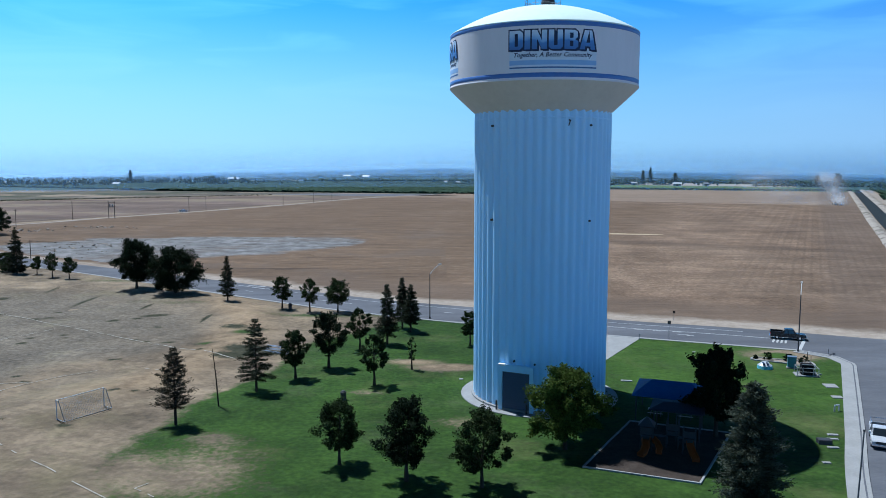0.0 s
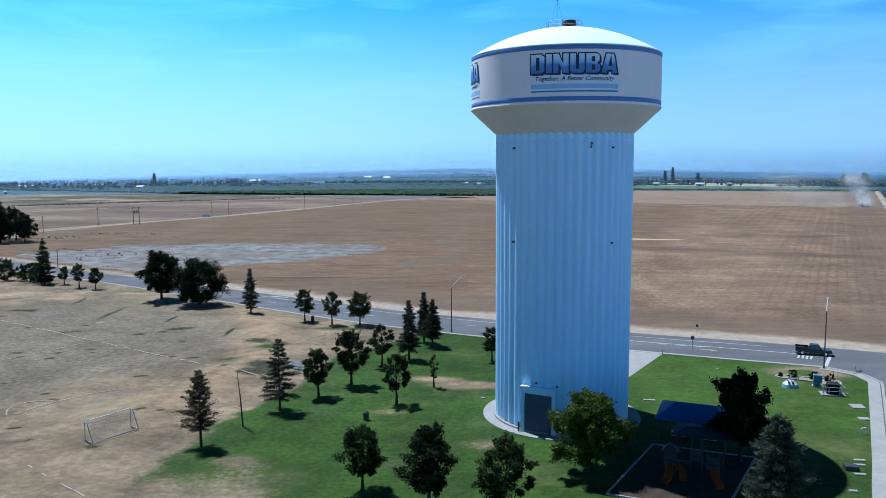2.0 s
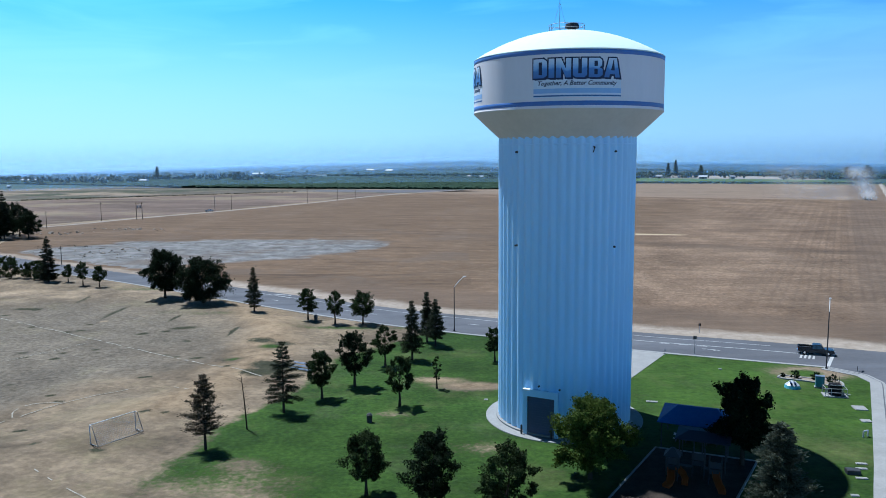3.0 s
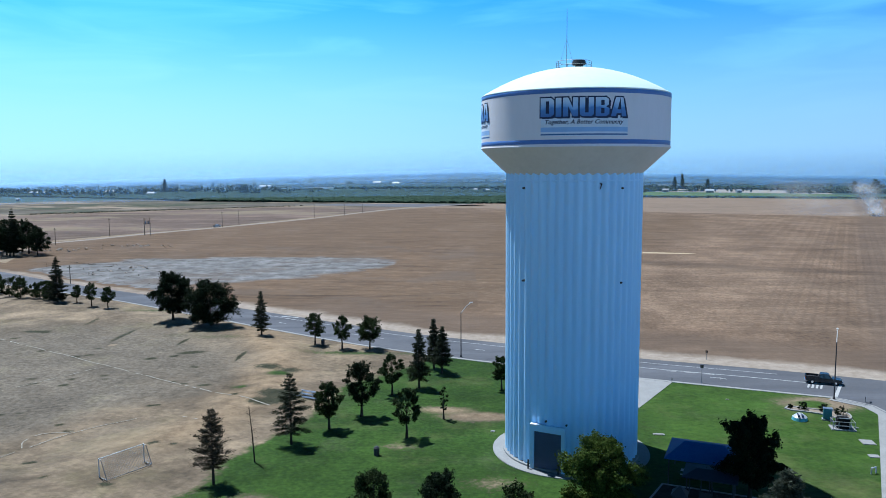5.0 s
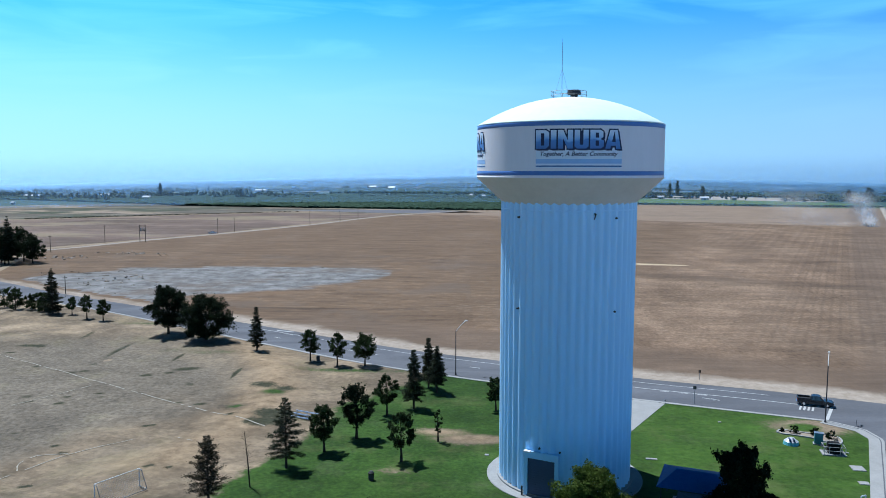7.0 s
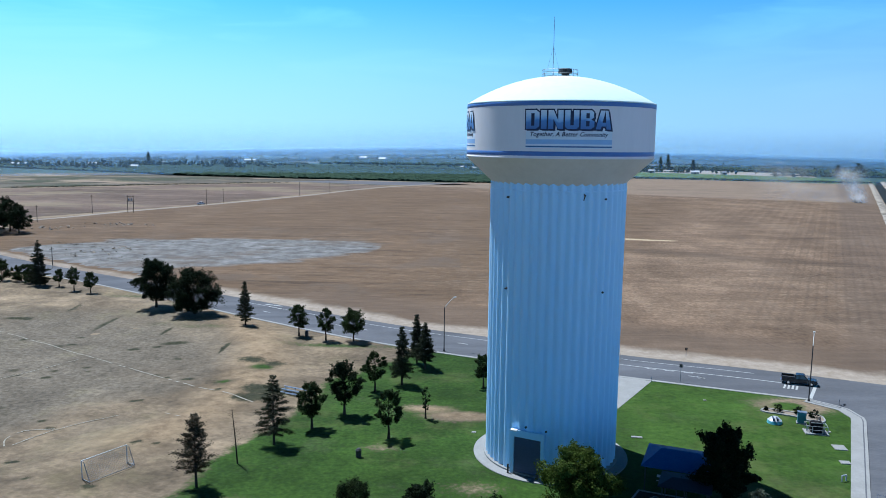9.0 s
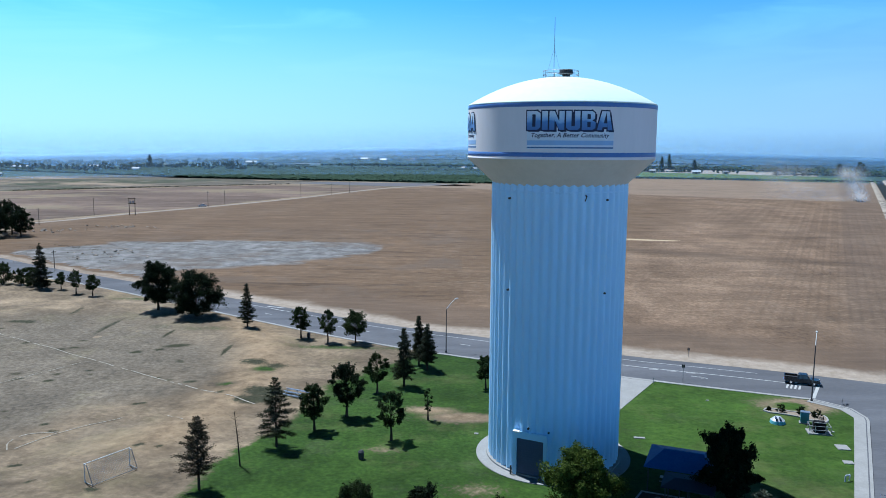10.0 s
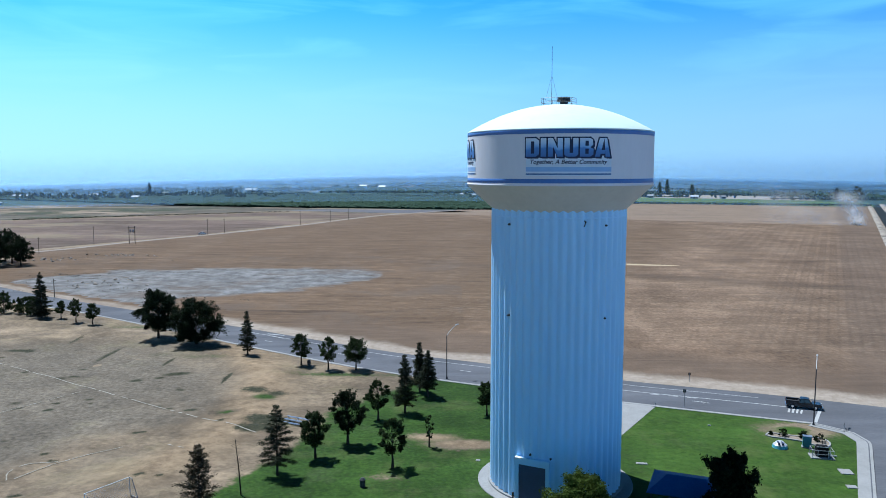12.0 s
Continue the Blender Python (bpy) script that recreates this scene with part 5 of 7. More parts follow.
# soccer goal
goal = tagged(empty("soccer_goal", -45.1, 89.5, relief(-44.5, 91), 57), "white tubular soccer goal with a thin net on dry turf", "goal")
GW, GH, GD = 6.2, 2.4, 1.6
M["goal_white"] = plain("goal_white", (0.5, 0.5, 0.49), 0.5)
for n_, a, b in (("post", (0, 0, 0), (0, 0, GH)), ("post", (GW, 0, 0), (GW, 0, GH)), ("crossbar", (-0.05, 0, GH), (GW + 0.05, 0, GH))):
    bm = bmesh.new()
    add_tube(bm, a, b, 0.06, 0.06, 10)
    part(n_, bm, M["goal_white"], goal)
for a, b in (((0, 0, GH), (0, -0.5, GH - 0.05)), ((GW, 0, GH), (GW, -0.5, GH - 0.05)), ((0, -0.5, GH - 0.05), (0, -GD, 0.05)), ((GW, -0.5, GH - 0.05), (GW, -GD, 0.05)),
             ((0, -GD, 0.05), (GW, -GD, 0.05)), ((0, 0, 0.05), (0, -GD, 0.05)), ((GW, 0, 0.05), (GW, -GD, 0.05))):
    bm = bmesh.new()
    add_tube(bm, a, b, 0.045, 0.045, 8)
    part("back_stay", bm, M["steel"], goal)
bm = bmesh.new()
for k in range(32):
    x = GW * k / 31
    add_tube(bm, (x, -0.5, GH - 0.07), (x, -GD, 0.06), 0.0095, 0.0095, 3, caps=False)
for k in range(12):
    t = k / 11
    y, z = -0.5 - (GD - 0.5) * t, (GH - 0.07) * (1 - t) + 0.06 * t
    add_tube(bm, (0, y, z), (GW, y, z), 0.0095, 0.0095, 3, caps=False)
part("net", bm, M["goal_white"], goal, "thin white net")

# chalk lines of the pitch
def on_ground(line, step=1.0):
    out = []
    for a, b in zip(line, line[1:]):
        a, b = np.array(a, float), np.array(b, float)
        k = max(1, int(np.linalg.norm(b - a) / step))
        out += [a + (b - a) * i / k for i in range(k)]
    return out + [np.array(line[-1], float)]


M["chalk"] = material("chalk", ((0.15, 0.132, 0.102), (0.25, 0.23, 0.19), (0.34, 0.32, 0.285)), 0.9, 6, 0.95, 0.1, world_space=True)


def chalk_line(line, width, gaps=0.14):
    pts = on_ground(line)
    v, f = [], []
    for i, q in enumerate(pts):
        d = pts[min(i + 1, len(pts) - 1)] - pts[max(i - 1, 0)]
        d = d / np.linalg.norm(d)
        r = np.array((d[1], -d[0])) * width / 2
        for s in (-1, 1):
            p = q + r * s
            v.append((p[0], p[1], relief(p[0], p[1]) + 0.06))
    rng = random.Random(len(pts))
    for i in range(len(pts) - 1):
        if rng.random() > gaps:
            f.append((2 * i, 2 * i + 2, 2 * i + 3, 2 * i + 1)[::-1])
    ob = obj("pitch_line", v, f, M["chalk"])
    tagged(ob, "faded white chalk line on dry turf", "pitch line", kind="structure")


chalk_line([(-126.0, 181.0), (-105.4, 167.1), (-83.4, 153.1), (-64.7, 140.5), (-48.9, 130.2), (-31.6, 119.0)], 0.24)
chalk_line([(-91.5, 111.5), (-79.4, 129.3), (-70.5, 142.5)], 0.2)
chalk_line([(-69.8, 84.5), (-62.1, 96.8), (-57.6, 106.2), (-53.9, 109.7), (-50.6, 112.9)], 0.18)
chalk_line([tuple(q) for q in spline([(-61.1, 100.1), (-62.3, 102.6), (-61.4, 105.6), (-57.6, 107.0)], 0.8)], 0.18)
chalk_line([(-43.9, 113.7), (-40.8, 111.7)], 0.16)
chalk_line([(-48.0, 82.2), (-39.5, 75.8), (-31.1, 69.1), (-24.0, 63.4)], 0.15, 0.4)
chalk_line([(-27.6, 71.9), (-28.5, 70.7), (-22.5, 66.2)], 0.14)

# tufts of coarse dark grass scattered over the dry turf
rs = np.random.RandomState(5)
tv = []
for x, y, rx, ry, a, k in TUFTS:
    m = int(14 + 22 * rx * ry)
    u, w = rs.normal(size=m) * rx * 0.5, rs.normal(size=m) * ry * 0.5
    p = np.stack([x + u * math.cos(a) - w * math.sin(a), y + u * math.sin(a) + w * math.cos(a), np.zeros(m)], 1)
    p[:, 2] = [relief(c, d) + 0.02 for c, d in p[:, :2]]
    tv.append(p)
v, f = leaf_quads(rs, np.concatenate(tv), 0.13)
M["tuft"] = material("tuft_grass", ((0.06, 0.063, 0.033), (0.081, 0.078, 0.045), (0.102, 0.093, 0.06)), 0.3, 6, 0.95, 0, island=0.2)
tagged(obj("grass_tuft", v, f, M["tuft"]), "dark coarse grass tufts scattered on dry turf", "grass", kind="stuff")

# bleacher
ble = tagged(empty("bleacher", -26.5, 123.2, 0.0, -25), "small aluminium bleacher with low bench rows", "bleacher")
M["alu"] = plain("aluminium", (0.17, 0.21, 0.27), 0.4, 0.5)
for k in range(3):
    bm = bmesh.new()
    add_box(bm, -2.3, 2.3, k * 0.65, k * 0.65 + 0.28, 0.42 + k * 0.3, 0.47 + k * 0.3, 0.01)
    part("bench", bm, M["alu"], ble)
    bm = bmesh.new()
    add_box(bm, -2.3, 2.3, k * 0.65 + 0.32, k * 0.65 + 0.6, 0.18 + k * 0.3, 0.22 + k * 0.3, 0.01)
    part("foot_plank", bm, M["alu"], ble)
for x in (-2.0, 0, 2.0):
    bm = bmesh.new()
    add_tube(bm, (x, 0.1, 0.0), (x, 1.5, 1.02), 0.035, n=6)
    add_tube(bm, (x, 0.1, 0.05), (x, 1.5, 0.05), 0.035, n=6)
    add_tube(bm, (x, 1.5, 0.05), (x, 1.5, 1.02), 0.035, n=6)
    part("frame", bm, M["alu"], ble)

# ---- road paint ----
def paint_strip(a, b, w, label="worn white road line"):
    a, b = np.array(a, float), np.array(b, float)
    d = (b - a) / np.linalg.norm(b - a)
    r = np.array((d[1], -d[0])) * w / 2
    tagged(slab("road_marking", [tuple(a - r), tuple(b - r), tuple(b + r), tuple(a + r)], -0.045, -0.034, M["paint"]), label, "road marking", kind="structure")


far_lane = [q for q in line_shift(ROAD_FAR, 3.2) if -58 < q[0] < 62]
tagged(ribbon("road_marking", far_lane, -0.09, 0.09, -0.045, -0.034, M["paint"]), "worn white lane line along the road", "road marking", kind="structure")
mid_lane = [q for q in line_shift(ROAD_FAR, 7.2) if 30 < q[0] < 66]
tagged(ribbon("road_marking", mid_lane, -0.12, 0.12, -0.045, -0.034, M["paint"]), "white centre line near the junction", "road marking", kind="structure")
dash = line_shift(ROAD_FAR, 8.0)
acc = 0.0
for a, b in zip(dash, dash[1:]):
    acc += np.linalg.norm(b - a)
    if acc > 9 and -50 < a[0] < 30:
        acc = 0
        u = (b - a) / np.linalg.norm(b - a)
        paint_strip(a, a + u * 2.4, 0.22, "short white lane dash")
for x in (37.6, 40.8, 44.0):
    paint_strip((x, 142.5 - (x - 37.6) * 0.33), (x + 1.6, 142.0 - (x - 37.6) * 0.33), 0.25, "short white lane dash")
paint_strip((65.7, 133.8), (61.3, 126.3), 0.55, "white stop line across the lane")
# lane arrow, and words worn past reading as bars
for a, b, w in (((44.2, 138.2), (46.3, 137.3), 0.22), ((45.7, 137.8), (46.9, 136.8), 0.3), ((45.7, 136.9), (46.6, 137.2), 0.25)):
    paint_strip(a, b, w, "white lane arrow")
for cx, cy in ((62.4, 136.0), (60.6, 132.4)):
    for k in range(4):
        ox = (k - 1.5) * 0.62
        paint_strip((cx + ox - 0.55, cy - ox * 0.4 - 1.05), (cx + ox + 0.55, cy - ox * 0.4 + 1.05), 0.34, "white painted bars on the asphalt")
for a, b in (((-49.3, 202.0), (-45.0, 199.1)), ((-46.6, 192.7), (-42.9, 190.1)), ((-48.2, 195.2), (-43.4, 193.3))):
    paint_strip(a, b, 0.5, "white lane arrow")


# ---- vehicles ----
M["glass"] = plain("tinted_glass", (0.015, 0.02, 0.025), 0.08, spread=0.05, bump=0, spec=0.6)
M["rubber"] = plain("tyre_rubber", (0.02, 0.02, 0.02), 0.85)
M["red_lens"] = plain("red_lens", (0.3, 0.01, 0.01), 0.2)
M["lamp_lens"] = plain("lamp_lens", (0.42, 0.42, 0.42), 0.15)
M["black_paint"] = plain("black_paint", (0.012, 0.013, 0.016), 0.25, spec=0.6, bump=0)
M["white_paint"] = plain("white_paint", (0.372, 0.384, 0.408), 0.3, spec=0.6, bump=0)
M["chrome"] = plain("chrome", (0.6, 0.6, 0.62), 0.2, 0.9, bump=0)


def hull(name, profile, half, mat, parent, label="", tuck=0.0, bevel=0.05):
    """A side profile (x, z) given width, its upper points drawn in by tuck."""
    bm = bmesh.new()
    zs_ = [z for _, z in profile]
    lo, hi = min(zs_), max(zs_)
    sides = []
    for s in (-1, 1):
        sides.append([bm.verts.new((x, s * (half - tuck * (z - lo) / (hi - lo + 1e-6)), z)) for x, z in profile])
    n = len(profile)
    bm.faces.new(sides[0])
    bm.faces.new(list(reversed(sides[1])))
    for i in range(n):
        j = (i + 1) % n
        bm.faces.new((sides[0][j], sides[0][i], sides[1][i], sides[1][j]))
    bmesh.ops.recalc_face_normals(bm, faces=bm.faces[:])
    if bevel:
        bmesh.ops.bevel(bm, geom=bm.edges[:], offset=bevel, segments=2, affect="EDGES")
    return part(name, bm, mat, parent, label)


def box_part(name, x0, x1, y0, y1, z0, z1, mat, parent, label="", bevel=0.02):
    bm = bmesh.new()
    add_box(bm, x0, x1, y0, y1, z0, z1, bevel)
    return part(name, bm, mat, parent, label)


def pickup(x, y, rz, paint, label, name="pickup_truck"):
    e = empty(name, x, y, -0.04, rz)
    body = hull("body", [(-2.9, 0.55), (-2.95, 1.02), (-0.75, 1.05), (-0.7, 1.12), (1.25, 1.12), (2.7, 1.02), (2.92, 0.85), (2.92, 0.5), (2.4, 0.42), (-2.4, 0.42)], 0.97, paint, e, "", 0.03, 0.06)
    hull("cab", [(-0.75, 1.05), (-0.62, 1.78), (-0.45, 1.86), (0.65, 1.86), (1.35, 1.08)], 0.9, paint, e, "", 0.14, 0.05)
    hull("windscreen", [(0.73, 1.79), (1.33, 1.14), (1.37, 1.14), (0.78, 1.80)], 0.80, M["glass"], e, "tinted windscreen", 0.06, 0)
    hull("rear_window", [(-0.77, 1.2), (-0.66, 1.72), (-0.62, 1.72), (-0.72, 1.2)], 0.72, M["glass"], e, "dark rear window", 0.05, 0)
    for s in (-1, 1):
        bm = bmesh.new()
        q = [(-0.55, 1.18), (-0.45, 1.72), (0.55, 1.72), (1.05, 1.18)]
        vs = [bm.verts.new((a, s * (0.912 - 0.14 * (b - 1.05) / 0.81 + off), b)) for off in (0.0, -0.03) for a, b in q]
        for fc in ((0, 1, 2, 3), (7, 6, 5, 4), (0, 4, 5, 1), (1, 5, 6, 2), (2, 6, 7, 3), (3, 7, 4, 0)):
            bm.faces.new([vs[i] for i in fc])
        bmesh.ops.recalc_face_normals(bm, faces=bm.faces[:])
        part("side_window", bm, M["glass"], e, "dark side window")
        box_part("bed_side", -2.93, -0.78, s * 0.95 - 0.05, s * 0.95 + 0.05, 1.0, 1.42, paint, e, bevel=0.03)
        box_part("headlight", 2.86, 2.95, s * 0.75 - 0.18, s * 0.75 + 0.18, 0.72, 0.92, M["lamp_lens"], e, "clear headlight")
        box_part("tail_light", -2.99, -2.92, s * 0.88 - 0.08, s * 0.88 + 0.08, 0.85, 1.25, M["red_lens"], e, "red tail light")
        box_part("mirror", 0.95, 1.1, s * 1.08 - 0.12, s * 1.08 + 0.12, 1.2, 1.42, paint, e)
        for wx in (-1.85, 1.85):
            bm = bmesh.new()
            add_tube(bm, (wx, s * 0.72, 0.4), (wx, s * 0.99, 0.4), 0.4, 0.4, 24)
            w = part("wheel", bm, M["rubber"], e, "black tyre on a pale rim")
            bm = bmesh.new()
            add_tube(bm, (wx, s * 0.95, 0.4), (wx, s * 1.005, 0.4), 0.24, 0.22, 16)
            part("rim", bm, M["chrome"], w)
    box_part("tailgate", -2.97, -2.87, -0.93, 0.93, 0.95, 1.42, paint, e, bevel=0.03)
    box_part("bed_floor", -2.85, -0.8, -0.88, 0.88, 1.05, 1.075, M["dark_steel"], e, "dark load bed")
    box_part("bumper", 2.85, 3.02, -0.95, 0.95, 0.42, 0.62, M["chrome"], e, "chrome bumper", 0.04)
    box_part("bumper", -3.05, -2.9, -0.9, 0.9, 0.45, 0.62, M["chrome"], e, "", 0.04)
    box_part("grille", 2.9, 2.95, -0.52, 0.52, 0.66, 0.95, M["dark_steel"], e, "dark grille")
    return tagged(e, label, "pickup truck", "vehicles")


pickup(62.9, 134.3, -20, M["black_paint"], "black pickup truck stopped near the road junction")
wt = pickup(50.0, 83.1, 243, M["white_paint"], "white pickup truck with a ladder frame on the side road")
box_part("ladder_frame", -2.85, -0.85, -0.9, -0.84, 1.42, 1.95, M["chrome"], wt)
box_part("ladder_frame", -2.85, -0.85, 0.84, 0.9, 1.42, 1.95, M["chrome"], wt)
box_part("frame_bar", -2.9, -2.84, -0.9, 0.9, 1.9, 1.96, M["chrome"], wt)
pickup(-165, 499, 65, M["white_paint"], "white pickup truck driving on the dirt track")

# ---- corner planting bed and pump station ----
BED = spline([(50.3, 119.6), (51.3, 120.6), (53.0, 119.9), (56.0, 118.6), (57.6, 118.4), (58.8, 117.2), (58.4, 115.2), (57.0, 114.2), (55.9, 115.4), (54.6, 116.9), (52.2, 118.2), (50.9, 118.7), (50.3, 119.6)], 0.4)
tagged(slab("planting_bed", [tuple(q) for q in BED[:-1]], -0.2, 0.1, material("bed_gravel", ((0.156, 0.126, 0.096), (0.204, 0.168, 0.132), (0.252, 0.21, 0.168)), 1, 6, 0.95, 0.3, world_space=True)), "tan gravel planting bed on the lawn corner", "planting bed", kind="structure")
tagged(ribbon("bed_kerb", BED, -0.13, 0.13, -0.2, 0.2, M["concrete"]), "pale concrete edging round the planting bed", "edging", kind="structure")
for x, y in ((52.8, 119.3), (55.6, 118.2), (57.4, 116.7), (51.2, 119.9)):
    broadleaf(x, y, 1.3 if x > 52 else 0.7, 1.8 if x > 52 else 0.8, 0.05, "leaf_dark", "low rounded dark green shrub in the planting bed", 14, 1300, 0.13, group="bed shrubs")
M["teal"] = plain("teal_paint", (0.06, 0.192, 0.216), 0.5)
M["tank_black"] = plain("tank_black", (0.008, 0.008, 0.009), 0.75, spec=0.1)
M["fence_pale"] = plain("fence_pale", (0.3, 0.3, 0.3), 0.6)
M["aqua"] = plain("aqua_plastic", (0.108, 0.33, 0.372), 0.4)
cab = tagged(empty("control_cabinet", 54.4, 114.3, 0.05, -20), "teal electrical control cabinet on a concrete plinth", "cabinet")
box_part("plinth", -0.75, 0.75, -0.55, 0.55, -0.1, 0.15, M["concrete"], cab)
box_part("body", -0.6, 0.6, -0.4, 0.4, 0.15, 1.75, M["teal"], cab)
box_part("door", -0.52, 0.52, -0.44, -0.39, 0.25, 1.65, M["teal"], cab)
box_part("roof", -0.66, 0.66, -0.46, 0.46, 1.75, 1.82, M["alu"], cab)
tank = tagged(empty("covered_valve", 50.3, 114.3, 0.05, -10), "low white and aqua covered valve box", "valve box")
bm = bmesh.new()
add_tube(bm, (0, 0, -0.1), (0, 0, 0.45), 1.15, 1.05, 20)
part("base", bm, M["aqua"], tank)
bm = bmesh.new()
add_tube(bm, (0, 0, 0.45), (0, 0, 0.95), 1.05, 0.45, 20)
part("cover", bm, M["white_paint"], tank, "white sloping cover")
for k in (-0.35, 0.2):
    bm = bmesh.new()
    add_box(bm, k - 0.12, k + 0.12, -1.0, 0.1, 0.62, 0.95, 0.02, Matrix.Rotation(radians(0), 4, "X"))
    part("rib", bm, M["navy"], tank, "dark rib")
pump = tagged(empty("pump_station", 54.8, 110.4, 0.05, -12), "fenced pump with dark tank and steel pipework", "pump")
box_part("pad", -2.3, 2.3, -1.5, 1.5, -0.1, 0.12, M["concrete"], pump, "pale concrete pad")
bm = bmesh.new()
add_box(bm, -1.15, 1.15, -0.8, 0.8, 0.1, 1.7, 0.12)
part("tank", bm, M["tank_black"], pump, "dark upright tank")
bm = bmesh.new()
add_box(bm, -1.05, 1.05, -0.7, 0.7, 1.7, 1.82, 0.05)
part("tank_lid", bm, M["tank_black"], pump, "dark tank lid")
for sy in (-0.78, 0.78):
    box_part("rim", -1.18, 1.18, sy - 0.06, sy + 0.06, 1.7, 1.8, M["fence_pale"], pump, "pale rim of the tank")
for sx in (-2.0, -1.0, 1.0, 2.0):
    for sy in (-1.3, 1.3):
        bm = bmesh.new()
        add_tube(bm, (sx, sy, 0.1), (sx, sy, 1.35), 0.06, n=8)
        part("fence_post", bm, M["fence_pale"], pump)
for sy in (-1.3, 1.3):
    for z in (0.7, 1.3):
        bm = bmesh.new()
        add_tube(bm, (-2.0, sy, z), (2.0, sy, z), 0.04, n=6)
        part("fence_rail", bm, M["fence_pale"], pump)
for sx in (-2.0, 2.0):
    bm = bmesh.new()
    add_tube(bm, (sx, -1.3, 1.3), (sx, 1.3, 1.3), 0.04, n=6)
    part("fence_rail", bm, M["fence_pale"], pump)
bm = bmesh.new()
add_tube(bm, (1.1, 0, 0.5), (1.6, 0, 0.5), 0.15, n=10)
add_tube(bm, (1.6, 0, 0.1), (1.6, 0, 0.6), 0.15, n=10)
part("pipe", bm, M["steel"], pump, "grey steel pipe")
bm = bmesh.new()
add_tube(bm, (-1.1, 0.2, 0.9), (-1.7, 0.2, 0.9), 0.11, n=10)
add_tube(bm, (-1.7, 0.2, 0.1), (-1.7, 0.2, 0.95), 0.11, n=10)
part("pipe", bm, M["steel"], pump, "grey steel pipe")
bm = bmesh.new()
add_tube(bm, (0.3, 1.1, 0.1), (0.3, 1.1, 3.4), 0.05, n=6)
part("mast", bm, M["bark"], pump)
bm = bmesh.new()
add_tube(bm, (1.0, 1.1, 0.1), (1.0, 1.1, 2.8), 0.05, n=6)
part("mast", bm, M["bark"], pump)
pump.scale = (0.72, 0.72, 0.95)


def lid(x, y, w, d, rz, mat="concrete", h=0.12, label="flat concrete utility vault in the lawn"):
    e = empty("utility_vault", x, y, 0.0, rz)
    box_part("frame", -w / 2, w / 2, -d / 2, d / 2, -0.2, h, M[mat], e, bevel=0.015)
    box_part("cover", -w / 2 + 0.08, w / 2 - 0.08, -d / 2 + 0.08, d / 2 - 0.08, h - 0.02, h + 0.02, M[mat], e, bevel=0.01)
    tagged(e, label, "utility vault", "utility vaults")


for x, y, w, d in ((55.5, 104.7, 1.7, 1.9), (53.7, 99.5, 1.3, 1.1), (45.8, 85.2, 1.2, 0.5), (45.1, 83.8, 1.2, 0.5), (43.8, 81.2, 1.2, 0.5), (40.9, 76.9, 0.8, 0.5), (27.5, 107.4, 1.6, 0.6), (3.8, 108.3, 0.6, 0.5), (57.0, 110.7, 0.4, 0.4), (42.8, 124.3, 0.5, 0.4)):
    lid(x, y, w, d, -8)
lid(43.5, 82.6, 1.4, 1.0, -8, "dark_steel", 0.5, "dark green utility box on the lawn")
rock = tagged(empty("pipe_riser", 51.0, 93.9, 0.0), "small white bent standpipe on the lawn edge", "standpipe")
bm = bmesh.new()
add_tube(bm, (0, 0, -0.1), (0, 0, 0.8), 0.09, n=8)
add_tube(bm, (0, 0, 0.8), (-0.7, -0.3, 0.8), 0.09, n=8)
add_tube(bm, (-0.7, -0.3, 0.8), (-0.7, -0.3, -0.1), 0.09, n=8)
part("pipe", bm, M["white_paint"], rock)

# ---- playground ----
pgu, pgv = Vector((10.4, -4.1)), Vector((8.2, 13.9))
o = Vector((15.5, 75.9))
corners = [o, o + pgu, o + pgu + pgv, o + pgv]
tagged(slab("play_surface", [tuple(c) for c in corners], -0.3, 0.08, material("bark_chips", ((0.024, 0.018, 0.015), (0.038, 0.029, 0.023), (0.058, 0.044, 0.035)), 0.8, 8, 0.95, 0.4, world_space=True)), "brown bark-chip playground surface", "play surface", kind="structure")
for i in range(4):
    a, b = corners[i], corners[(i + 1) % 4]
    u = (b - a).normalized()
    w = Vector((u.y, -u.x)) * 0.2
    tagged(slab("kerb", [tuple(a - u * 0.2), tuple(b), tuple(b + w), tuple(a - u * 0.2 + w)], -0.3, 0.18, M["concrete"]), "pale concrete playground edging", "kerb", kind="structure")

M["canopy"] = material("blue_canopy", ((0.035, 0.09, 0.24), (0.045, 0.11, 0.28), (0.055, 0.125, 0.32)), 0.5, 8, 0.6, 0.05)
M["slide"] = plain("orange_plastic", (0.22, 0.052, 0.008), 0.55, spec=0.2)
M["play_grey"] = plain("grey_plastic", (0.04, 0.04, 0.045), 0.5)
# blue canopy cloth with the tower's shade painted in
M["canopy_shaded"] = plain("shaded_cloth", (0.008, 0.011, 0.024), 0.7)
M["panel"] = plain("beige_plastic", (0.33, 0.3, 0.252), 0.5)


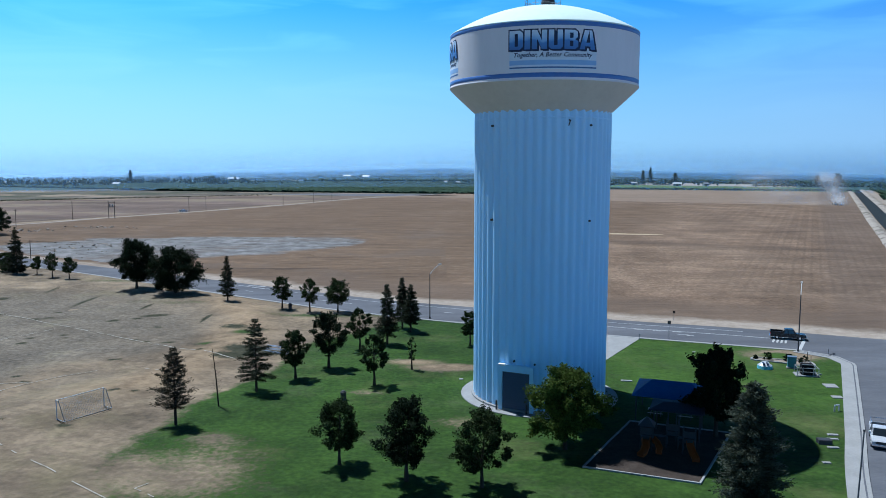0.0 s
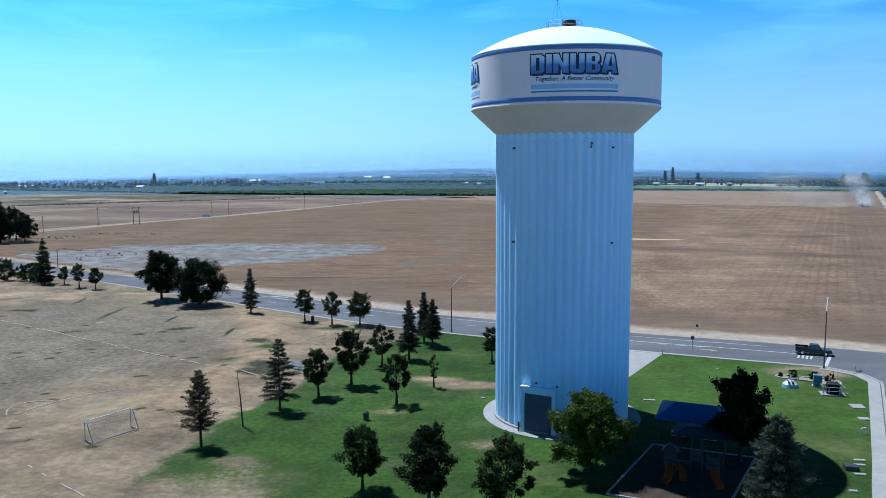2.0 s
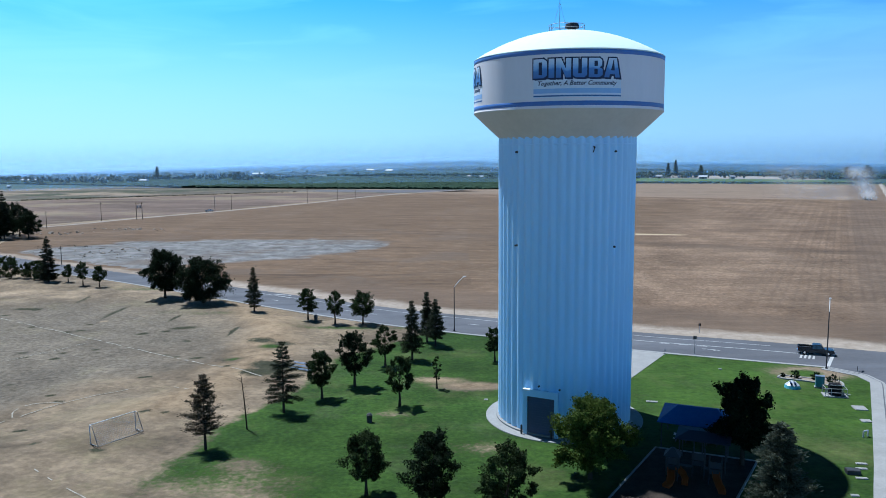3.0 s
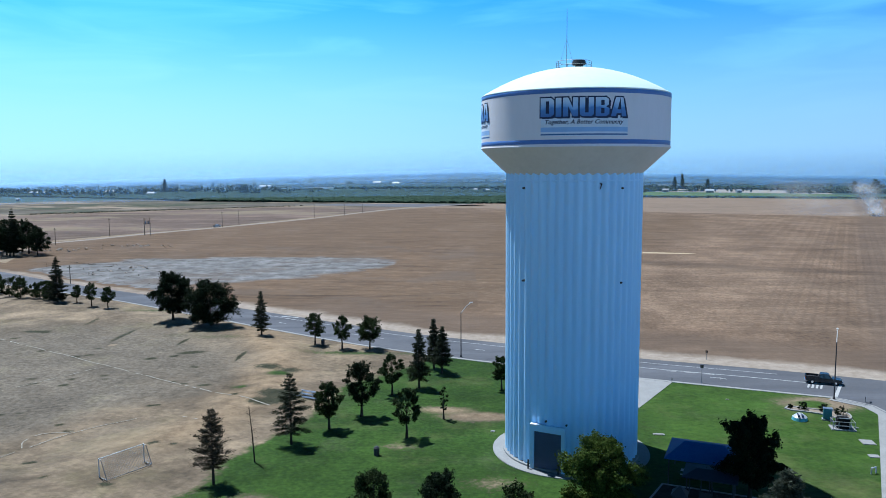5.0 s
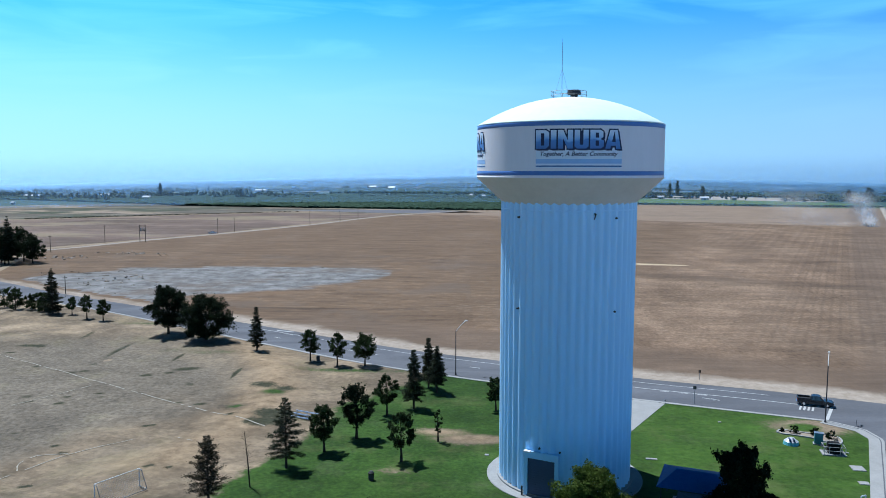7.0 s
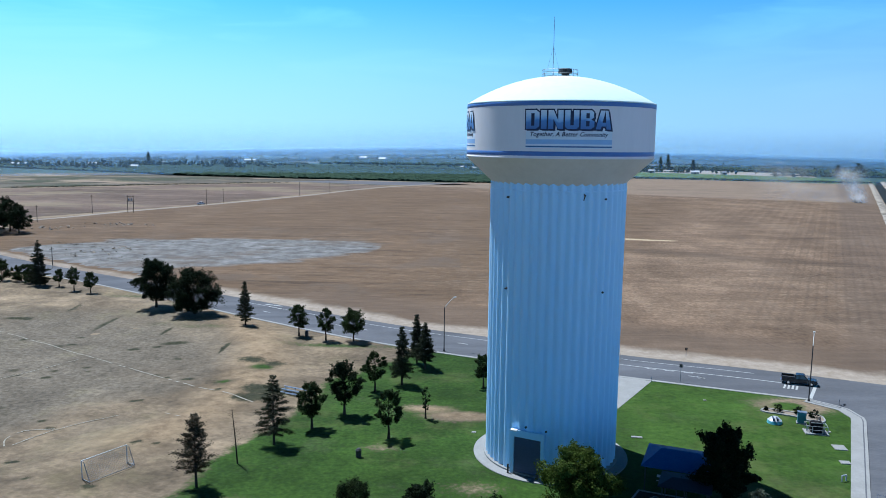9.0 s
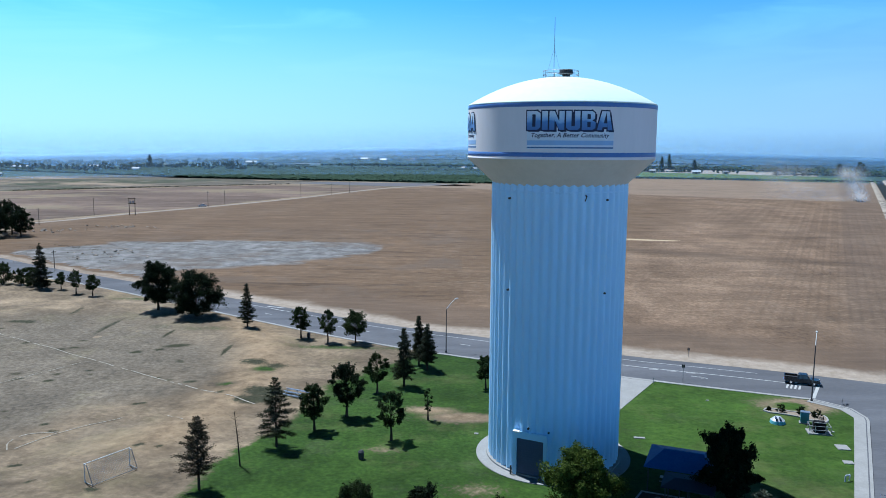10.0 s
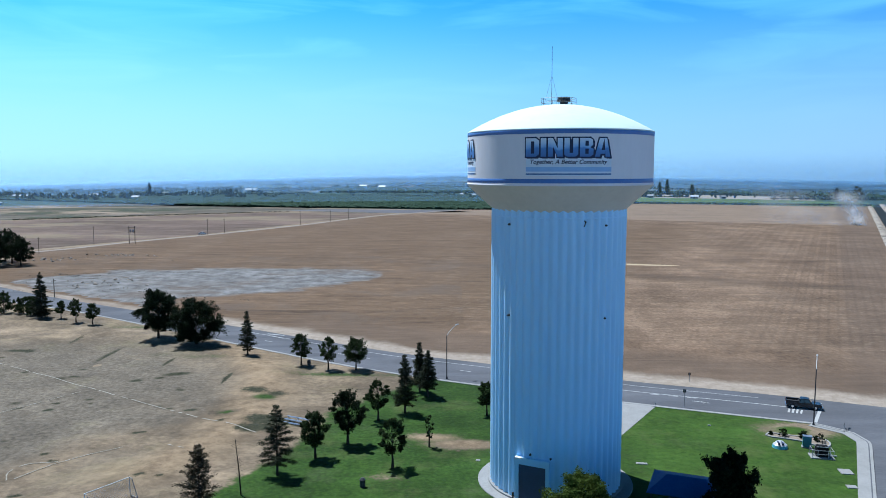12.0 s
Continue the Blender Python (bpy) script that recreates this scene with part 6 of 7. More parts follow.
def shelter(ox, oy, w, d, rz, h, rise, label, cloth="canopy"):
    e = empty("shade_shelter", ox, oy, 0.0, rz)
    bm = bmesh.new()
    pts = [(-0.2, -0.2, h), (w + 0.2, -0.2, h), (w + 0.2, d + 0.2, h), (-0.2, d + 0.2, h), (w * 0.22, d / 2, h + rise), (w * 0.78, d / 2, h + rise)]
    top = [bm.verts.new(p) for p in pts]
    low = [bm.verts.new((p[0], p[1], p[2] - 0.08)) for p in pts]
    for fc in ((0, 1, 5, 4), (1, 2, 5), (2, 3, 4, 5), (3, 0, 4)):
        bm.faces.new([top[i] for i in fc])
        bm.faces.new([low[i] for i in reversed(fc)])
    for i in range(4):
        j = (i + 1) % 4
        bm.faces.new((top[j], top[i], low[i], low[j]))
    part("canopy", bm, M[cloth], e)
    for px, py in ((0.3, 0.3), (w - 0.3, 0.3), (w - 0.3, d - 0.3), (0.3, d - 0.3), (w / 2, 0.3), (w / 2, d - 0.3)):
        bm = bmesh.new()
        add_tube(bm, (px, py, -0.1), (px, py, h + 0.02), 0.075, n=8)
        part("post", bm, M["dark_steel"], e)
    for py in (0.3, d - 0.3):
        box_part("beam", 0.2, w - 0.2, py - 0.06, py + 0.06, h - 0.28, h - 0.1, M["dark_steel"], e)
    return tagged(e, label, "shelter")


sh = shelter(24.0, 90.0, 8.2, 7.3, -21.5, 3.35, 1.15, "blue-roofed shade shelter over picnic tables")
for k in range(2):
    p = Matrix.Rotation(radians(-21.5), 3, "Z") @ Vector((2.3 + k * 3.6, 3.6, 0))
    e = tagged(empty("picnic_table", 24.0 + p.x, 90.0 + p.y, 0.0, -21.5), "picnic table with attached benches under the shelter", "picnic table", "picnic tables")
    box_part("tabletop", -0.9, 0.9, -0.38, 0.38, 0.7, 0.76, M["panel"], e)
    for s in (-1, 1):
        box_part("bench", -0.9, 0.9, s * 0.75 - 0.14, s * 0.75 + 0.14, 0.42, 0.46, M["panel"], e)
        box_part("leg", s * 0.6 - 0.04, s * 0.6 + 0.04, -0.8, 0.8, -0.05, 0.42, M["dark_steel"], e)
        box_part("leg", s * 0.6 - 0.04, s * 0.6 + 0.04, -0.06, 0.06, 0.42, 0.7, M["dark_steel"], e)

play = tagged(empty("play_structure", 25.4, 81.1, 0.08, -21.5), "climbing frame with orange slides, decks and a small roof", "play structure")
DECKS = ((-2.0, -0.8, 1.2), (0.6, 0.6, 1.5), (2.4, -0.4, 1.2))
for x, y, z in DECKS:
    box_part("deck", x - 0.65, x + 0.65, y - 0.65, y + 0.65, z - 0.06, z, M["dark_steel"], play)
    for sx in (-0.62, 0.62):
        for sy in (-0.62, 0.62):
            bm = bmesh.new()
            add_tube(bm, (x + sx, y + sy, -0.15), (x + sx, y + sy, z + 1.5), 0.06, n=8)
            part("post", bm, M["dark_steel"], play)
    box_part("guard_panel", x - 0.6, x + 0.6, y + 0.58, y + 0.64, z + 0.1, z + 0.85, M["play_grey"], play, "grey guard panel")
box_part("bridge", -1.4, 0.0, -0.3, 0.4, 1.25, 1.32, M["dark_steel"], play)
box_part("bridge", 1.2, 1.8, -0.3, 0.4, 1.3, 1.37, M["dark_steel"], play)


def slide(pts, w):
    bm = bmesh.new()
    rows = []
    for i, p in enumerate(pts):
        p = Vector(p)
        d = (Vector(pts[min(i + 1, len(pts) - 1)]) - Vector(pts[max(i - 1, 0)])).normalized()
        s = Vector((d.y, -d.x, 0)).normalized()
        rows.append([bm.verts.new(p + s * a + Vector((0, 0, z))) for a, z in ((-w / 2 - 0.05, 0.25), (-w / 2, 0.25), (-w / 2 + 0.06, 0.0), (w / 2 - 0.06, 0.0), (w / 2, 0.25), (w / 2 + 0.05, 0.25), (w / 2 + 0.02, -0.08), (-w / 2 - 0.02, -0.08))])
    for a, b in zip(rows, rows[1:]):
        for i in range(8):
            j = (i + 1) % 8
            bm.faces.new((a[i], a[j], b[j], b[i]))
    bm.faces.new(rows[0])
    bm.faces.new(list(reversed(rows[-1])))
    bmesh.ops.recalc_face_normals(bm, faces=bm.faces[:])
    return part("slide", bm, M["slide"], play, "bright orange plastic slide")


slide([(-2.0, -1.4, 1.2), (-2.0, -1.9, 1.1), (-1.9, -2.6, 0.7), (-2.0, -3.3, 0.35), (-2.3, -3.9, 0.2)], 0.75)
slide([(-1.4, -0.9, 1.2), (-0.8, -1.6, 0.95), (-0.5, -2.2, 0.6), (-0.5, -2.8, 0.3)], 0.6)
slide([(2.5, -1.0, 1.25), (2.6, -1.7, 1.0), (2.9, -2.4, 0.6), (3.2, -2.9, 0.3), (3.3, -3.4, 0.2)], 0.7)
bm = bmesh.new()
bmesh.ops.create_cone(bm, cap_ends=True, segments=4, radius1=1.25, radius2=0.15, depth=0.8, matrix=Matrix.Translation((-2.0, -0.8, 3.1)) @ Matrix.Rotation(radians(45), 4, "Z"))
part("roof", bm, M["play_grey"], play, "grey peaked roof")
shelter(24.4, 83.8, 5.5, 4.2, -21.5, 3.6, 0.4, "small blue playground canopy, tower shade put into its colour", "canopy_shaded")


# ---- farmland beyond ----
def farmland_material():
    # base tones tilted blue: distance haze is mixed into the ground colour
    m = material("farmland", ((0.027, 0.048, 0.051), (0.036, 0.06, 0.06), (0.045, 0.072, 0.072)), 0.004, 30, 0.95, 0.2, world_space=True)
    n, l = m.node_tree.nodes, m.node_tree.links
    g = [x for x in n if x.type == "NEW_GEOMETRY"][0]
    mp = n.new("ShaderNodeMapping")
    mp.inputs["Rotation"].default_value = (0, 0, GRID)
    mp.inputs["Scale"].default_value = (1 / 420, 1 / 260, 0)
    vo = n.new("ShaderNodeTexVoronoi")
    vo.distance = "CHEBYCHEV"
    vo.inputs["Scale"].default_value = 1.0
    vo.inputs["Randomness"].default_value = 0.75
    l.new(g.outputs["Position"], mp.inputs["Vector"])
    l.new(mp.outputs["Vector"], vo.inputs["Vector"])
    sp = n.new("ShaderNodeSeparateColor")
    l.new(vo.outputs["Color"], sp.inputs[0])
    r = n.new("ShaderNodeValToRGB")
    r.color_ramp.interpolation = "CONSTANT"
    r.color_ramp.elements[0].color = (0.021, 0.039, 0.03, 1)
    r.color_ramp.elements[1].position = 0.9
    r.color_ramp.elements[1].color = (0.096, 0.09, 0.078, 1)
    for p, c in ((0.25, (0.027, 0.051, 0.036, 1)), (0.5, (0.016, 0.03, 0.024, 1)), (0.68, (0.033, 0.054, 0.039, 1)), (0.8, (0.054, 0.06, 0.051, 1))):
        e = r.color_ramp.elements.new(p)
        e.color = c
    l.new(sp.outputs[0], r.inputs["Fac"])
    dry = [x for x in n if x.type == "VALTORGB"][0]
    mx = n.new("ShaderNodeMix")
    mx.data_type = "RGBA"
    mx.inputs["Factor"].default_value = 0.7
    l.new(dry.outputs["Color"], mx.inputs["A"])
    l.new(r.outputs["Color"], mx.inputs["B"])
    l.new(mx.outputs["Result"], n["Principled BSDF"].inputs["Base Color"])
    return m


M["farmland"] = farmland_material()
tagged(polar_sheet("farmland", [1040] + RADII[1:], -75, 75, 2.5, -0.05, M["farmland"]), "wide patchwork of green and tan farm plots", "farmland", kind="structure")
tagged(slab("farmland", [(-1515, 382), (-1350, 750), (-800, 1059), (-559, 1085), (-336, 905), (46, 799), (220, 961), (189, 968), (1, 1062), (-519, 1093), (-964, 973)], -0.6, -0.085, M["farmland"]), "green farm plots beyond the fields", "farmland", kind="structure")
M["crop"] = rows_material("green_crop", ((0.048, 0.078, 0.024), (0.06, 0.096, 0.03), (0.078, 0.114, 0.039)), 4.0, GRID, 0.3)
tagged(slab("crop_field", [(145, 968), (223, 969), (300, 952), (396, 900), (480, 880), (520, 965), (470, 1060), (400, 1115), (285, 1175), (117, 1120)], -0.5, -0.025, M["crop"]), "low bright green crop strip", "field", kind="structure")
M["tan_field"] = material("tan_field", ((0.077, 0.054, 0.042), (0.108, 0.078, 0.061), (0.145, 0.107, 0.083)), 0.02, 40, 0.95, 0.3, world_space=True, stretch=(0.5, 1.6, 1), turn=GRID, cloud=0.2, cloud_scale=0.01)
tagged(slab("fallow_field", [(-229, 403), (-165, 504), (-73, 715), (-62, 741), (-162, 776), (-369, 637), (-607, 545), (-388, 471)], -0.5, -0.05, M["tan_field"]), "bare pinkish tan fallow field", "field", kind="structure")
M["grey_field"] = material("grey_field", ((0.051, 0.048, 0.039), (0.09, 0.078, 0.06), (0.138, 0.114, 0.087)), 0.03, 20, 0.95, 0.3, world_space=True, stretch=(0.5, 1.6, 1), turn=GRID, cloud=0.35, cloud_scale=0.012)
tagged(slab("dry_field", [(-374, 646), (-167, 784), (-62, 747), (46, 794), (-336, 900), (-559, 1085), (-800, 1059), (-1350, 750), (-607, 557)], -0.5, -0.06, M["grey_field"]), "dry weedy grey-tan field", "field", kind="structure")
for m in (M["tan_field"], M["grey_field"]):
    mottle(m, ((0.012, 0.2), (0.05, 0.2), (0.15, 0.14)), GRID, (0.5, 1, 1))
patches(M["grey_field"], (0.042, 0.049, 0.03), 0.012, 0.49, 0.56, 0.9, GRID, (0.6, 1, 1))
patches(M["grey_field"], (0.222, 0.171, 0.126), 0.014, 0.52, 0.58, 0.95, GRID, (0.5, 1.2, 1))
patches(M["tan_field"], (0.174, 0.141, 0.093), 0.014, 0.52, 0.6, 0.8, GRID, (0.5, 1.2, 1))
tagged(slab("netted_plot", [(-179, 800), (-62, 753), (21, 771), (-10, 807), (-128, 826)], -0.5, -0.03, plain("dark_netting", (0.06, 0.054, 0.06), 0.8)), "dark covered seedbed at the orchard edge", "field", kind="structure")
M["stubble"] = material("stubble", ((0.19, 0.165, 0.14), (0.24, 0.21, 0.18), (0.29, 0.26, 0.225)), 0.02, 30, 0.95, 0.2, world_space=True)
tan_strips = (((285, 1178), (400, 1118), (455, 1084), (492, 1052), (535, 1157), (500, 1205), (424, 1296), (325, 1330)),)
for q in tan_strips:
    tagged(slab("bare_strip", list(q), -0.5, -0.02, M["stubble"]), "pale bare strip between farm plots", "ground", kind="structure")
TRACK = spline([(-259, 355), (-216, 396), (-191, 447), (-158, 504), (-117, 588), (-66, 714), (39, 851), (145, 977)], 10)
M["track"] = material("track", ((0.165, 0.139, 0.115), (0.205, 0.176, 0.147), (0.25, 0.218, 0.184)), 0.1, 10, 0.95, 0.2, world_space=True)
tagged(ribbon("dirt_track", TRACK, -2.6, 2.6, -0.5, -0.004, M["track"]), "pale dusty farm track", "track", kind="structure")

# canal with spoil banks along the field edge
M["spoil"] = material("spoil", ((0.18, 0.159, 0.132), (0.24, 0.21, 0.177), (0.3, 0.267, 0.228)), 0.1, 10, 0.95, 0.3, world_space=True)
patches(M["spoil"], (0.072, 0.063, 0.051), 0.09, 0.52, 0.6, 0.9)
CANAL = spline([(116.6, 184.9), (167.5, 278.9), (242, 426), (310, 559), (416, 767), (505, 942)], 4)


def bank(name, off, w, h, seed, label):
    v, f = [], []
    line = line_shift(CANAL, off)
    cols = 5
    for i, q in enumerate(line):
        d = line[min(i + 1, len(line) - 1)] - line[max(i - 1, 0)]
        d = d / np.linalg.norm(d)
        r = np.array((d[1], -d[0]))
        for c in range(cols):
            t = c / (cols - 1)
            p = q + r * (t - 0.5) * w * (1 + 0.25 * noise.noise(Vector((i * 0.35, c, seed))))
            v.append((p[0], p[1], -0.1 + h * math.sin(math.pi * t) * (1 + 0.5 * noise.noise(Vector((i * 0.5, c * 2.0, seed))))))
    for i in range(len(line) - 1):
        for c in range(cols - 1):
            a = i * cols + c
            f.append((a, a + cols, a + cols + 1, a + 1)[::-1])
    tagged(obj(name, v, f, M["spoil"], smooth=True), label, "canal bank", kind="structure")


bank("canal_bank", 0.0, 5.0, 0.9, 1.0, "pale sandy spoil bank along the canal")
bank("canal_bank", 14.0, 6.0, 0.9, 4.0, "pale sandy spoil bank along the canal")
M["water"] = plain("canal_water", (0.018, 0.021, 0.021), 0.7, spread=0.3, bump=0.6, spec=0.06)
tagged(ribbon("canal_water", line_shift(CANAL, 7.0), -4.0, 4.0, -0.6, -0.05, M["water"]), "dark still canal water", "water", kind="structure")
tagged(ribbon("canal_road", line_shift(CANAL, 20.5), -3.0, 3.0, -0.6, -0.03, M["track"]), "pale service track beside the canal", "track", kind="structure")


# ---- orchards, hedges and far trees ----
ICO = bmesh.new()
bmesh.ops.create_icosphere(ICO, subdivisions=1, radius=1.0)
ICO_V = np.array([v.co[:] for v in ICO.verts])
ICO.verts.index_update()
ICO_F = np.array([[v.index for v in f.verts] for f in ICO.faces])
ICO.free()

def clumps(rs, centres, radii, heights, jitter=0.28):
    n = len(centres)
    k = 1 + jitter * rs.normal(size=(n, len(ICO_V), 1))
    v = ICO_V[None] * k * np.stack([radii, radii, heights / 2], 1)[:, None] + np.array(centres)[:, None]
    f = ICO_F[None] + (np.arange(n) * len(ICO_V))[:, None, None]
    return v.reshape(-1, 3), f.reshape(-1, 3)


M["scrub"] = material("scrub", ((0.036, 0.036, 0.024), (0.072, 0.063, 0.045), (0.144, 0.114, 0.084)), 0.05, 6, 0.95, 0, world_space=True, island=0.5)


def orchard(name, poly, du, dv, r, h, seed, label, mat="orchard"):
    rs = np.random.RandomState(seed)
    c, s = math.cos(-GRID), math.sin(-GRID)
    xs = [p[0] for p in poly]
    ys = [p[1] for p in poly]
    R = max(max(xs) - min(xs), max(ys) - min(ys))
    u, w = np.meshgrid(np.arange(-R, R, du), np.arange(-R, R, dv))
    u, w = u.ravel(), w.ravel()
    cx, cy = np.mean(xs), np.mean(ys)
    x, y = cx + u * c - w * s, cy + u * s + w * c
    keep = inside(x, y, poly) & (rs.uniform(size=x.shape) > 0.03)
    x, y = x[keep] + rs.normal(size=keep.sum()) * 0.4, y[keep] + rs.normal(size=keep.sum()) * 0.4
    hh = h * rs.uniform(0.8, 1.2, len(x))
    v, f = clumps(rs, np.stack([x, y, hh * 0.55 + [land(p, q) for p, q in zip(x, y)]], 1), r * rs.uniform(0.8, 1.2, len(x)), hh)
    tagged(obj(name, v, f, M[mat]), label, "orchard", kind="stuff")


orchard("orchard", [(-289, 896), (-128, 850), (47, 811), (154, 988), (61, 1317), (-432, 1239), (-688, 1099)], 5.0, 4.5, 3.4, 2.4, 1, "dense dark green fruit orchard in rows")
orchard("orchard", [(273, 436), (466, 398), (675, 825), (549, 976), (438, 760)], 7.0, 5.0, 2.2, 3.4, 2, "orchard rows beside the canal track")
orchard("orchard", [(-1116, 1096), (-692, 1095), (-601, 1140), (-1007, 1131)], 8, 7, 3.0, 4.0, 3, "dense dark green fruit orchard in rows")
orchard("orchard", [(-248, 1418), (61, 1387), (192, 1617), (-297, 1795)], 10, 9, 4.2, 4.0, 4, "far dark orchard block")
orchard("orchard", [(560, 1150), (640, 1000), (700, 1080), (640, 1330), (470, 1440), (450, 1330)], 10, 9, 4.2, 4.0, 5, "far dark orchard block")
orchard("hedge", [(145, 977), (220, 963), (480, 890), (480, 896), (218, 972), (145, 987)], 3, 3, 2.2, 2.4, 6, "low dark hedge at the field end")
orchard("hedge", [(-372, 639), (-264, 713), (-167, 775), (-164, 780), (-270, 722), (-376, 647)], 3.3, 3.3, 1.0, 0.9, 7, "scrubby weeds along a dry ditch", "scrub")

rs = np.random.RandomState(21)
cen, rad, hei = [], [], []


def far_group(x, y, n, spread, h0, h1):
    for k in range(n):
        a, b = x + rs.normal() * spread, y + rs.normal() * spread * 0.5
        h = rs.uniform(h0, h1)
        for j in range(3):
            cen.append((a + rs.normal() * h * 0.16, b + rs.normal() * h * 0.16, land(a, b) + h * (0.32 + 0.2 * j)))
            rad.append(h * rs.uniform(0.22, 0.36) * (1 - 0.16 * j))
            hei.append(h * rs.uniform(0.4, 0.6))


for k in range(130):
    d = 1150 + 3500 * rs.uniform() ** 1.3
    a = radians(rs.uniform(-38, 40))
    far_group(d * math.sin(a), d * math.cos(a), rs.randint(3, 12), rs.uniform(10, 60), 4, 8)
for k in range(120):
    d = rs.uniform(3000, 4600)
    a = radians(rs.uniform(-40, 42))
    far_group(d * math.sin(a), d * math.cos(a), rs.randint(10, 26), rs.uniform(60, 220), 7, 14)
for k in range(60):
    d = 1180 + 1000 * rs.uniform()
    a = radians(rs.uniform(-37, -14))
    far_group(d * math.sin(a), d * math.cos(a), rs.randint(5, 14), rs.uniform(15, 50), 5, 11)
# hedgerows and windbreaks along the plot borders
for k in range(150):
    d = 1120 + 2700 * rs.uniform() ** 1.2
    a = radians(rs.uniform(-38, 40))
    x, y, run = d * math.sin(a), d * math.cos(a), rs.uniform(60, 330)
    t = -GRID + rs.normal() * 0.1 + (math.pi / 2 if rs.uniform() < 0.15 else 0)
    h = rs.uniform(2.5, 5.5)
    for u in np.arange(-run / 2, run / 2, 4.5):
        b, c = x + u * math.cos(t), y + u * math.sin(t)
        cen.append((b, c, land(b, c) + h * 0.45))
        rad.append(rs.uniform(2.4, 4.0))
        hei.append(h * rs.uniform(0.7, 1.3))
# tree belts round farmsteads
for x, y, n, sp in ((-482, 1191, 14, 14), (-431, 1185, 8, 10), (-328, 1135, 3, 5), (-677, 1173, 24, 60), (-818, 1123, 24, 60), (-570, 1383, 26, 70), (265, 1208, 22, 40), (328, 1174, 14, 30), (409, 1173, 14, 40), (491, 1078, 10, 25), (518, 1016, 8, 15), (-333, 1930, 20, 50), (31, 1243, 14, 35), (63, 1934, 18, 50)):
    far_group(x, y, n, sp, 5, 10)
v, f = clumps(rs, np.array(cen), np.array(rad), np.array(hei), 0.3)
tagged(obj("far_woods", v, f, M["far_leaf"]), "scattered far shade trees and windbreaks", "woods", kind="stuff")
for x, y, h in ((-475, 1193, 22.2), (347, 1303, 21), (360, 1305, 26.1), (-798, 1130, 21.1), (555, 1123, 15.8), (391, 1268, 17.1)):
    conifer(x, y, h, 7.5, 1, "leaf", "tall narrow windbreak tree on a far farm", tiers=44, dens=0.3, size=1.0, group="far windbreak trees", droop=-0.5, power=0.45)
for x, y, h, w in ((-330, 1135, 14.2, 15.3), (603, 1157, 18.5, 20.1), (-315, 1134, 8.7, 9.8)):
    broadleaf(x, y, h, w, 1.0, "leaf", "single broad shade tree among far crops", 16, 900, 1.6, group="far shade trees")
# weeds and spoil heaps round the scraped patch
rs = np.random.RandomState(8)
n = 55
x = 1.06 * np.concatenate([rs.uniform(-150, -30, n), rs.uniform(-190, -120, 45)])
y = 1.06 * np.concatenate([rs.uniform(232, 330, n), rs.uniform(262, 360, 45)])
keep = ((x + 92) / 70) ** 2 + ((y - 288) / 40) ** 2
sel = (np.abs(keep - 0.85) < 0.6) | (rs.uniform(size=len(x)) < 0.10)
x, y = x[sel], y[sel]
blades = np.concatenate([np.stack([a + rs.normal(size=26) * 1.5, b + rs.normal(size=26) * 1.0, rs.uniform(0, 0.22, 26)], 1) for a, b in zip(x, y)])
v, f = leaf_quads(rs, blades, 0.3)
M["dry_weed"] = material("dry_weed", ((0.096, 0.081, 0.06), (0.132, 0.111, 0.084), (0.18, 0.15, 0.114)), 0.3, 6, 0.95, 0, island=0.3)
tagged(obj("weeds", v, f, M["dry_weed"]), "low dry weeds round the scraped ground", "weeds", kind="stuff")
x, y = 1.075 * np.concatenate([rs.normal(-152, 10, 26), rs.normal(-128, 9, 22), rs.normal(-178, 8, 20)]), 1.075 * np.concatenate([rs.normal(352, 3, 26), rs.normal(268, 5, 22), rs.normal(333, 4, 20)])
hh = rs.uniform(0.3, 0.9, len(x))
v, f = clumps(rs, np.stack([x, y, hh * 0.2], 1), rs.uniform(0.3, 0.9, len(x)), hh, 0.4)
tagged(obj("spoil_heap", v, f, M["track"]), "pale heaps of dumped soil on the field", "soil heap", kind="stuff")


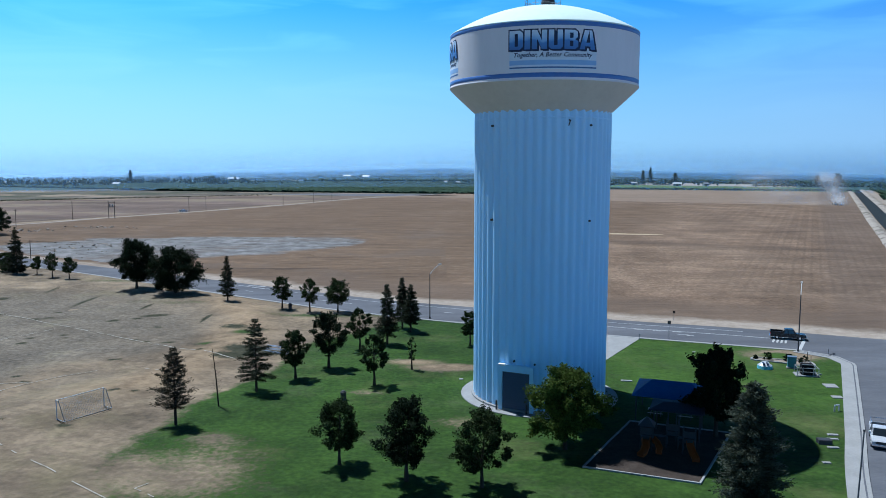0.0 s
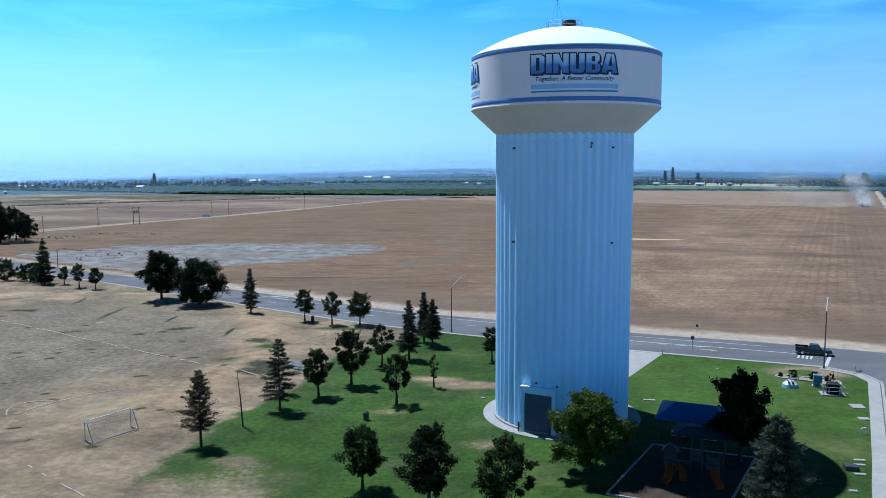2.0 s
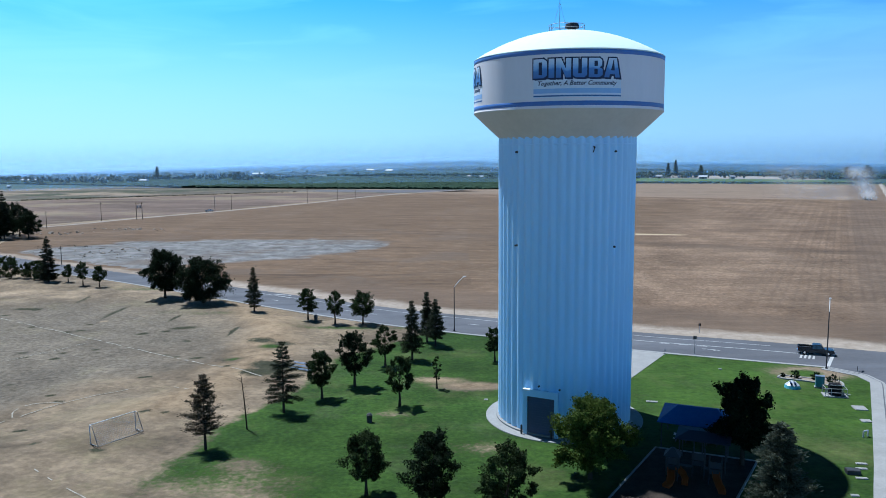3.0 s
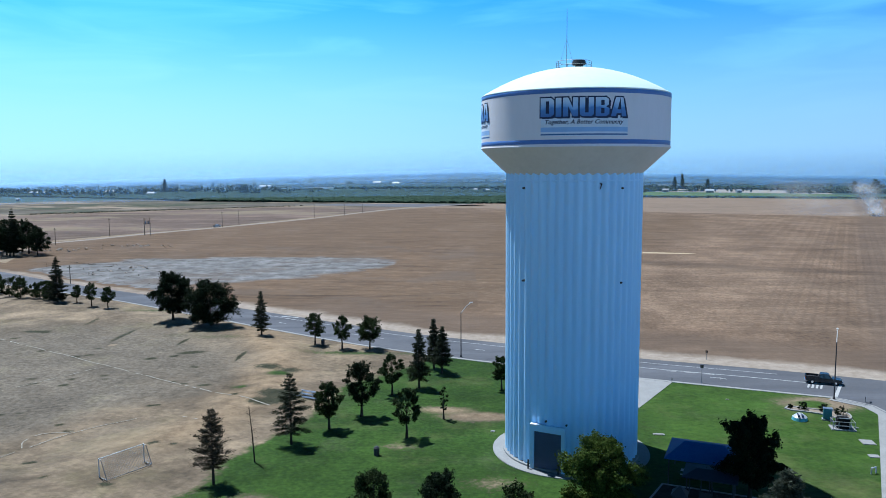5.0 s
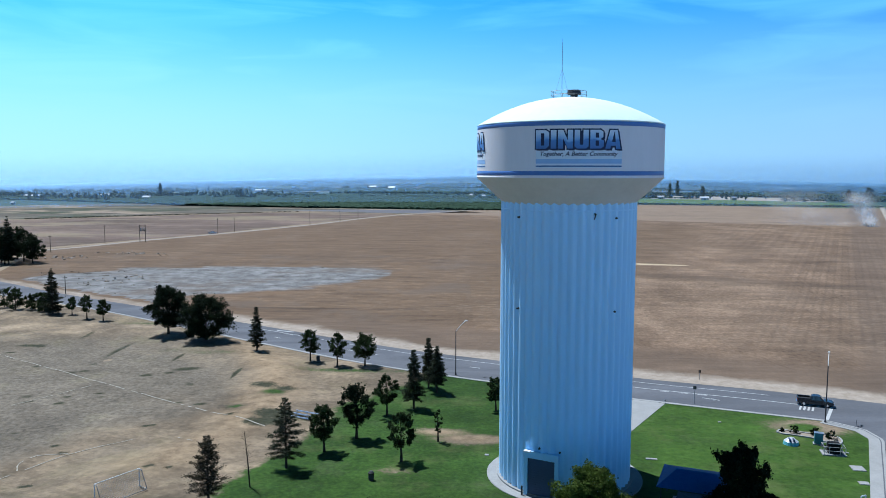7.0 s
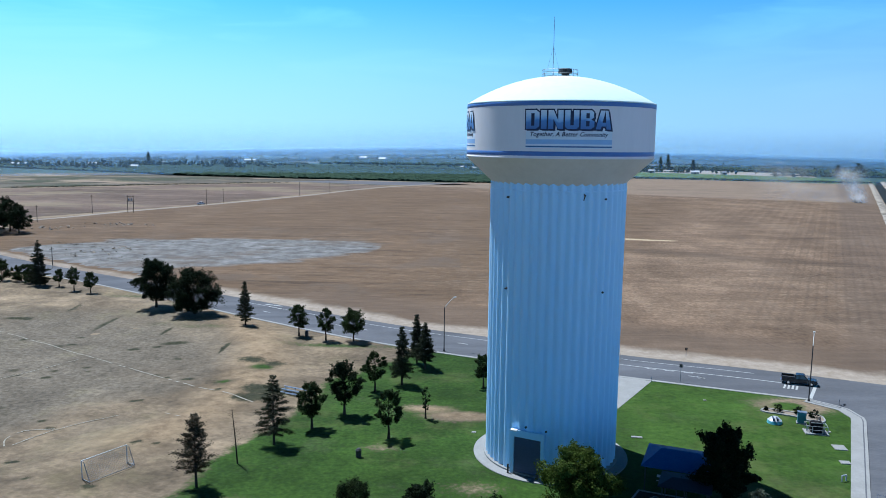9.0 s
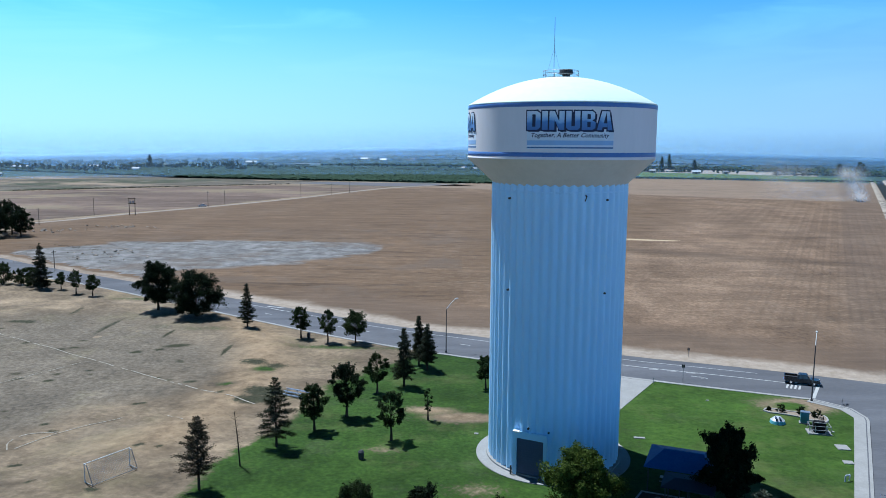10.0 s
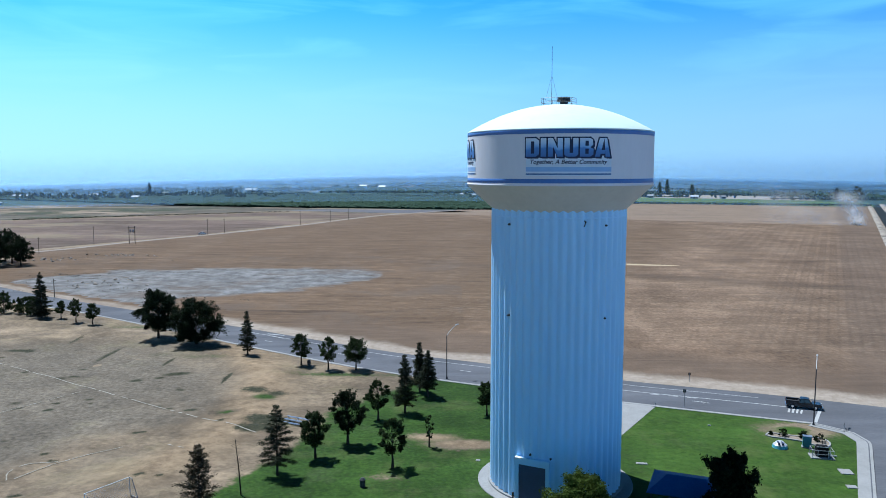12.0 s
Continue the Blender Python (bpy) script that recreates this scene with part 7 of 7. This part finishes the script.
def farm_building(x, y, w, d, h, rz, roof, label="low farm building with a pale roof among trees"):
    e = empty("farm_building", x, y, land(x, y) - 0.1, rz)
    hw, hd = w / 2, d / 2
    obj("wall", [(-hw, -hd, 0), (hw, -hd, 0), (hw, hd, 0), (-hw, hd, 0), (-hw, -hd, h), (hw, -hd, h), (hw, hd, h), (-hw, hd, h), (-hw, 0, h * 1.5), (hw, 0, h * 1.5)],
        [(0, 1, 5, 4), (2, 3, 7, 6), (1, 2, 6, 9, 5), (3, 0, 4, 8, 7)], M["panel"], e)
    g = 0.5
    obj("roof", [(-hw - g, -hd - g, h * 0.94), (hw + g, -hd - g, h * 0.94), (hw + g, 0, h * 1.53), (-hw - g, 0, h * 1.53), (hw + g, hd + g, h * 0.94), (-hw - g, hd + g, h * 0.94),
                 (-hw - g, -hd - g, h * 0.9), (hw + g, -hd - g, h * 0.9), (hw + g, 0, h * 1.49), (-hw - g, 0, h * 1.49), (hw + g, hd + g, h * 0.9), (-hw - g, hd + g, h * 0.9)],
        [(0, 1, 2, 3), (3, 2, 4, 5), (7, 6, 9, 8), (8, 9, 11, 10), (0, 6, 7, 1), (5, 4, 10, 11), (1, 7, 8, 2), (2, 8, 10, 4), (0, 3, 9, 6), (3, 5, 11, 9)], roof, e, "pale metal roof")
    box_part("door", -1.5, 1.5, -hd - 0.08, -hd + 0.02, 0, min(h * 0.8, 3.2), M["dark_steel"], e)
    for k in (-0.32, 0.32):
        box_part("window", w * k - 0.9, w * k + 0.9, -hd - 0.06, -hd + 0.02, h * 0.4, h * 0.75, M["glass"], e)
    tagged(e, label, "farm building", "far farm buildings")


M["roof_grey"] = plain("grey_roof", (0.18, 0.18, 0.186), 0.6)
for x, y, w, d, h, rz, r in ((-463, 1113, 20, 9, 4, -20, "white_paint"), (-551, 925, 7, 3, 3, -10, "white_paint"), (-652, 1153, 60, 12, 4, -20, "white_paint"), (-567, 1208, 30, 12, 4, -20, "roof_grey"),
                             (15, 1236, 14, 9, 4, -26, "roof_grey"), (31, 1220, 10, 7, 3.5, 30, "white_paint"), (-164, 1764, 26, 14, 6, -20, "white_paint"), (-228, 1941, 34, 14, 6, -26, "white_paint"), (-402, 1520, 40, 14, 5, -20, "white_paint"),
                             (220, 1066, 16, 8, 4, -20, "white_paint"), (351, 1127, 18, 10, 4, -20, "white_paint"), (391, 1123, 12, 8, 4, 10, "roof_grey"), (116, 2165, 40, 18, 6, -26, "white_paint"), (1044, 2495, 30, 14, 6, -26, "white_paint"), (297, 1164, 14, 9, 4, -26, "roof_grey")):
    farm_building(x, y, w * 0.62, d * 0.7, h * 0.85, rz, M[r])

# tractor and the dust that it raises
tr = tagged(empty("tractor", 308, 593, -0.06, 100), "dark tractor working at the field edge", "tractor")
box_part("body", -0.4, 2.2, -0.5, 0.5, 0.9, 1.7, M["dark_steel"], tr)
box_part("cab", -1.4, 0.3, -0.8, 0.8, 1.2, 2.9, M["glass"], tr)
for wx, r in ((-1.0, 0.9), (1.8, 0.6)):
    for s in (-1, 1):
        bm = bmesh.new()
        add_tube(bm, (wx, s * 0.7, r), (wx, s * 1.15, r), r, r, 20)
        part("wheel", bm, M["rubber"], tr)
box_part("disc_harrow", -5.0, -2.2, -2.4, 2.4, 0.1, 0.7, M["dark_steel"], tr)


def dust_material():
    m = bpy.data.materials.new("dust")
    m.use_nodes = True
    n, l = m.node_tree.nodes, m.node_tree.links
    out = [x for x in n if x.type == "OUTPUT_MATERIAL"][0]
    n.remove(n["Principled BSDF"])
    df, tl, both, clear, mix = (n.new(k) for k in ("ShaderNodeBsdfDiffuse", "ShaderNodeBsdfTranslucent", "ShaderNodeAddShader", "ShaderNodeBsdfTransparent", "ShaderNodeMixShader"))
    df.inputs["Color"].default_value = (0.46, 0.44, 0.42, 1)
    tl.inputs["Color"].default_value = (0.46, 0.44, 0.42, 1)
    at, g, nz, mr, mu = (n.new(k) for k in ("ShaderNodeAttribute", "ShaderNodeNewGeometry", "ShaderNodeTexNoise", "ShaderNodeMapRange", "ShaderNodeMath"))
    at.attribute_name = "thick"
    nz.inputs["Scale"].default_value, nz.inputs["Detail"].default_value, nz.inputs["Roughness"].default_value = 0.13, 6, 0.6
    l.new(g.outputs["Position"], nz.inputs["Vector"])
    l.new(nz.outputs["Fac"], mr.inputs["Value"])
    for k, v in (("From Min", 0.3), ("From Max", 0.75), ("To Min", 0.15), ("To Max", 1.0)):
        mr.inputs[k].default_value = v
    mu.operation = "MULTIPLY"
    l.new(at.outputs["Fac"], mu.inputs[0])
    l.new(mr.outputs["Result"], mu.inputs[1])
    l.new(df.outputs[0], both.inputs[0])
    l.new(tl.outputs[0], both.inputs[1])
    l.new(mu.outputs[0], mix.inputs["Fac"])
    l.new(clear.outputs[0], mix.inputs[1])
    l.new(both.outputs[0], mix.inputs[2])
    l.new(mix.outputs[0], out.inputs["Surface"])
    return m


M["dust"] = dust_material()
# billows of dust: curved veils one behind the other, thickest along the leaning column
v, f, thick = [], [], []
for layer in range(4):
    nu, nw, o = 40, 24, len(v)
    for j in range(nw):
        z = 34.0 * j / (nw - 1)
        for i in range(nu):
            x = 250 + 96 * i / (nu - 1)
            bend = 5 * noise.noise(Vector((x * 0.05, z * 0.08, layer * 3.1)))
            v.append(tuple(0.896 * c for c in (x + 8 + layer * 1.5, 650 + (336 - x) * 0.45 + layer * 5 + bend, z)))
            core = 336 - 0.4 * z
            col = math.exp(-((x - core) / (3.0 + 0.22 * z)) ** 2) * max(0.0, 1 - z / 33) ** 1.2
            low = 0.45 * math.exp(-((x - 300) / 26) ** 2) * max(0.0, 1 - abs(z - 5) / 12)
            wisp_ = 0.22 * math.exp(-((x - 278) / 18) ** 2) * max(0.0, 1 - abs(z - 22) / 11)
            edge = min(1.0, i / 5, (nu - 1 - i) / 5, (nw - 1 - j) / 4)
            thick.append(edge * min(0.7, 1.3 * col + 0.4 * low * (x < 340) + 0.9 * wisp_))
    for j in range(nw - 1):
        for i in range(nu - 1):
            a = o + j * nu + i
            f.append((a, a + 1, a + nu + 1, a + nu))
dust = obj("dust_plume", v, f, M["dust"], smooth=True)
dust.data.attributes.new("thick", "FLOAT", "POINT").data.foreach_set("value", thick)
tagged(dust, "thin pale dust cloud behind a tractor", "dust", kind="stuff")

# summer haze over the plain, painted as thin blue sheets lit by sun and sky, one far behind the other
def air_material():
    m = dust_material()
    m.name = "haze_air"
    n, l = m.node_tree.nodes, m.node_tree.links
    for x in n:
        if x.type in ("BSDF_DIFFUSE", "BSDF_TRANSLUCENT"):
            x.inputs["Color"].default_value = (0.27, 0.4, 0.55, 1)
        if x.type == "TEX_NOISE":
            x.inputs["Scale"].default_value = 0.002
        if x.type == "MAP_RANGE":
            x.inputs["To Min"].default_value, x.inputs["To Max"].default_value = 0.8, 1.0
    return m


M["air"] = air_material()
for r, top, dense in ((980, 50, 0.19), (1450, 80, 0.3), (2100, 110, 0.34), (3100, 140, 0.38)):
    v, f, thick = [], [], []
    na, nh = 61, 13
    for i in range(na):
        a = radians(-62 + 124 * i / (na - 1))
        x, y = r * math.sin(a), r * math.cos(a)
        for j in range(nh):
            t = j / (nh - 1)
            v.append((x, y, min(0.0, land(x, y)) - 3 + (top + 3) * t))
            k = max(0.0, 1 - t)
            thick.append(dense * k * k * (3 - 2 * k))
    for i in range(na - 1):
        for j in range(nh - 1):
            q = i * nh + j
            f.append((q, q + nh, q + nh + 1, q + 1))
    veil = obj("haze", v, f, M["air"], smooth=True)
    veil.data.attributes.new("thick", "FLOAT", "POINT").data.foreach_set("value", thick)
    tagged(veil, "thin blue sheet standing in for summer haze over far farmland", "haze", kind="stuff")

# the edge of the plain, far behind everything, its haze painted as a blue glow
haze = bpy.data.materials.new("far_haze_glow")
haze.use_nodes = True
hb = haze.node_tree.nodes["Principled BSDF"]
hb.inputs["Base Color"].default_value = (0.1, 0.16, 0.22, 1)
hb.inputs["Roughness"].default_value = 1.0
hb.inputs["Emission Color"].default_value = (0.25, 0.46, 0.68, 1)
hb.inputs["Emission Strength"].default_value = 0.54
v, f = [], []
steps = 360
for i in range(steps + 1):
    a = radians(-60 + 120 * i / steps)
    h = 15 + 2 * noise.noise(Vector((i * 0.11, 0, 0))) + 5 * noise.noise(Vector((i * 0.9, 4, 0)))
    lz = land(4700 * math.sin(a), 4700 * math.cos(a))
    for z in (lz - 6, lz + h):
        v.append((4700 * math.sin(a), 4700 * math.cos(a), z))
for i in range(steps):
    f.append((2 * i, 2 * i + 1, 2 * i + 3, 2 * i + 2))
tagged(obj("backdrop", v, f, haze), "glowing blue strip standing in for a hazy far tree line", "backdrop", kind="structure")
